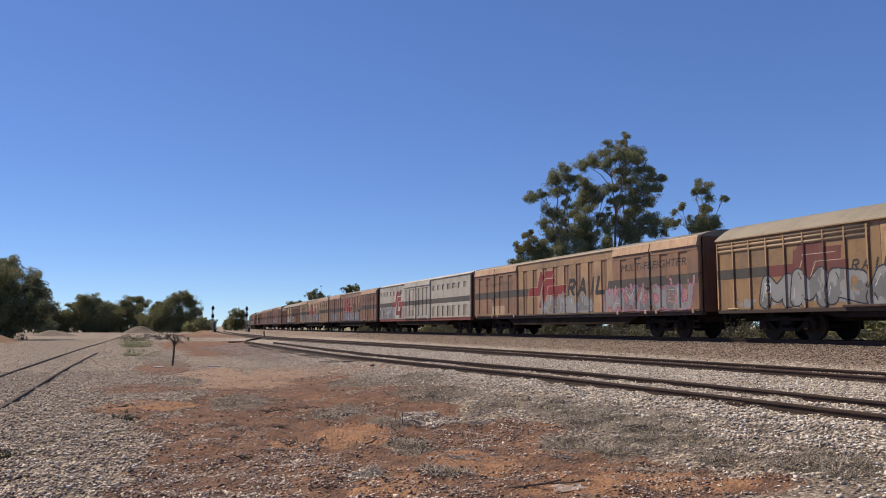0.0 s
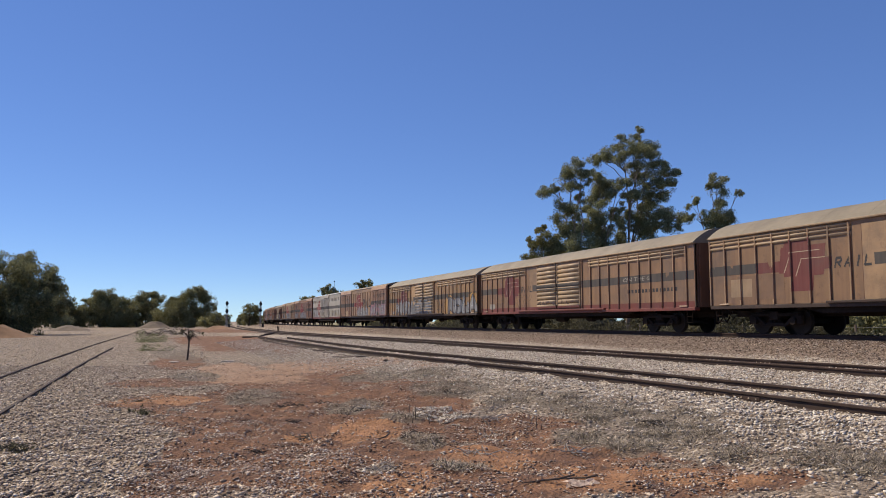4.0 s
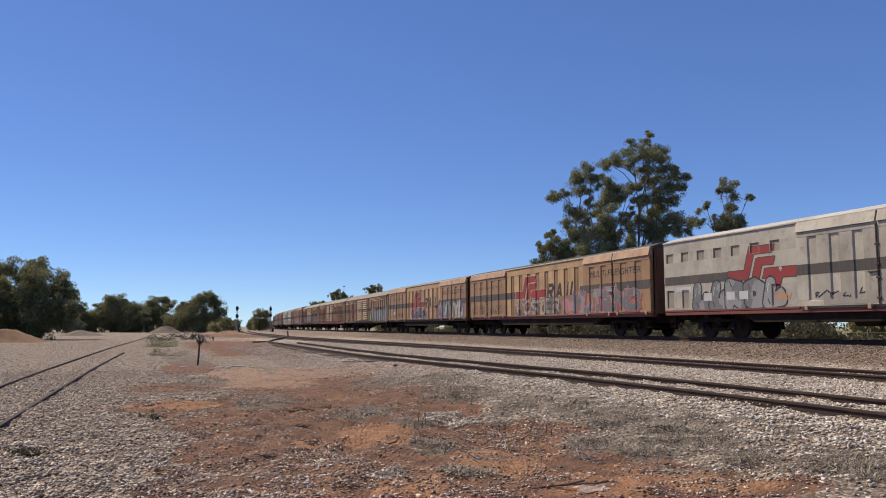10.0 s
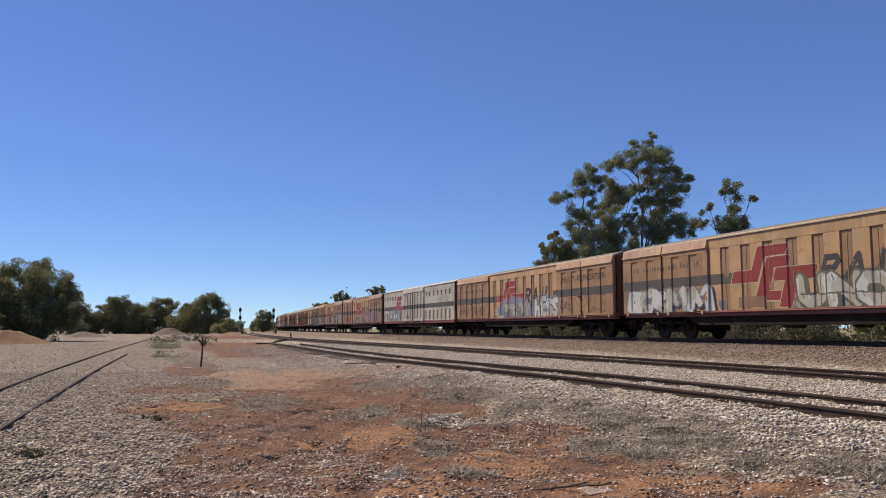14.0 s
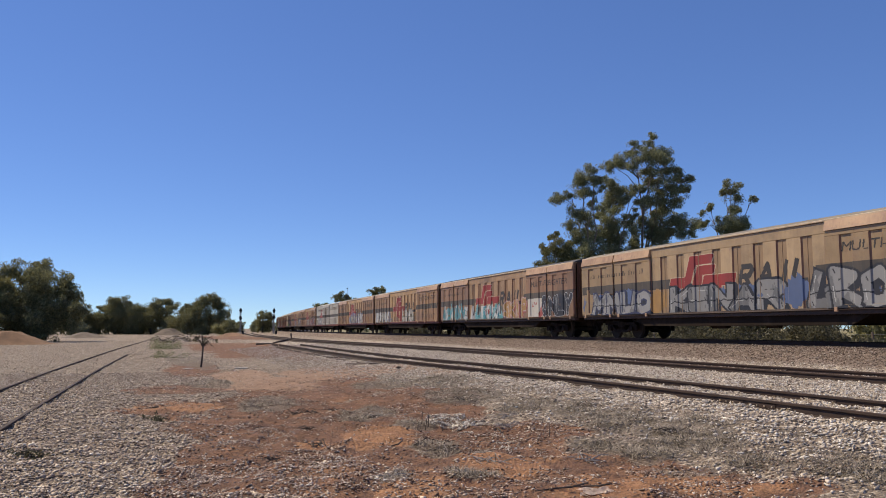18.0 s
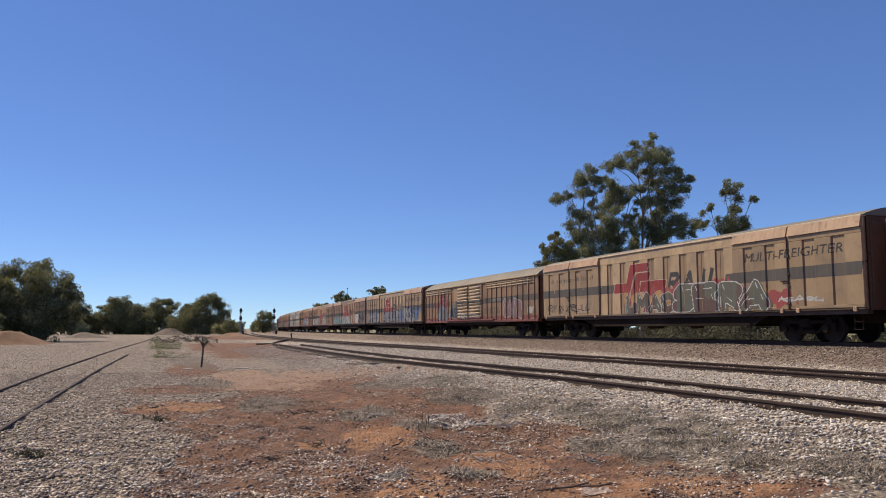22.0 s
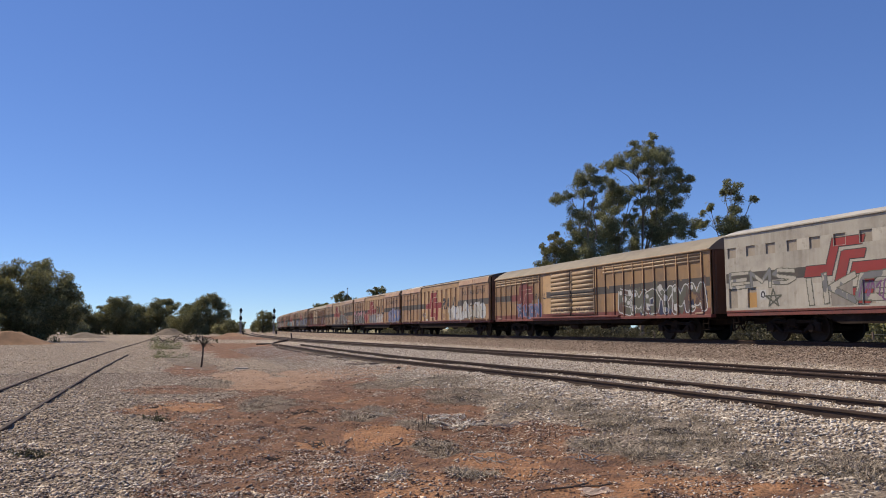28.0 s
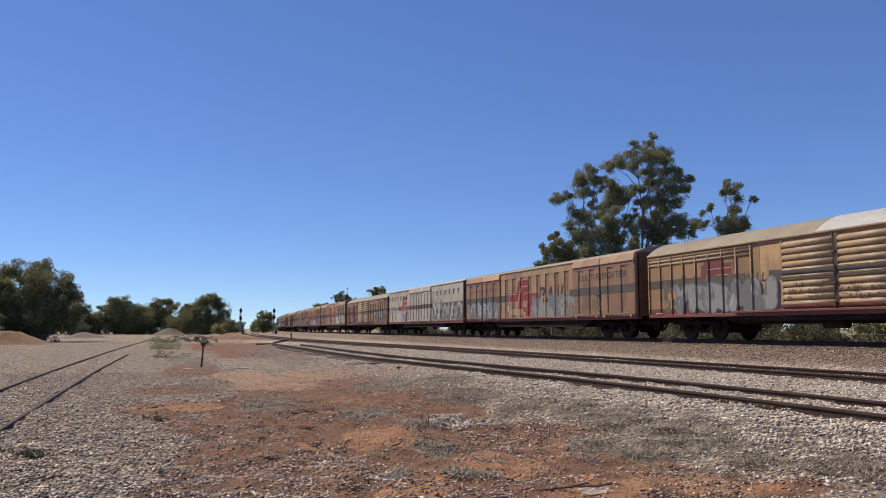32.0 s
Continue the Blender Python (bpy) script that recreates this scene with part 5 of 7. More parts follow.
        piece(c, 7.7, 14.0, 1.08, 2.15, "silver", "black", 5, 29, r=0.17, edge=0.085, text="KENAR", shade="black", square=True, mid="black", worn=0.15)
        smear(c, 13.9, 15.4, 1.1, 2.2, "blue", 92, 0.75)
        smear(c, 17.0, 21.9, 1.1, 2.4, "blue", 93, 0.6)
        piece(c, 15.2, 19.6, 1.08, 2.3, "silver", "black", 4, 30, r=0.17, edge=0.085, shade="black", square=True, mid="black", worn=0.15)
        tag_scrawl(c, 20.0, 21.2, 2.0, 2.4, "black", 94, 0.035)
    elif k == -1:
        piece(c, 3.7, 6.0, 1.12, 2.2, "silver", "navy", 2, 32, r=0.3, edge=0.04, halo="purple", worn=0.2)
        piece(c, 6.5, 8.4, 1.2, 2.2, "black", "silver", 2, 52, r=0.24, edge=0.035, worn=0.15)
        piece(c, 16.9, 19.6, 1.12, 2.35, "mauve", "white", 2, 31, r=0.3, edge=0.03, worn=0.3)
        smear(c, 8.6, 13.0, 1.12, 1.6, "bone", 95, 0.4)
        tag_scrawl(c, 9, 13, 1.2, 1.5, "black", 33, 0.03)
        tag_scrawl(c, 13.6, 16.4, 1.3, 1.9, "brown", 96, 0.035)
        c.word("ON THE G", 14.9, 17.0, 2.24, 0.17, c.ink("lettering", GRAF["bone"]), 0.1)
        smear(c, 20.3, 21.4, 1.3, 1.8, "bone", 97, 0.6)
    elif k == -2:
        smear(c, 8.4, 18.0, 1.4, 2.4, "red", 98, 0.5)
        smear(c, 8.4, 13.0, 1.2, 2.2, "amber", 99, 0.45)
        smear(c, 16.2, 18.6, 1.1, 1.8, "amber", 100, 0.85)
        smear(c, 17.6, 19.4, 1.1, 1.9, "red", 101, 0.75)
        piece(c, 8.6, 12.4, 1.12, 2.0, "moss", "white", 4, 34, r=0.15, edge=0.025, worn=0.12)
        piece(c, 12.3, 17.9, 1.1, 2.3, "moss", "white", 4, 135, r=0.22, edge=0.035, text="SERA", worn=0.12, shade="moss")
        tag_scrawl(c, 18.4, 20.4, 1.35, 1.55, "white", 36, 0.04)
        tag_scrawl(c, 1.0, 5.6, 1.3, 1.75, "black", 35, 0.022)
    elif k == -3:
        smear(c, 0.6, 6.3, 1.2, 2.5, "pink", 102, 0.75)
        piece(c, 0.9, 6.2, 1.12, 2.15, "moss", "white", 5, 36, r=0.2, edge=0.035, worn=0.12, shade="moss")
        smear(c, 6.5, 8.2, 1.15, 2.3, "red", 103, 0.75)
        piece(c, 8.4, 11.9, 1.08, 2.0, "silver", "dull", 5, 37, r=0.15, edge=0.03, back="dull", worn=0.25)
        piece(c, 12.1, 15.0, 1.12, 2.0, "white", "red", 4, 38, r=0.12, edge=0.03, back="pale", worn=0.3)
        tag_scrawl(c, 15.2, 16.0, 1.2, 2.0, "orange", 104, 0.03)
        tag_scrawl(c, 16.9, 17.4, 1.2, 1.7, "orange", 105, 0.03)
        smear(c, 17.6, 21.9, 1.12, 2.3, "lilac", 106, 0.95)
        piece(c, 17.8, 21.7, 1.12, 2.2, "lilac", "blue", 3, 39, r=0.24, edge=0.03, worn=0.35)
        smear(c, 19.6, 20.6, 1.3, 2.0, "amber", 116, 0.25)
        smear(c, 21.0, 21.8, 1.4, 2.3, "amber", 117, 0.35)
    elif k == -4:
        piece(c, 13.4, 17.2, 1.12, 2.15, "white", "dull", 4, 40, r=0.21, edge=0.025, worn=0.1)
        piece(c, 16.9, 21.4, 1.15, 2.35, "white", "moss", 4, 41, r=0.24, edge=0.03, tint="bone", worn=0.1)
        sticker(c, 7.35, 1.6)
        c.rect(6.7, 7.1, 1.5, 1.75, c.ink("graffiti#paper", GRAF["brown"]))
        c.rect(7.7, 8.2, 1.12, 1.24, c.ink("graffiti#paper", GRAF["white"]))
    elif k == -5:
        smear(c, 14.6, 21.8, 1.05, 2.3, "navy", 107, 0.6)
        piece(c, 15.2, 21.6, 1.08, 2.25, "moss", "white", 6, 42, r=0.17, edge=0.05, tint="white", back="moss", worn=0.3)
        piece(c, 3.8, 7.0, 1.12, 1.9, "blue", "pink", 4, 43, r=0.12, back="sky")
        tag_scrawl(c, 8.8, 12.8, 1.2, 1.6, "brown", 108, 0.04)
    elif k == -6:
        piece(c, 0.7, 3.9, 1.9, 2.52, "bone", "moss", 4, 44, r=0.055, edge=0.03, text="EMS", square=True, worn=0.15)
        piece(c, 4.0, 7.6, 1.25, 2.2, "bone", "moss", 3, 45, r=0.09, edge=0.03, text="IKE", square=True, worn=0.15)
        c.rect(1.6, 2.1, 1.2, 1.75, c.ink("graffiti#patch", GRAF["amber"]))
        sticker(c, 2.4, 1.65)
        c.stroke([(2.9 + 0.4 * math.sin(q * 2.513), 1.5 + 0.33 * math.cos(q * 2.513)) for q in range(6)], 0.03, c.ink("graffiti#star", GRAF["moss"]))
        tag_scrawl(c, 6.5, 7.7, 1.3, 2.0, "purple", 109, 0.025)
        piece(c, 14.5, 21.7, 1.1, 2.6, "bone", "moss", 5, 46, r=0.2, edge=0.05, back="moss", shade="moss", square=True, worn=0.2)
        tag_scrawl(c, 17.0, 21.4, 1.3, 2.4, "moss", 53)
    elif k == -7:
        smear(c, 4.2, 6.4, 1.6, 2.3, "teal", 110, 0.5)
        piece(c, 0.9, 6.0, 1.08, 2.2, "silver", "navy", 6, 47, r=0.2, edge=0.03, worn=0.2)
        piece(c, 11.0, 16.2, 1.1, 2.3, "dull", "grey", 5, 48, r=0.2, edge=0.05, back="dull", worn=0.3)
        tag_scrawl(c, 17.0, 19.0, 1.3, 2.0, "moss", 49, 0.03)
        sticker(c, 7.5, 1.7)
    elif k == -8:
        smear(c, 0.7, 8.4, 1.1, 2.3, "moss", 112, 0.65)
        smear(c, 2.0, 6.4, 1.8, 2.6, "moss", 113, 0.6)
        piece(c, 2.0, 8.0, 1.06, 2.2, "silver", "dull", 5, 50, r=0.24, edge=0.05, shade="black", worn=0.15)
        smear(c, 1.7, 2.5, 1.6, 2.0, "orange", 114, 0.6)
        tag_scrawl(c, 8.7, 12.8, 1.3, 2.0, "brown", 51, 0.035)
    else:
        rng = random.Random(k)
        piece(c, 1.0, 6.0, 1.15, 1.95, rng.choice(("silver", "dull", "pink")), "grey", 5, k + 60, r=0.12)
        piece(c, 8.0, 15.0, 1.15, 2.0, rng.choice(("silver", "dull", "white")), rng.choice(("grey", "red", "blue")), 6, k + 80, r=0.13)


# front coupling index: build, palette, roof, sole, words for the label
VANS = {20: "A tan tan dark", 19: "A rust tan dark", 18: "A tan tan dark", 17: "B tan grey red", 16: "A tan tan dark", 15: "A rust tan dark", 14: "B rust grey dark", 13: "A pale tan dark", 12: "A rust tan dark",
        11: "C white pale red", 10: "A tan tan dark", 9: "B gold grey dark", 8: "B tan grey red", 7: "B tan tan dark", 6: "A gold tan dark", 5: "A gold dark red", 4: "C white pale red",
        3: "A gold grey red", 2: "A gold grey red", 1: "A tan dark dark", 0: "A pale tan dark", -1: "B tan grey red", -2: "A pale tan dark", -3: "A gold tan red", -4: "A gold dark red",
        -5: "B gold grey red", -6: "C white pale red", -7: "A tan tan red", -8: "B gold grey red"}
ROOFS = {"tan": M_ROOF_TAN, "grey": M_ROOF_GREY, "dark": M_ROOF_DARK, "pale": M_ROOF_PALE}
LOOKS = {"gold": "gold-cream", "tan": "tan-brown", "pale": "bleached cream", "rust": "rust-stained brown", "white": "dirty white"}
TRAIN, PROTO = {}, {}
for k, spec in VANS.items():
    kind, pal, rf, sl = spec.split()
    if spec in PROTO:
        van = copy_thing(PROTO[spec], Matrix.Identity(4))
        for o in [o for o in van.children if o.name.split(".")[0] in ("stripe", "logo", "letter", "lettering", "graffiti", "roof_patch", "paint_patch", "skirt_stripe", "data_plate")]:
            bpy.data.objects.remove(o)
    else:
        van = PROTO[spec] = build_van(kind, pal, ROOFS[rf], M_SOLE_RED if sl == "red" else M_SOLE_DARK)
    cv = Canvas()
    livery(cv, kind, k + 97)
    rp = random.Random(k * 7 + 3)
    for q in range(rp.choice((1, 2, 3))):  # old tags painted over
        pd, pw = rp.uniform(1, 18), rp.uniform(0.8, 2.8)
        cv.rect(pd, pd + pw, 1.12 + rp.uniform(0, 0.2), rp.uniform(1.5, 2.1), cv.ink(f"paint_patch#{q}", PATCHES[2] if kind == "C" else rp.choice(PATCHES[:2])))
    if kind == "B" and sl == "red":
        cv.rect(0.5, 21.9, 1.02, 1.26, cv.ink("skirt_stripe", M_SOLE_RED))
    markings(cv, k)
    lay_paint(van, cv, kind)
    style = {"A": "ribbed bogie van with end doors", "B": "louvre-door bogie van with thin ribs", "C": "bogie van with small square pockets"}[kind]
    tagged(van, f"{LOOKS[pal]} {style}, dark stripe and graffiti", "freight wagon", "vans of the freight train")
    if k in (-4, -8):
        bm = bmesh.new()
        a, b = ((2.2, 5.6) if k == -4 else (10.0, 14.0))
        ev = EAVE[kind]
        prof = [(-1.5 * q, ev + (RIDGE[kind] - ev) * (1 - q ** 2.1)) for q in np.linspace(1.0, 0.1, 7)]
        rr = [[bm.verts.new((x, HALF - d, z + 0.02)) for x, z in prof] for d in (a, b)]
        for i in range(len(prof) - 1):
            bm.faces.new((rr[0][i], rr[0][i + 1], rr[1][i + 1], rr[1][i]))
        bmesh.ops.solidify(bm, geom=bm.faces[:], thickness=0.01)
        part("roof_patch", bm, plain("white_sheet", (0.78, 0.78, 0.76), 0.45, 0.0, 0.06), van, "bright white replacement roof sheet")
    TRAIN[k] = van


def travelled(t):
    """How far the train has come at t seconds, against 16 s."""
    u = (t - 16) / 16
    return 12.1725 * (t - 16) + 4.395 * u * u - 1.299 * u ** 3


def van_pose(k, t):
    s = 11.15 + PITCH_LEN * k - HALF + travelled(t)
    x, y, th = main_at(s)
    return pose(x, y, RAIL_Z + GRADE * max(0.0, y), 0, 0, -math.degrees(th))


def motions():
    for k, van in TRAIN.items():
        walk(van, [(t, van_pose(k, t)) for t in range(33)])
    # all wheels are of one size and turn alike
    wheels = [o for van in TRAIN.values() for o in van.children_recursive if o.name.split(".")[0] == "wheelset"]
    walk(wheels[0], [(f / FPS, Matrix.Rotation(-(travelled(f / FPS) - travelled(0)) / 0.46, 4, "X")) for f in range(32 * FPS + 1)])
    lead = wheels[0].animation_data
    for w in wheels[1:]:
        w.rotation_mode = "QUATERNION"
        data = w.animation_data_create()
        data.action = lead.action
        data.action_slot = lead.action_slot

# ---- trees ----
M_BARK = plain("pale_bark", (0.20, 0.158, 0.125), 0.85, 0.0, 0.3, 2.0, 20.0)
M_BARK_DARK = plain("dark_bark", (0.09, 0.075, 0.06), 0.9, 0.0, 0.3, 2.0, 20.0)
M_GUM = leaf_mat("gum_leaf", (0.12, 0.128, 0.062), (0.37, 0.375, 0.21))
M_GUM_LIGHT = leaf_mat("light_gum_leaf", (0.12, 0.12, 0.045), (0.30, 0.275, 0.12))
M_DARKLEAF = leaf_mat("dark_leaf", (0.11, 0.115, 0.055), (0.36, 0.34, 0.16))
M_SCRUB = leaf_mat("scrub_leaf", (0.05, 0.05, 0.03), (0.17, 0.155, 0.095))
RIGHT = Vector((math.cos(radians(YAW)), -math.sin(radians(YAW)), 0))
AWAY = Vector((math.sin(radians(YAW)), math.cos(radians(YAW)), 0))


def ball(rg, n):
    """Points spread through a unit ball, fewer near its middle."""
    v = rg.normal(size=(n, 3))
    return v / np.linalg.norm(v, axis=1)[:, None] * rg.random(n)[:, None] ** 0.45


def leaves(name, clumps, size, per_area, seed, material, spread=1.12, loose=0.46):
    """Many small drooping leaf blades round the clump centres (x, y, z, radius)."""
    rg = np.random.default_rng(seed)
    P, S = [], []
    for x, y, z, r in clumps:
        n = int(per_area * r * r) + 12
        sub = rg.normal(size=(max(6, int(9 + 5 * r)), 3))
        sub = sub / np.linalg.norm(sub, axis=1)[:, None] * (r * rg.uniform(0.15, spread, len(sub)))[:, None] * (1.1, 1.1, 0.9)
        wt = rg.random(len(sub)) ** 1.5 + 0.1
        c = sub[rg.choice(len(sub), n, p=wt / wt.sum())] + ball(rg, n) * (r * loose, r * loose, r * loose * 0.83)
        P.append(c + (x, y, z))
    P = np.concatenate(P)
    n = len(P)
    a = rg.normal(size=(n, 3))
    a[:, 2] -= 0.5
    a /= np.linalg.norm(a, axis=1)[:, None]
    b = np.cross(a, rg.normal(size=(n, 3)))
    b /= np.linalg.norm(b, axis=1)[:, None]
    L = (size * rg.uniform(0.6, 1.3, n))[:, None]
    V = np.stack([P - a * L, P + b * L * 0.34, P + a * L, P - b * L * 0.34], 1).reshape(-1, 3)
    F = np.arange(4 * n).reshape(n, 4)
    return raw_mesh(name, V.tolist(), F.tolist(), [material])


def tube(points, radii, seg=7):
    verts, faces = [], []
    pts = [Vector(p) for p in points]
    for i, (p, r) in enumerate(zip(pts, radii)):
        d = (pts[min(i + 1, len(pts) - 1)] - pts[max(i - 1, 0)]).normalized()
        a = d.orthogonal().normalized()
        b = d.cross(a)
        verts += [tuple(p + a * (r * math.cos(2 * math.pi * k / seg)) + b * (r * math.sin(2 * math.pi * k / seg))) for k in range(seg)]
    for i in range(len(pts) - 1):
        for k in range(seg):
            j = (k + 1) % seg
            faces.append((i * seg + k, i * seg + j, (i + 1) * seg + j, (i + 1) * seg + k))
    faces += [tuple(range(seg - 1, -1, -1)), tuple(range((len(pts) - 1) * seg, len(pts) * seg))]
    return verts, faces


def tree(name, label, x, y, clumps, seed, leaf, bark, trunk_r, size, per_area, depth=1.6, fork=0.35, tight=False):
    """clumps: (across, height, radius) seen from the line; their depth is spread at random."""
    rng = random.Random(seed)
    base = Vector((x, y, float(ground_z(x, y)) - 0.1))
    t = tagged(new(name), label, "tree")
    t.location = base
    cl = []
    for u, z, r in clumps:
        p = RIGHT * u + AWAY * rng.uniform(-depth, depth)
        cl.append((p.x, p.y, z - base.z, r * (1.22 if tight else 1.0)))
    top = max(c[2] for c in cl)
    crotch = Vector((0, 0, top * fork))
    lean = Vector((rng.uniform(-0.3, 0.3), rng.uniform(-0.3, 0.3), 0))
    v, f = tube([(0, 0, 0), crotch * 0.5 + lean * 0.5, crotch + lean], [trunk_r, trunk_r * 0.8, trunk_r * 0.65], 9)
    part("trunk", raw_mesh("trunk", v, f, [bark]), None, t)
    s0 = crotch + lean
    leaders = []
    across = sorted(cl, key=lambda c: c[0] * RIGHT.x + c[1] * RIGHT.y)
    groups = min(5 if tight else 3, len(cl))
    for q in range(groups):  # one leader towards the highest clump of every sector
        hi = max(across[q * len(cl) // groups:(q + 1) * len(cl) // groups], key=lambda c: c[2])
        e = Vector(hi[:3])
        bend = [s0, s0.lerp(e, 0.4) + Vector((rng.uniform(-0.5, 0.5), rng.uniform(-0.5, 0.5), 0.3)), s0.lerp(e, 0.75) + Vector((rng.uniform(-0.4, 0.4), rng.uniform(-0.4, 0.4), 0.2)), e]
        k = trunk_r * (0.42 if tight else 0.55)
        v, f = tube(bend, [k, k * 0.7, k * 0.42, k * 0.12], 7)
        part("leader", raw_mesh("leader", v, f, [bark]), None, t)
        leaders += [bend[0].lerp(bend[1], w) for w in (0.3, 0.6, 0.9)] + [bend[1].lerp(bend[2], w) for w in (0.3, 0.6, 0.9)] + [bend[2].lerp(e, w) for w in (0.3, 0.6)]
    for cx, cy, cz, r in cl:
        if cz < crotch.z * 0.9:
            continue
        e = Vector((cx, cy, cz + 0.2 * r))
        low = [p for p in leaders if p.z < cz - 0.5] or [s0]
        s = min(low, key=lambda p: (p - e).length + 0.4 * abs((e.z - p.z) - 0.8 * math.hypot(e.x - p.x, e.y - p.y)))
        m1, m2 = s.lerp(e, 0.4) + Vector((rng.uniform(-0.25, 0.25), rng.uniform(-0.25, 0.25), 0.1 * (e - s).length)), s.lerp(e, 0.72) + Vector((rng.uniform(-0.2, 0.2), rng.uniform(-0.2, 0.2), 0.05 * (e - s).length))
        k = trunk_r * (0.19 + 0.12 * min(1.0, r)) * (0.75 if tight else 1.0)
        v, f = tube([s, m1, m2, e], [k, k * 0.75, k * 0.5, k * 0.15], 6)
        part("limb", raw_mesh("limb", v, f, [bark]), None, t)
    part("crown", leaves("crown", cl, size, per_area, seed, leaf, 1.0 if tight else 1.12, 0.5 if tight else 0.46), None, t)
    return t


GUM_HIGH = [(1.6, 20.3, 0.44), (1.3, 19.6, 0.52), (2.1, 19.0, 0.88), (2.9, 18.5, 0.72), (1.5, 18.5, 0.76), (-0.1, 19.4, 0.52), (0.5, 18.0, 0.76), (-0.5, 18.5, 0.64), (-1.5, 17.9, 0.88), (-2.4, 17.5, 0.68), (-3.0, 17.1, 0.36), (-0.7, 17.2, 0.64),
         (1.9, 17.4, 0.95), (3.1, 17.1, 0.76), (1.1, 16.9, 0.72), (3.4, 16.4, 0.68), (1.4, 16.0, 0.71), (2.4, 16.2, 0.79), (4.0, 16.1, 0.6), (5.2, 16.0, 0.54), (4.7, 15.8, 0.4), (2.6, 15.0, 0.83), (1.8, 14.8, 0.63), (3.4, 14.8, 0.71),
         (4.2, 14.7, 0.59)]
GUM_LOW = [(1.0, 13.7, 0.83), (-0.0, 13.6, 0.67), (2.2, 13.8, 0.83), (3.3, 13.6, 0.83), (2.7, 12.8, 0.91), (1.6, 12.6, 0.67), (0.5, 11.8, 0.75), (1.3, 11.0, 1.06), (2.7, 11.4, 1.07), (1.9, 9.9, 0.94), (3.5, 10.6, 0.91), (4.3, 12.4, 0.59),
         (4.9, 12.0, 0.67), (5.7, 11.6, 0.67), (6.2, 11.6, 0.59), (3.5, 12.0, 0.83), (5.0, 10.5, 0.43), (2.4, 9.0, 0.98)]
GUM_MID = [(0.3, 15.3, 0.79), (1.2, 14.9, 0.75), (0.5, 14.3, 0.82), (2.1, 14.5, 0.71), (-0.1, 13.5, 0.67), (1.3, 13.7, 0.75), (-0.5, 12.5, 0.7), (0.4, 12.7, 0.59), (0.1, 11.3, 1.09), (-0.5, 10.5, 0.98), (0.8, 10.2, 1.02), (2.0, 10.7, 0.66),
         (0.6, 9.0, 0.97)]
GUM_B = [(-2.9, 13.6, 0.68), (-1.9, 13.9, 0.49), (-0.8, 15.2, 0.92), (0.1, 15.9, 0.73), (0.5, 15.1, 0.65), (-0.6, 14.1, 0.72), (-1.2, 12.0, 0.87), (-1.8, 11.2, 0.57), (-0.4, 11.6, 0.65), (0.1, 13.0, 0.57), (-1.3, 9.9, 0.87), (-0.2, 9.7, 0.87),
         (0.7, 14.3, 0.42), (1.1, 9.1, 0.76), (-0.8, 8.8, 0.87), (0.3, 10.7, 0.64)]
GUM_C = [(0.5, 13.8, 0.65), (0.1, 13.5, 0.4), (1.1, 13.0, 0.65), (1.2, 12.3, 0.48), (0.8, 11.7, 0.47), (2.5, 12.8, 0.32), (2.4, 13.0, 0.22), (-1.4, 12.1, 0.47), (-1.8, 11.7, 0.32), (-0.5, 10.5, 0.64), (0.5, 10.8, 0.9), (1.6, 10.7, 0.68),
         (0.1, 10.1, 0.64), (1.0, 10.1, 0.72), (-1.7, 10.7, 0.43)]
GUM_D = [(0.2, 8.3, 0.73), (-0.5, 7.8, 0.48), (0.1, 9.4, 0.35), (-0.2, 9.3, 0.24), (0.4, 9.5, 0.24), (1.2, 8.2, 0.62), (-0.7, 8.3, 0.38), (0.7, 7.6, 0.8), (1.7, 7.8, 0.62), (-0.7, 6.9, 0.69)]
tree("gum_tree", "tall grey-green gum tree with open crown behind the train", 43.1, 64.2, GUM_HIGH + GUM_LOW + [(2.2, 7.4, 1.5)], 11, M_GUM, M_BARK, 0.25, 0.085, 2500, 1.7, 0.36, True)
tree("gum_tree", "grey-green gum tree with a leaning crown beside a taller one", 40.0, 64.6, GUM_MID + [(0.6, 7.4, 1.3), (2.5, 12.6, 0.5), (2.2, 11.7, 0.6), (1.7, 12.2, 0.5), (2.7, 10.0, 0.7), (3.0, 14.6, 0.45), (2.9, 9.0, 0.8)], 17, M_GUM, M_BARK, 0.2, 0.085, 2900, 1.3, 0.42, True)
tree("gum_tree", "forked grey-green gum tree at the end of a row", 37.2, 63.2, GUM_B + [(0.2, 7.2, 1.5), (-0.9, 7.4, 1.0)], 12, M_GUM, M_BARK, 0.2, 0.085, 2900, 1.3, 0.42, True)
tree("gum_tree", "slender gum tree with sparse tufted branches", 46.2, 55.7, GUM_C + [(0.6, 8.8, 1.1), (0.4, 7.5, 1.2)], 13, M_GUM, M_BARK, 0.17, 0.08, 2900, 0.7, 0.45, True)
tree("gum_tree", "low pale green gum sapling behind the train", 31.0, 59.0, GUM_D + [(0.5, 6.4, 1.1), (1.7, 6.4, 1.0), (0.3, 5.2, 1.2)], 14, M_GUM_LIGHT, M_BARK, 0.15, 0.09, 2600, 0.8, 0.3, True)
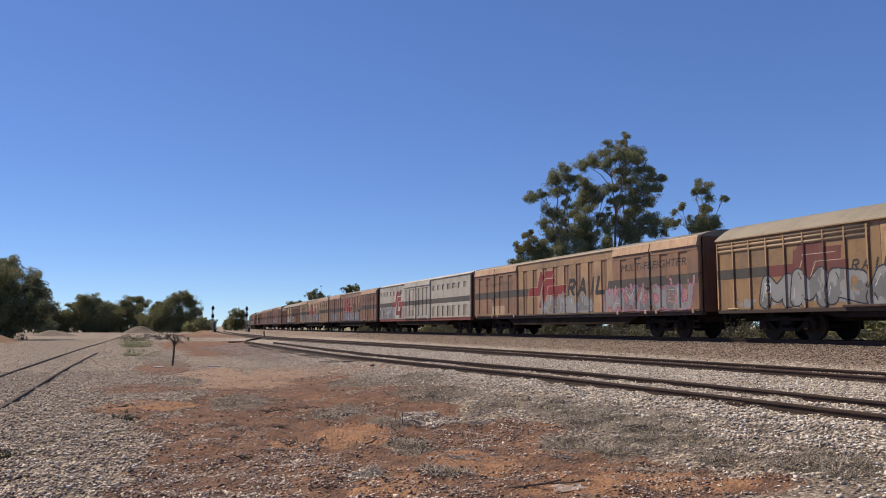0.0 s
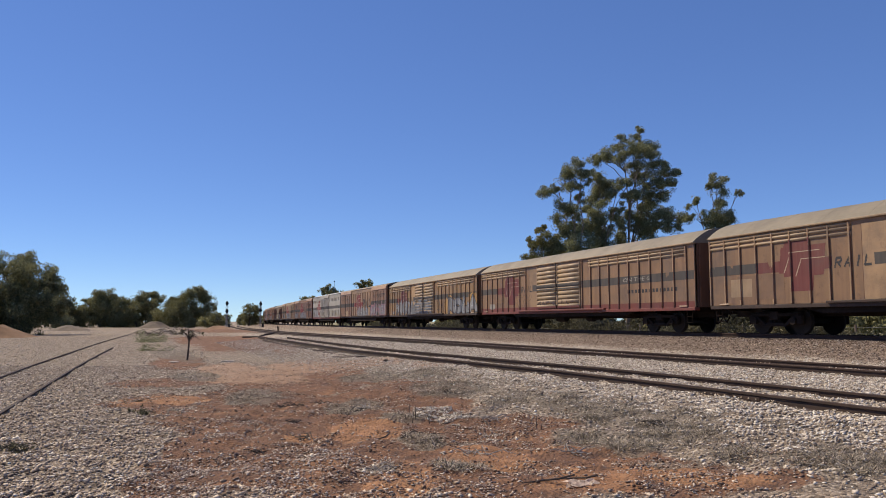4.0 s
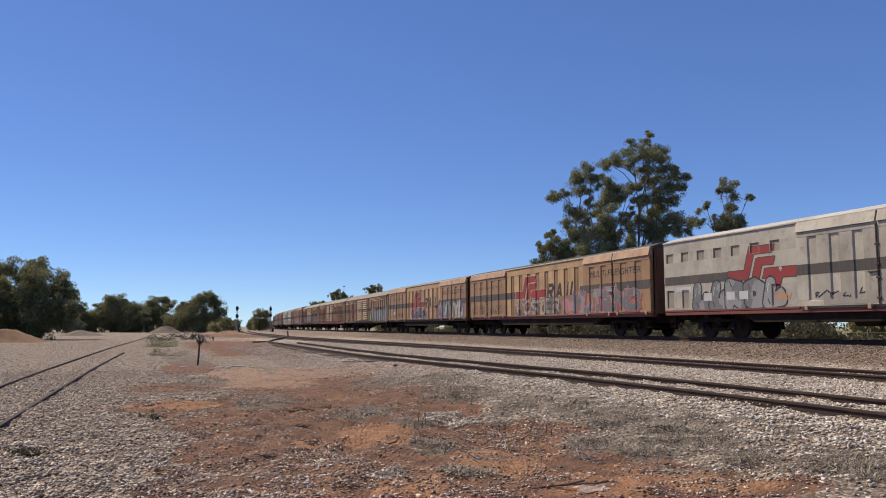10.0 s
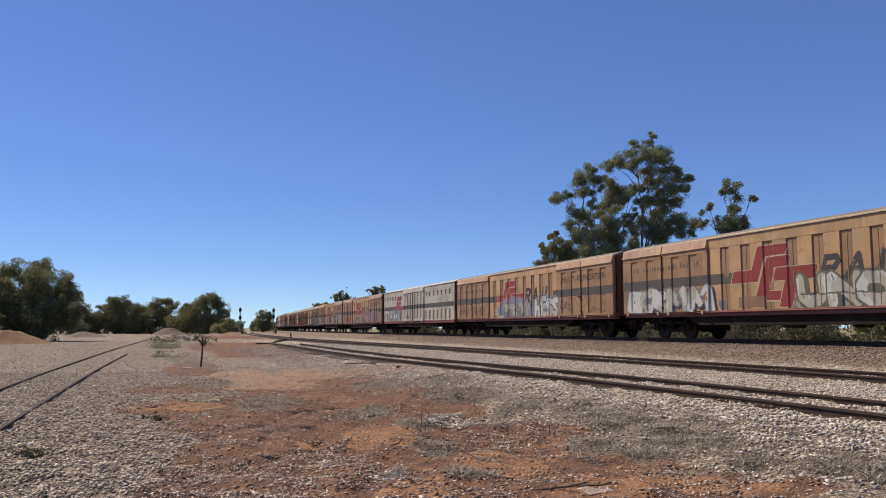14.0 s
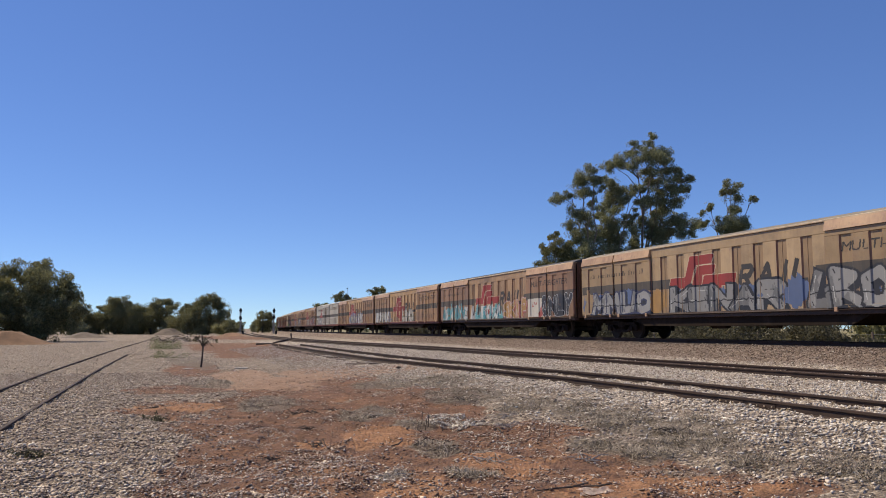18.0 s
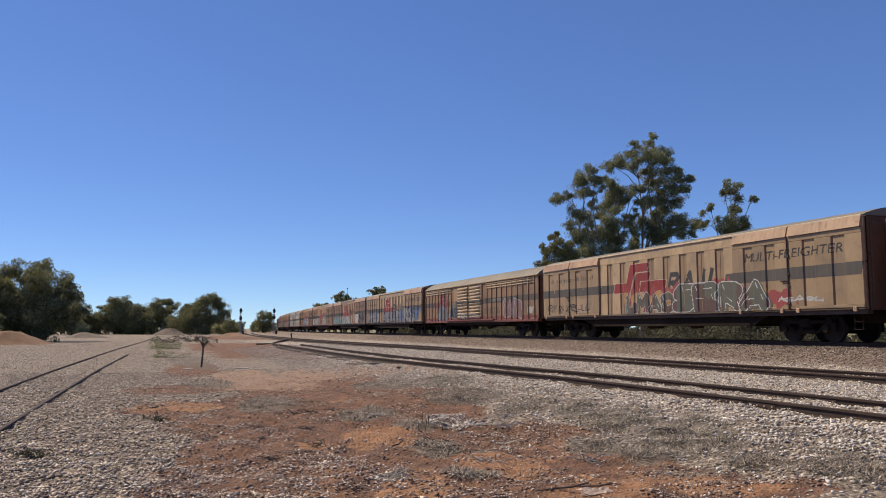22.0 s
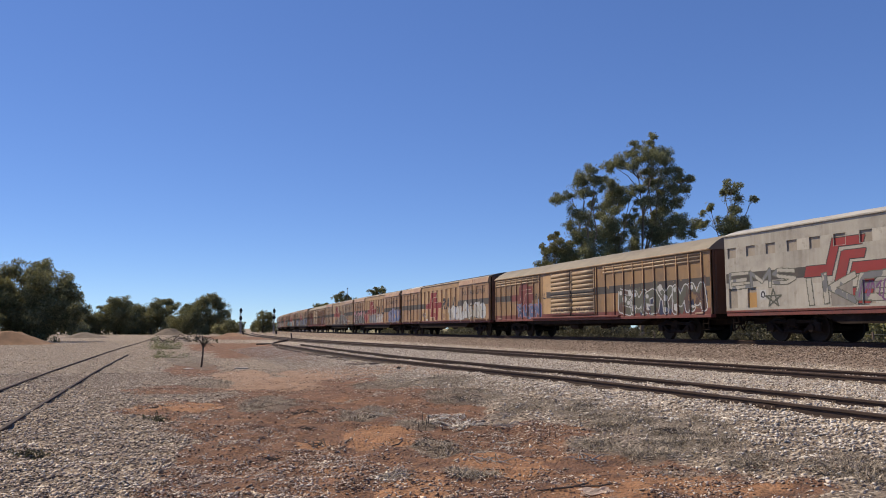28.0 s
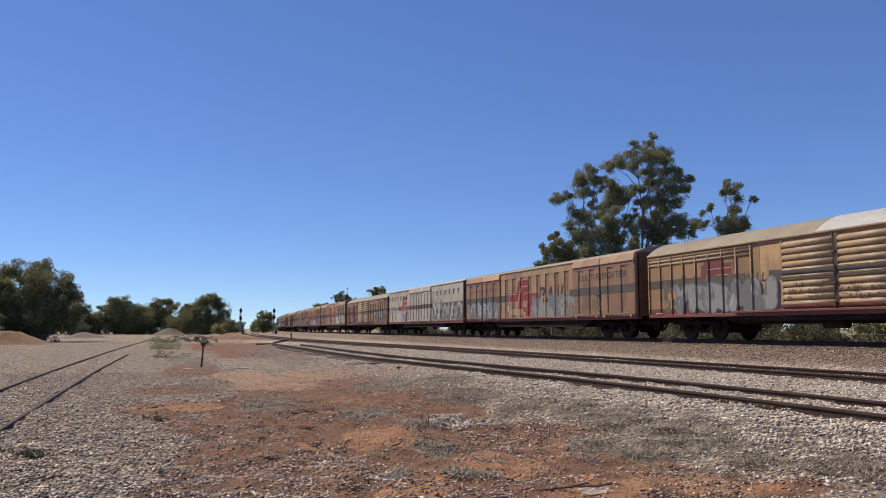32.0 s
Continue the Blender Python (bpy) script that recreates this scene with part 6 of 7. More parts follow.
LEFT = [(-1.8, 8.7, 1.02), (-2.9, 7.9, 1.09), (-0.5, 8.2, 0.92), (-3.8, 6.6, 1.33), (-1.7, 6.6, 1.45), (0.3, 6.8, 1.21), (1.6, 7.3, 0.87), (2.2, 6.4, 0.87), (1.3, 5.4, 1.25), (2.6, 5.3, 0.82), (3.1, 4.1, 0.96), (4.1, 3.9, 0.63),
         (4.4, 3.7, 0.53), (-0.6, 4.4, 1.81), (-3.0, 4.4, 1.81), (-4.7, 4.7, 1.45), (-5.6, 7.3, 0.97), (-4.3, 2.7, 1.68), (-2.1, 2.3, 1.92), (0.3, 2.3, 1.8), (2.1, 3.0, 1.44), (3.1, 2.5, 0.87), (-0.9, 0.6, 1.1), (0.3, 0.8, 0.96),
         (-3.0, 1.1, 1.2), (-6.1, 3.7, 1.69), (-6.4, 5.9, 1.45)]
tree("pepper_tree", "broad dense dark green tree beside a dirt heap", -13.3, 102.4, [(u, z, r * 1.15) for u, z, r in LEFT], 15, M_DARKLEAF, M_BARK_DARK, 0.3, 0.15, 1000, 1.9, 0.25, True)
tree("pepper_tree", "broad dense dark green tree at the yard's edge", -21.5, 99.0, [(u * 0.95, z * 0.72, r) for u, z, r in LEFT], 16, M_DARKLEAF, M_BARK_DARK, 0.4, 0.17, 900, 2.2, 0.25, True)


def wood_tree(x, y, h, w, seed, leaf):
    """A round-headed tree of a far belt."""
    rng = random.Random(seed)
    cl = [(rng.uniform(-0.5, 0.5) * w * (1.15 - z / h * 0.6), z, rng.uniform(0.22, 0.32) * w) for z in np.linspace(h * 0.14, h * 0.84, 12)]
    cl += [(rng.uniform(-0.25, 0.25) * w, h * rng.uniform(0.84, 0.95), 0.14 * w) for _ in range(3)]
    seen = -30 < x < 30 and y > 100
    tree("belt_tree", "dark olive tree in a distant belt", x, y, cl, seed, leaf, M_BARK_DARK, 0.22, 0.26 if seen else 0.4, 170 if seen else 60, w * 0.3, 0.28)


# the belt trees that stand out one by one
BELT = []
BELT.append((-18.9, 219.1))
BELT.append([(0.8, 4.7, 1.78), (-0.7, 4.2, 1.57), (2.4, 3.9, 1.46), (0.4, 2.1, 2.09), (2.0, 1.6, 1.78), (-1.1, 1.6, 1.78)])
BELT.append((-11.4, 216.5))
BELT.append([(0.8, 8.2, 1.47), (-0.7, 7.0, 1.78), (2.4, 7.3, 1.68), (-3.3, 6.5, 1.36), (-4.4, 6.8, 0.73), (-1.9, 5.2, 2.09), (1.2, 4.9, 2.36), (3.8, 5.7, 1.99), (-0.2, 2.6, 2.35), (3.4, 3.1, 2.35), (-2.3, 2.1, 1.88), (-3.5, 4.2, 1.46),
         (5.4, 6.2, 1.26)])
BELT.append((-5.9, 214.5))
BELT.append([(0.6, 5.7, 1.36), (1.9, 6.2, 0.94), (0.1, 3.6, 2.09), (2.2, 3.6, 1.78), (1.3, 1.3, 1.88), (-0.8, 1.6, 1.57)])
BELT.append((-0.5, 212.6))
BELT.append([(0.5, 7.9, 1.47), (-1.0, 7.3, 1.36), (2.4, 7.6, 1.36), (3.4, 7.0, 0.73), (0.1, 5.7, 1.78), (2.2, 5.7, 1.26), (-2.0, 5.7, 1.15), (-0.4, 3.6, 1.57), (1.2, 2.6, 1.78), (-1.4, 2.6, 1.36)])
BELT.append((10.1, 192.8))
BELT.append([(0.4, 8.3, 1.26), (-1.0, 7.7, 1.36), (1.9, 8.1, 1.36), (2.9, 7.1, 1.16), (-2.5, 7.1, 1.07), (-3.9, 6.6, 0.97), (-5.6, 7.1, 0.58), (-5.8, 5.9, 1.26), (-0.5, 5.9, 1.45), (1.4, 6.4, 1.26), (-2.9, 5.2, 1.65), (-5.8, 4.0, 1.93),
         (-1.9, 3.0, 2.13), (-4.2, 1.8, 1.93), (1.0, 3.5, 1.64), (3.0, 3.7, 1.26), (4.1, 5.2, 0.97), (4.6, 4.7, 0.58), (-7.2, 2.5, 1.64), (-0.4, 1.3, 1.64)])
BELT.append((14.9, 207.1))
BELT.append([(0.6, 1.6, 1.88), (-0.4, 1.0, 1.57), (1.9, 1.3, 1.36), (1.1, 2.6, 1.15)])
BELT.append((23.9, 203.9))
BELT.append([(0.9, 4.9, 1.05), (-0.7, 4.7, 0.84), (1.9, 4.7, 0.84), (0.2, 3.1, 1.46), (-1.1, 2.3, 1.15), (1.2, 2.1, 1.25), (-0.1, 1.3, 1.04)])
for i in range(0, len(BELT), 2):
    (x, y), cl = BELT[i], BELT[i + 1]
    tree("belt_tree", "round-headed olive tree in a distant belt", x, y, [(u, z, r * 1.12) for u, z, r in cl], 80 + i, M_DARKLEAF, M_BARK_DARK, 0.18, 0.19, 560, 1.6, 0.3, True)

_n = 0
for ax, ay, bx, by, step, h0, h1 in ((-24, 232, 12, 226, 3.2, 4.6, 6.4), (-24, 222, 14, 209, 3.0, 2.2, 3.8), (-60, 190, -20, 205, 6.0, 6, 10), (9, 250, 38, 260, 3.0, 2.6, 4.0),
                                  (-110, 120, -60, 190, 10.0, 7, 11), (44, 190, 78, 176, 9.0, 7.0, 11.0), (70, 150, 150, 90, 13.0, 6.0, 10.0), (150, 90, 170, -60, 18.0, 6, 11), (-110, 120, -130, -80, 20.0, 7, 11)):
    rr = random.Random(int(ax * 7 + ay))
    steps = max(1, int(math.hypot(bx - ax, by - ay) / step))
    for i in range(steps + 1):
        q = i / steps
        _n += 1
        hh = rr.uniform(h0, h1)
        wood_tree(ax + (bx - ax) * q + rr.uniform(-1, 1), ay + (by - ay) * q + rr.uniform(-2, 2), hh, hh * rr.uniform(0.6, 0.85), 100 + _n, rr.choice((M_DARKLEAF, M_GUM, M_DARKLEAF)))
# the two round heads that show over the train
tree("far_gum", "round dark gum far behind the train", 36.5, 168, [(-1.0, 8.3, 0.9), (0.0, 8.5, 1.0), (1.1, 8.2, 0.9), (0.3, 7.4, 1.2), (-0.6, 6.6, 1.3), (1.8, 7.4, 0.7)], 31, M_DARKLEAF, M_BARK_DARK, 0.2, 0.2, 520, 1.0, 0.4)
tree("far_gum", "flat-topped dark gum far behind the train", 46.0, 166, [(-3.1, 9.5, 0.9), (-2.3, 9.9, 0.9), (-1.2, 9.9, 0.9), (-0.6, 9.4, 0.7), (-1.8, 9.0, 1.1), (-1.6, 8.0, 1.1)], 32, M_DARKLEAF, M_BARK_DARK, 0.2, 0.2, 520, 1.0, 0.6)
tree("far_gum", "low dark gum far behind the train", 33.6, 175, [(-1.8, 6.1, 0.9), (-0.6, 6.5, 1.0), (1.0, 6.4, 0.9), (0.2, 5.4, 1.3)], 33, M_DARKLEAF, M_BARK_DARK, 0.2, 0.2, 480, 1.0, 0.4)


def bush(name, label, x, y, h, w, seed, leaf, size=0.1, per_area=420):
    rng = random.Random(seed)
    b = tagged(new(name), label, "bush")
    b.location = (x, y, float(ground_z(x, y)) - 0.03)
    cl = [(rng.uniform(-0.4, 0.4) * w, rng.uniform(-0.4, 0.4) * w, rng.uniform(0.25, 0.8) * h, rng.uniform(0.2, 0.32) * w) for _ in range(9)]
    for i in range(5):
        c = cl[i]
        v, f = tube([(0, 0, 0), (c[0] * 0.5, c[1] * 0.5, c[2] * 0.6), c[:3]], [0.012, 0.009, 0.004] if h < 1 else [0.035, 0.025, 0.008], 5)
        part("stem", raw_mesh("stem", v, f, [M_BARK_DARK]), None, b)
    part("foliage", leaves("foliage", cl, size, per_area, seed, leaf), None, b)


rb = random.Random(5)
for i in range(64):
    s = 3 + i * 1.75
    x, y, th = main_at(s)
    bush("scrub_bush", "olive grey scrub beyond the main line", x + rb.uniform(6.5, 13.5), y + rb.uniform(-1.2, 1.2), rb.uniform(1.1, 2.4), rb.uniform(1.6, 3.0), 200 + i, rb.choice((M_SCRUB, M_SCRUB, M_SCRUB)), 0.11, 330)
rb = random.Random(8)
for i in range(46):
    x, y, th = main_at(-8 + i * 3.6)
    bush("tall_scrub", "tall dull green scrub beyond the main line", x + rb.uniform(18, 27), y + rb.uniform(-1.5, 1.5), rb.uniform(3.0, 4.6), rb.uniform(4.0, 5.4), 400 + i, rb.choice((M_SCRUB, M_DARKLEAF)), 0.2, 220)
bush("green_shrub", "low dark shrub at the foot of the belt", 12.0, 172, 3.2, 4.6, 302, M_DARKLEAF, 0.28, 150)
bush("dark_weed", "low dark dead weed in the gravel", -1.49, 10.84, 0.09, 0.42, 305, M_SCRUB, 0.03, 1500)
bush("dark_weed", "low dark weed tuft between gravel and red earth", -0.09, 14.2, 0.08, 0.4, 306, M_SCRUB, 0.03, 1500)
bush("yellow_weed", "yellow green weeds by the debris", 0.3, 62, 0.24, 2.4, 303, M_GUM, 0.06, 500)
bush("yellow_weed", "yellow green weeds by the old post", 0.3, 44, 0.14, 1.6, 304, M_GUM, 0.05, 400)


# ---- dirt heaps ----
def heap(x, y, rx, ry, h, seed, material, label):
    bm = bmesh.new()
    n, rings = 48, 16
    rng = random.Random(seed)
    ph = [rng.uniform(0, 6) for _ in range(4)]
    rows = []
    for i in range(rings + 1):
        q = i / rings
        row = []
        for k in range(n):
            a = 2 * math.pi * k / n
            wv = 1 + 0.12 * math.sin(2 * a + ph[0]) + 0.07 * math.sin(5 * a + ph[1])
            px, py = x + rx * q * wv * math.cos(a), y + ry * q * wv * math.sin(a)
            row.append(bm.verts.new((px - x, py - y, float(ground_z(px, py)) + h * (math.exp(-2.2 * q * q) - math.exp(-2.2)) * (1 + 0.12 * q * math.sin(3 * a + ph[2])) * (0.8 + 0.4 * float(grainy(px, py, seed, 1.1, 4))) - 0.06)))
        rows.append(row)
    for a, b in zip(rows, rows[1:]):
        for k in range(n):
            bm.faces.new((a[k], a[(k + 1) % n], b[(k + 1) % n], b[k])).smooth = True
    bmesh.ops.remove_doubles(bm, verts=rows[0], dist=0.01)
    bmesh.ops.recalc_face_normals(bm, faces=bm.faces[:])
    ob = tagged(new("earth_mound", mesh_from("earth_mound", bm, material)), label, "heap")
    ob.location = (x, y, 0)


M_REDDIRT = plain("red_dirt", (0.21, 0.12, 0.066), 0.95, 0.0, 0.3, 0.8, 9.0)
M_GREYDIRT = plain("grey_gravel_heap", (0.16, 0.125, 0.095), 0.95, 0.0, 0.3, 0.8, 9.0)
heap(-14.0, 86, 4.0, 4.0, 1.6, 1, M_REDDIRT, "heap of loose reddish earth beside a dark tree")
heap(-12.2, 142, 4.2, 4.0, 1.05, 2, M_GREYDIRT, "low grey brown heap of earth")
heap(1.4, 190, 3.8, 4.5, 1.9, 3, M_GREYDIRT, "gravel bank at the end of the spur")
heap(11.0, 140, 3.0, 7.0, 0.7, 4, M_REDDIRT, "low mound of red earth by the tracks")


# ---- signals and mast ----
M_BLACK = plain("black_metal", (0.02, 0.02, 0.022), 0.6)
M_STEEL = plain("grey_galvanised_steel", (0.3, 0.3, 0.3), 0.5, 0.4)


def signal(x, y, h, heads):
    s = tagged(new("railway_signal"), "tall mast with round black signal heads", "signal")
    s.location = (x, y, float(ground_z(x, y)))
    bm = bmesh.new()
    bm_cyl(bm, Matrix.Translation((0, 0, h / 2)), 0.09, 0.07, h, 10)
    part("mast", bm, M_STEEL, s)
    part("base_box", boxed(-0.2, 0.2, -0.2, 0.2, 0, 0.7, 0.02), M_BLACK, s, at=(0.5, 0, 0))
    face = Matrix.Rotation(radians(90), 4, "X")
    for z in heads:
        bm = bmesh.new()
        bm_cyl(bm, Matrix.Translation((0, -0.15, z)) @ face, 0.3, 0.3, 0.05, 20)
        hd = part("signal_head", bm, M_BLACK, s)
        bm = bmesh.new()
        bm_box(bm, -0.16, 0.16, -0.12, 0.2, z - 0.42, z + 0.42, 0.04)
        for dz in (-0.22, 0.22):
            bm_cyl(bm, Matrix.Translation((0, -0.32, z + dz)) @ face, 0.12, 0.12, 0.25, 12)
        part("lamp_case", bm, M_BLACK, hd)
    bm = bmesh.new()
    for sx in (-0.2, 0.2):
        bm_box(bm, sx - 0.02, sx + 0.02, 0.1, 0.14, 0, h - 0.4)
    for k in range(int(h / 0.35)):
        bm_box(bm, -0.2, 0.2, 0.11, 0.13, 0.3 + 0.35 * k, 0.33 + 0.35 * k)
    part("ladder", bm, M_STEEL, s)


signal(14.2, 157, 5.2, (4.7, 3.2))
signal(21.4, 163, 5.3, (4.7, 3.4))


def mast(x, y, h):
    m = tagged(new("radio_mast"), "thin grey pole with a small head", "mast")
    m.location = (x, y, float(ground_z(x, y)))
    bm = bmesh.new()
    bm_cyl(bm, Matrix.Translation((0, 0, h / 2)), 0.05, 0.03, h, 6)
    part("pole", bm, M_STEEL, m)
    part("head", boxed(-0.14, 0.14, -0.1, 0.1, h - 0.1, h + 0.1, 0.03), M_BLACK, m)


mast(36.0, 160, 9.8)

# ---- fence beyond the line ----
def fence():
    f = tagged(new("wire_fence"), "weathered timber post and wire fence beyond the line", "fence")
    post = mesh_from("post", boxed(-0.06, 0.06, -0.05, 0.05, -0.2, 1.2, 0.015), M_SLEEPER)
    line = []
    for i in range(48):
        x, y, th = main_at(2 + 3.0 * i)
        px, py = x + 15.5, y - 2
        pz = float(ground_z(px, py))
        line.append((px, py, pz))
        part("post", post, None, f, at=(px, py, pz))
    for h in (0.35, 0.7, 1.05):
        v, q = sweep([(a, b, c + h) for a, b, c in line], [(-0.006, -0.006), (0.006, -0.006), (0.006, 0.006), (-0.006, 0.006)])
        part("wire", raw_mesh("wire", v, q, [M_STEEL]), None, f)


fence()


def low_wall():
    """A pale concrete platform edge seen under the train."""
    w = tagged(new("platform_edge"), "pale weathered concrete platform edge beyond the train", "platform")
    m = plain("pale_concrete", (0.42, 0.39, 0.34), 0.9, 0.0, 0.2, 1.2, 12.0)
    slabs = mesh_from("slab", boxed(-0.9, 0.9, -1.96, 1.96, -0.35, 0.62, 0.03), m)
    for i in range(12):
        x, y, th = main_at(44 + 4.0 * i)
        part("slab", slabs, None, w, at=pose(x + 6.2, y, float(ground_z(x + 6.2, y)), 0, 0, -math.degrees(th)))


low_wall()


# ---- old post, debris, sticks, boards ----
M_CHAR = plain("charred_wood", (0.075, 0.058, 0.047), 0.9)
M_GREYWOOD = plain("silver_grey_wood", (0.30, 0.27, 0.245), 0.85)


def twig_bundle(name, label, x, y, n, spread, height, seed, material, r=0.012):
    """A tangle of dry twigs lying on the ground."""
    rng = random.Random(seed)
    t = tagged(new(name), label, "sticks")
    t.location = (x, y, float(ground_z(x, y)))
    for _ in range(n):
        a, l = rng.uniform(0, 6.28), rng.uniform(0.3, 1.0) * spread
        p = Vector((rng.uniform(-0.3, 0.3) * spread, rng.uniform(-0.3, 0.3) * spread, rng.uniform(0.01, 0.3) * height))
        e = p + Vector((math.cos(a) * l, math.sin(a) * l, rng.uniform(-0.1, 0.9) * height))
        m = p.lerp(e, 0.5) + Vector((rng.uniform(-0.1, 0.1), rng.uniform(-0.1, 0.1), rng.uniform(0, 0.25))) * l
        v, f = tube([p, m, e], [r, r * 0.8, r * 0.3], 5)
        part("twig", raw_mesh("twig", v, f, [material]), None, t)


def dead_sapling():
    t = tagged(new("dead_sapling"), "dark dead sapling with a bare twiggy head", "tree")
    t.location = (1.5, 33.1, float(ground_z(1.5, 33.1)) - 0.05)
    v, f = tube([(0, 0, 0), (0.04, 0, 0.5), (0.06, 0.02, 1.05)], [0.04, 0.036, 0.03], 7)
    part("trunk", raw_mesh("trunk", v, f, [M_CHAR]), None, t)
    rng = random.Random(3)
    for i in range(30):
        a, l = rng.uniform(0, 6.28), rng.uniform(0.2, 0.6)
        s = Vector((0.05, 0.01, rng.uniform(0.75, 1.05)))
        e = s + Vector((math.cos(a) * l, math.sin(a) * l * 0.7, rng.uniform(-0.1, 0.45)))
        v, f = tube([s, s.lerp(e, 0.5) + Vector((0, 0, 0.1)), e], [0.012, 0.008, 0.003], 5)
        part("branch", raw_mesh("branch", v, f, [M_CHAR]), None, t)
    cl = [(rng.uniform(-0.55, 0.55), rng.uniform(-0.4, 0.4), rng.uniform(0.95, 1.3), 0.13) for _ in range(7)]
    part("dry_leaves", leaves("dry_leaves", cl, 0.05, 900, 8, M_SCRUB), None, t)


dead_sapling()
twig_bundle("branch_pile", "pile of grey dead branches and rubbish", 3.0, 92, 30, 2.6, 0.8, 1, M_GREYWOOD, 0.035)
twig_bundle("branch_pile", "pile of dark dead branches by the spur", 0.6, 88, 26, 2.4, 0.7, 2, M_CHAR, 0.03)
for i, (x, y, sp, m) in enumerate(((3.4, 13.4, 0.55, M_CHAR), (3.0, 14.6, 0.45, M_CHAR), (4.9, 10.9, 0.7, M_GREYWOOD), (3.7, 10.2, 0.55, M_CHAR), (3.6, 8.5, 0.8, M_GREYWOOD), (2.1, 12.0, 0.4, M_CHAR), (-1.55, 11.0, 0.3, M_CHAR),
                                   (-0.1, 16.3, 0.3, M_CHAR), (4.6, 8.0, 0.5, M_GREYWOOD), (5.6, 14.6, 0.6, M_CHAR), (2.3, 14.2, 0.3, M_CHAR), (1.5, 12.4, 0.3, M_CHAR), (5.4, 12.0, 0.5, M_GREYWOOD), (6.4, 8.9, 0.6, M_CHAR), (1.98, 10.4, 0.45, M_CHAR), (2.5, 14.2, 0.5, M_CHAR), (3.65, 13.6, 0.7, M_GREYWOOD), (3.2, 9.9, 0.6, M_CHAR), (1.3, 9.7, 0.35, M_CHAR), (2.3, 8.0, 0.5, M_GREYWOOD))):
    twig_bundle("twigs", "small tangle of dry dead twigs on the ground", x, y, 12, sp * 0.6, 0.055, 20 + i, m, 0.007)


def upright_stick(x, y, h, seed):
    rng = random.Random(seed)
    v, f = tube([(0, 0, -0.05), (rng.uniform(-0.02, 0.02), 0, h * 0.5), (rng.uniform(-0.04, 0.04), 0.02, h)], [0.007, 0.006, 0.003], 6)
    ob = tagged(new("dry_stalk", raw_mesh("dry_stalk", v, f, [M_CHAR])), "dark dry weed stalk standing in red earth", "stalk")
    ob.location = (x, y, float(ground_z(x, y)))


for i, (x, y, h) in enumerate(((5.0, 9.7, 0.17), (5.05, 9.6, 0.1), (3.75, 11.3, 0.16), (3.85, 11.4, 0.2), (4.0, 11.2, 0.14), (3.8, 11.6, 0.18), (3.6, 11.2, 0.13))):
    upright_stick(x, y, h, i)


def board(x, y, l, w, turn, material, label, name="board"):
    ob = tagged(new(name, mesh_from(name, boxed(-l / 2, l / 2, -w / 2, w / 2, 0.0, 0.035, 0.008), material)), label, "board")
    ob.matrix_basis = pose(x, y, float(ground_z(x, y)) + 0.004, 2, 1, turn)


board(7.0, 28.6, 1.2, 0.10, -12, M_SLEEPER, "weathered board lying on pale earth")
board(2.87, 30.9, 0.5, 0.14, 5, plain("pale_board", (0.55, 0.5, 0.45), 0.8), "bleached board on red earth")

def card_scrap(x, y, l, w, turn):
    """A torn, curled piece of card."""
    bm = bmesh.new()
    rng = random.Random(int(l * 100))
    g = [[bm.verts.new((l * (i / 6 - 0.5) * (1 + 0.15 * math.sin(j * 2.1)), w * (j / 3 - 0.5) * (1 - 0.1 * i + rng.uniform(-0.06, 0.06)), 0.012 + 0.03 * abs(math.sin(i * 0.9 + j)) * (j / 3))) for j in range(4)] for i in range(7)]
    for i in range(6):
        for j in range(3):
            bm.faces.new((g[i][j], g[i + 1][j], g[i + 1][j + 1], g[i][j + 1]))
    bmesh.ops.solidify(bm, geom=bm.faces[:], thickness=0.004)
    ob = tagged(new("card_scrap", mesh_from("card_scrap", bm, plain("torn_card", (0.70, 0.57, 0.49), 0.85))), "torn pinkish card lying on red earth", "scrap")
    ob.matrix_basis = pose(x, y, float(ground_z(x, y)), 3, 2, turn)


card_scrap(3.85, 6.52, 0.34, 0.20, 10)
card_scrap(3.68, 6.46, 0.16, 0.10, 70)
board(0.95, 31.4, 0.35, 0.2, 40, MATS["pale_board"], "white rubbish scrap beside the old post", "scrap")


def stick(x, y, l, turn):
    v, f = tube([(-l / 2, 0, 0.012), (-l / 6, 0.03, 0.02), (l / 6, 0.01, 0.03), (l / 2, 0.05, 0.05)], [0.004, 0.008, 0.01, 0.009], 6)
    ob = tagged(new("stick", raw_mesh("stick", v, f, [M_CHAR])), "long thin dark stick lying on red earth", "stick")
    ob.matrix_basis = pose(x, y, float(ground_z(x, y)), 0, 0, turn)


stick(3.55, 6.62, 0.55, -5)
stick(3.95, 6.75, 0.35, -30)
stick(2.9, 9.9, 0.4, 40)
stick(4.7, 10.6, 0.5, 70)


def fallen_log(x, y, l, r, turn):
    rng = random.Random(int(x * 10))
    v, f = tube([(-l / 2, 0, r), (-l / 6, 0.05, r * 1.1), (l / 5, -0.03, r * 1.2), (l / 2, 0.06, r)], [r, r * 0.95, r * 0.85, r * 0.5], 8)
    ob = tagged(new("log", raw_mesh("log", v, f, [M_CHAR])), "dark fallen log on pale stones", "log")
    ob.matrix_basis = pose(x, y, float(ground_z(x, y)) - 0.03, 0, 0, turn)


fallen_log(7.9, 64.5, 1.6, 0.065, -5)
fallen_log(7.2, 24.3, 0.12, 0.05, 10)


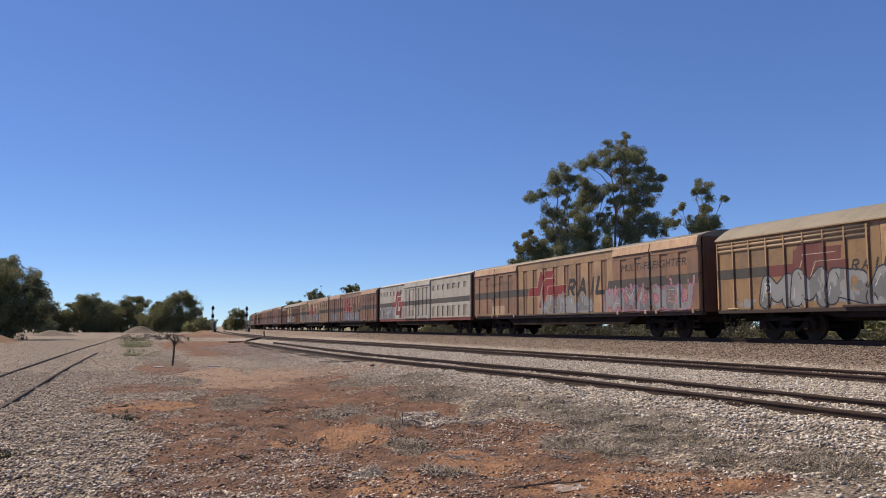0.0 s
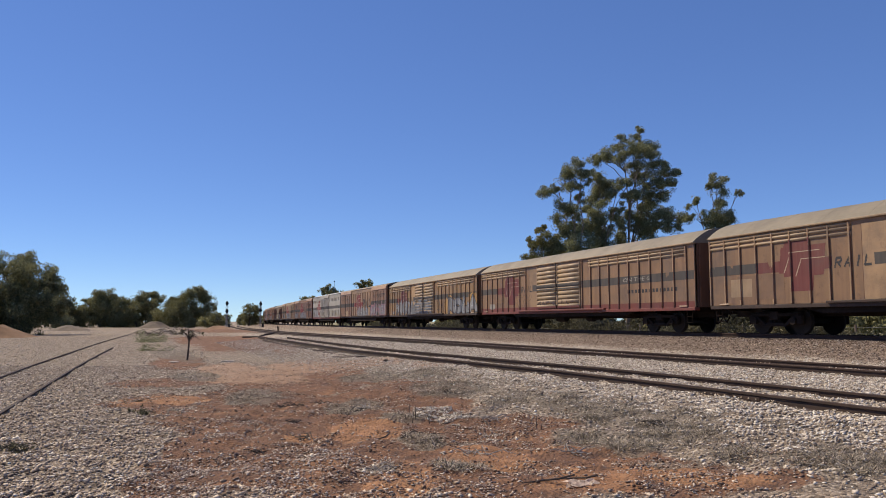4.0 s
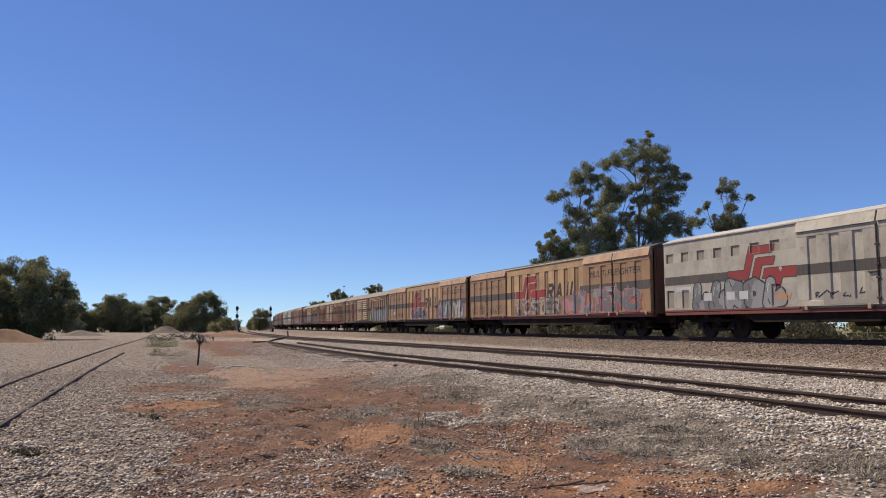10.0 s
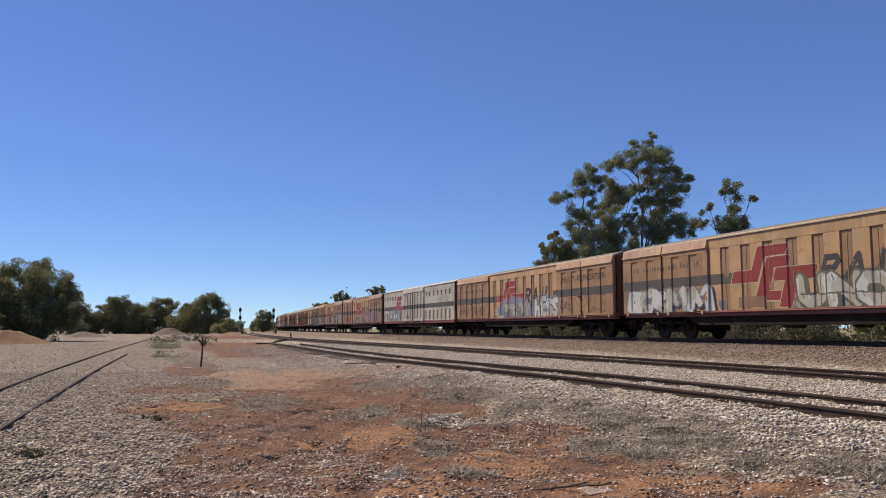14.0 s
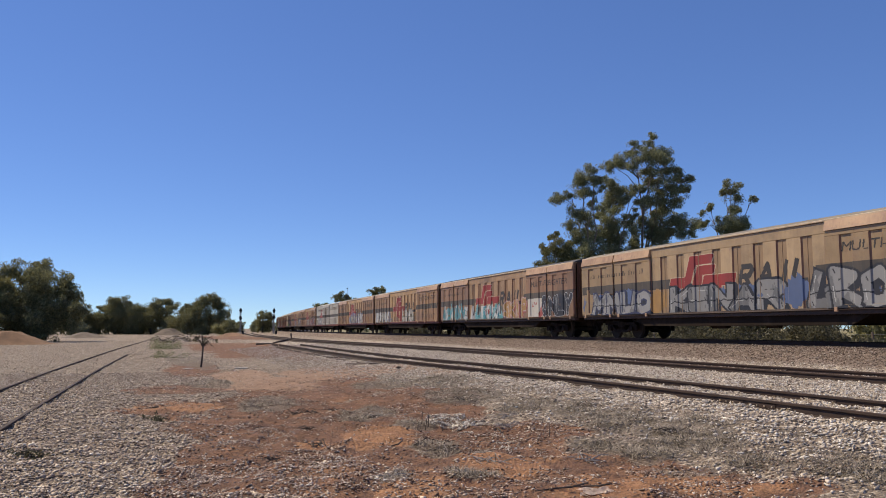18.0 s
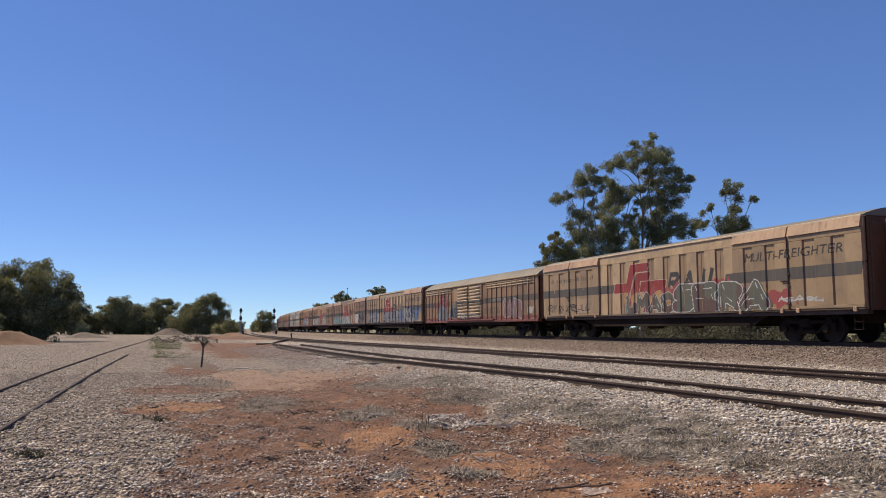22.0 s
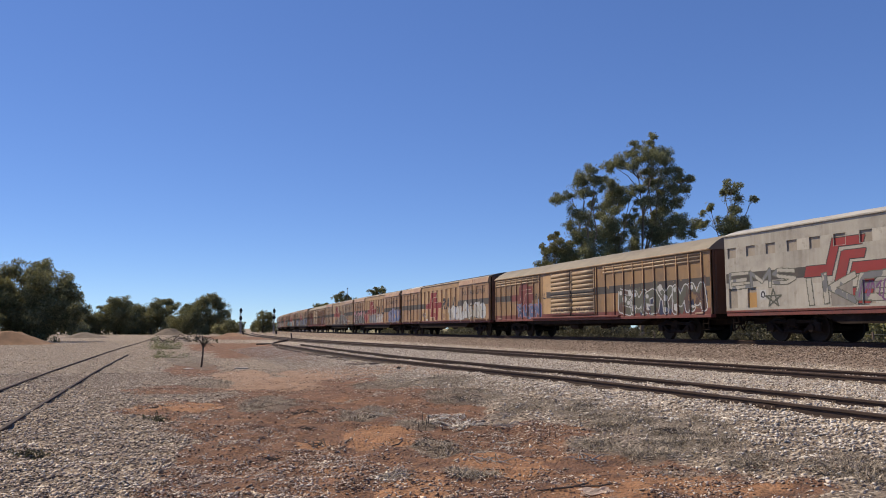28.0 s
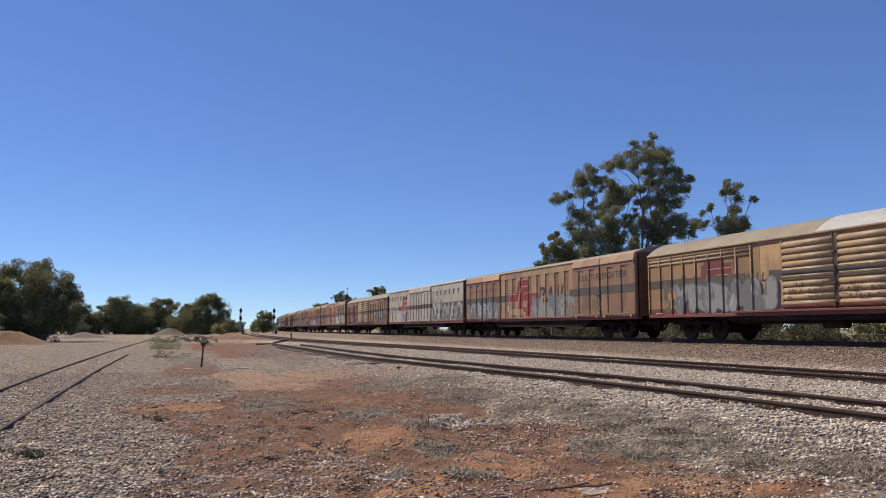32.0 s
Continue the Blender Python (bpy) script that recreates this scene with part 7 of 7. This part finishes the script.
# ---- loose stone and dry grass ----
def scatter(name, label, pts, sizes, seed, material, flat=0.27):
    """Broken stones as small uneven blocks, in one piece of stuff."""
    rg = np.random.default_rng(seed)
    n = len(pts)
    ends = np.array([(1, 0, 0), (-1, 0, 0), (0, 1, 0), (0, -1, 0), (0, 0, 1), (0, 0, -1)], float)
    tris = np.array([(0, 2, 4), (2, 1, 4), (1, 3, 4), (3, 0, 4), (2, 0, 5), (1, 2, 5), (3, 1, 5), (0, 3, 5)])
    V = (ends[None] + rg.uniform(-0.38, 0.38, (n, 6, 3))) * rg.uniform(0.65, 1.25, (n, 1, 3)) * (1, 1, flat)
    q = rg.normal(size=(n, 4)) * (1, 0.15, 0.15, 1)
    q /= np.linalg.norm(q, axis=1)[:, None]
    w, x, y, z = q.T
    R = np.stack([np.stack([1 - 2 * (y * y + z * z), 2 * (x * y - z * w), 2 * (x * z + y * w)], -1), np.stack([2 * (x * y + z * w), 1 - 2 * (x * x + z * z), 2 * (y * z - x * w)], -1),
                  np.stack([2 * (x * z - y * w), 2 * (y * z + x * w), 1 - 2 * (x * x + y * y)], -1)], 1)
    V = np.einsum("nij,nkj->nki", R, V) * (sizes / 2)[:, None, None] + pts[:, None]
    F = (tris[None] + 6 * np.arange(n)[:, None, None]).reshape(-1, 3)
    me = bpy.data.meshes.new(name)
    me.vertices.add(6 * n)
    me.vertices.foreach_set("co", V.astype(np.float32).ravel())
    me.loops.add(24 * n)
    me.loops.foreach_set("vertex_index", F.astype(np.int32).ravel())
    me.polygons.add(8 * n)
    me.polygons.foreach_set("loop_start", np.arange(0, 24 * n, 3, dtype=np.int32))
    me.update(calc_edges=True)
    me.validate()
    me.materials.append(material)
    return tagged(new(name, me), label, "stones", kind="stuff")


def strewn(n, x0, x1, y0, y1, seed, near=0.0):
    """Places on the ground, thinning with distance when near is above 0."""
    rg = np.random.default_rng(seed)
    q = rg.random(n)
    y = y0 * (y1 / y0) ** q if near else y0 + (y1 - y0) * q
    return rg.uniform(x0, x1, n), y, rg


M_STONE = stones_mat("gravel_stone", [(0.0, (0.13, 0.092, 0.066)), (0.3, (0.36, 0.275, 0.205)), (0.7, (0.58, 0.465, 0.36)), (0.92, (0.78, 0.67, 0.54)), (1.0, (0.86, 0.78, 0.67))])
M_CHIP = stones_mat("pale_chips", [(0.0, (0.22, 0.14, 0.10)), (0.3, (0.40, 0.295, 0.225)), (0.75, (0.58, 0.46, 0.37)), (1.0, (0.78, 0.68, 0.58))])
M_WHITESTONE = stones_mat("pale_ballast", [(0.0, (0.14, 0.10, 0.075)), (0.3, (0.43, 0.36, 0.29)), (0.7, (0.67, 0.59, 0.505)), (1.0, (0.86, 0.81, 0.74))])
M_BROWNSTONE = stones_mat("brown_ballast", [(0.0, (0.055, 0.036, 0.028)), (0.5, (0.17, 0.115, 0.088)), (0.8, (0.33, 0.255, 0.205)), (1.0, (0.58, 0.51, 0.44))])


def stone_field(name, label, n, x0, x1, y0, y1, seed, lo, hi, keep, material, near=1.0, sink=0.15, flat=0.42):
    x, y, rg = strewn(n, x0, x1, y0, y1, seed, near)
    k = keep(x, y) > rg.random(n)
    x, y = x[k], y[k]
    s = lo + (hi - lo) * rg.random(len(x)) ** 2
    z = ground_z(x, y) + s * sink
    scatter(name, label, np.stack([x, y, z], -1), s, seed, material, flat)


def left_keep(x, y):
    e, t, g, _ = patches(x, y)
    inside = (x > -0.75 * y) & (x < 0.2 + 0.95 * y)
    return inside * np.clip(1.0 - 0.93 * e - 0.97 * t - 0.5 * g, 0.02, 1) * np.clip((3.5 - x) / 3.0 + 0.35, 0.25, 1)


def siding_keep(x, y):
    e, t, g, _ = patches(x, y)
    d = np.abs(x - siding_x(y))
    return np.where(y < 60, np.clip(1.6 - d / (2.6 + 0.05 * np.clip(y - 20, 0, 30)), 0, 1), 0) * np.clip(1 - 0.6 * g, 0.2, 1) + np.where((x > siding_x(y)) & (x < main_x(y) - 4.2), 0.75, 0)


def main_keep(x, y):
    e = x - main_x(y)
    return ((e > -4.7) & (e < -0.9)) * np.clip((e + 4.7) / 1.2, 0.2, 1)


stone_field("gravel", "loose pinkish grey crushed gravel", 230000, -11, 6, 4.9, 30, 41, 0.018, 0.066, left_keep, M_STONE)
stone_field("gravel", "loose pinkish grey crushed gravel farther off", 34000, -24, 9, 22, 100, 42, 0.035, 0.085, left_keep, M_STONE)
stone_field("ballast", "pale crushed stone ballast round the siding", 180000, 4.5, 19, 4.6, 60, 43, 0.026, 0.075, siding_keep, M_WHITESTONE)
stone_field("ballast", "brown stained ballast beside the main line", 50000, 15, 22.5, 9, 75, 44, 0.035, 0.08, main_keep, M_BROWNSTONE)


def heap_of_white():
    rg = np.random.default_rng(9)
    P, S = [], []
    for cx, cy, r, n in ((4.39, 12.2, 0.5, 3000), (4.53, 11.5, 0.4, 1600), (4.27, 9.43, 0.33, 260), (4.37, 7.47, 0.24, 200), (2.28, 8.0, 0.28, 160), (4.1, 12.9, 0.5, 120), (7.4, 13.0, 1.6, 400), (6.3, 14.5, 1.0, 200)):
        a, q = rg.uniform(0, 6.28, n), np.sqrt(rg.random(n)) * r
        u, v = q * np.cos(a) * 0.75, q * np.sin(a) * 2.0
        az = math.atan2(cx, cy)
        x, y = cx + u * math.cos(az) + v * math.sin(az), cy - u * math.sin(az) + v * math.cos(az)
        keep = grainy(x, y, 7.0, 0.5, 3) + 0.25 * (1 - q / r) > 0.5
        x, y = x[keep], y[keep]
        s = 0.014 + 0.042 * rg.random(len(x)) ** 1.6
        P.append(np.stack([x, y, ground_z(x, y) + s * 0.25], -1))
        S.append(s)
    scatter("white_stones", "patches of pale broken ballast stones on red earth", np.concatenate(P), np.concatenate(S), 10, M_WHITESTONE, 0.25)


heap_of_white()


def gravel_spots():
    """Where the grey gravel has spilled over the red earth."""
    rg = np.random.default_rng(19)
    P, S = [], []
    for cx, cy, r, n in ((1.12, 11.6, 0.5, 1100), (1.55, 11.8, 0.45, 700), (1.98, 9.1, 0.5, 700), (1.21, 8.3, 0.6, 1300), (0.74, 8.1, 0.6, 1500), (0.29, 8.9, 0.55, 1300), (1.39, 7.4, 0.6, 1100), (2.08, 8.4, 0.45, 500), (2.86, 6.95, 0.45, 400), (0.0, 11.2, 0.7, 900), (2.3, 16.7, 0.6, 260)):
        x, y = cx + rg.normal(size=n) * r * 0.6, cy + rg.normal(size=n) * r * 1.1
        keep = grainy(x, y, 5.0, 0.4, 3) > 0.42
        x, y = x[keep], y[keep]
        s = 0.012 + 0.03 * rg.random(len(x)) ** 1.6
        P.append(np.stack([x, y, ground_z(x, y) + s * 0.2], -1))
        S.append(s)
    scatter("gravel", "grey gravel spilled in patches over red earth", np.concatenate(P), np.concatenate(S), 12, M_CHIP, 0.4)


gravel_spots()


def litter():
    """Clods, bark and pale chips that gather in drifts over the red earth."""
    x, y, rg = strewn(270000, -0.8, 9.5, 4.9, 28, 51, 1.0)
    e, t, g, _ = patches(x, y)
    drift = np.clip((grainy(x, y, 9.0, 0.9, 4) - 0.42) * 5, 0.04, 1)
    k = np.clip(e * (1 - 0.8 * t) + 0.25 * t + 0.45 * g, 0, 1) * drift * 0.85 > rg.random(len(x))
    x, y = x[k], y[k]
    n = len(x)
    s = 0.009 + 0.042 * rg.random(n) ** 2.4
    P = np.stack([x, y, ground_z(x, y) + s * 0.1], -1)
    dark = rg.random(n) < 0.25
    scatter("clods", "dark clods and chips scattered on red earth", P[dark], s[dark], 52, plain("dark_clods", (0.15, 0.085, 0.058), 0.95, islands=0.5), 0.5)
    scatter("stone_chips", "small pale stone chips scattered on red earth", P[~dark], s[~dark], 53, M_CHIP, 0.22)


litter()


def dry_grass():
    """Matted grey dead grass: thin bent blades in the patches where it lies."""
    x, y, rg = strewn(450000, -0.5, 11.5, 4.9, 26, 61, 1.0)
    tuft = cover(x, y, GRASS[:-1], 3.0, 1.3, 0.8) * np.clip((grainy(x, y, 12.0, 0.35, 3) - 0.40) * 4.5, 0.02, 1)
    k = (tuft > rg.random(len(x))) & (x < siding_x(y) - 0.9)
    x, y, tuft = x[k], y[k], tuft[k]
    n = len(x)
    base = np.stack([x, y, ground_z(x, y) - 0.004], -1)
    a = rg.uniform(0, 6.28, n)
    l, h = rg.uniform(0.06, 0.26, n), (0.008 + 0.075 * rg.random(n) ** 2.5) * (0.3 + 0.8 * tuft)
    d = np.stack([np.cos(a), np.sin(a), np.zeros(n)], -1)
    side = np.stack([-np.sin(a), np.cos(a), np.zeros(n)], -1) * rg.uniform(0.0015, 0.0045, n)[:, None]
    up = np.array([0, 0, 1.0])
    m = base + d * (l * 0.5)[:, None] + up * (h * 0.9)[:, None]
    tip = base + d * l[:, None] + up * (h * rg.uniform(0.3, 1.0, n))[:, None]
    V = np.stack([base - side, base + side, m + side * 0.8, m - side * 0.8, tip], 1).reshape(-1, 3)
    i = 5 * np.arange(n)[:, None]
    F = [tuple(q) for q in (i + np.array([0, 1, 2, 3])).tolist()] + [tuple(q) for q in (i + np.array([3, 2, 4])).tolist()]
    me = raw_mesh("dry_grass", V.tolist(), F, [plain("dead_grass", (0.29, 0.245, 0.195), 0.9, islands=0.8)])
    tagged(new("dry_grass", me), "matted grey dead grass on red earth and gravel", "grass", kind="stuff")


dry_grass()

motions()
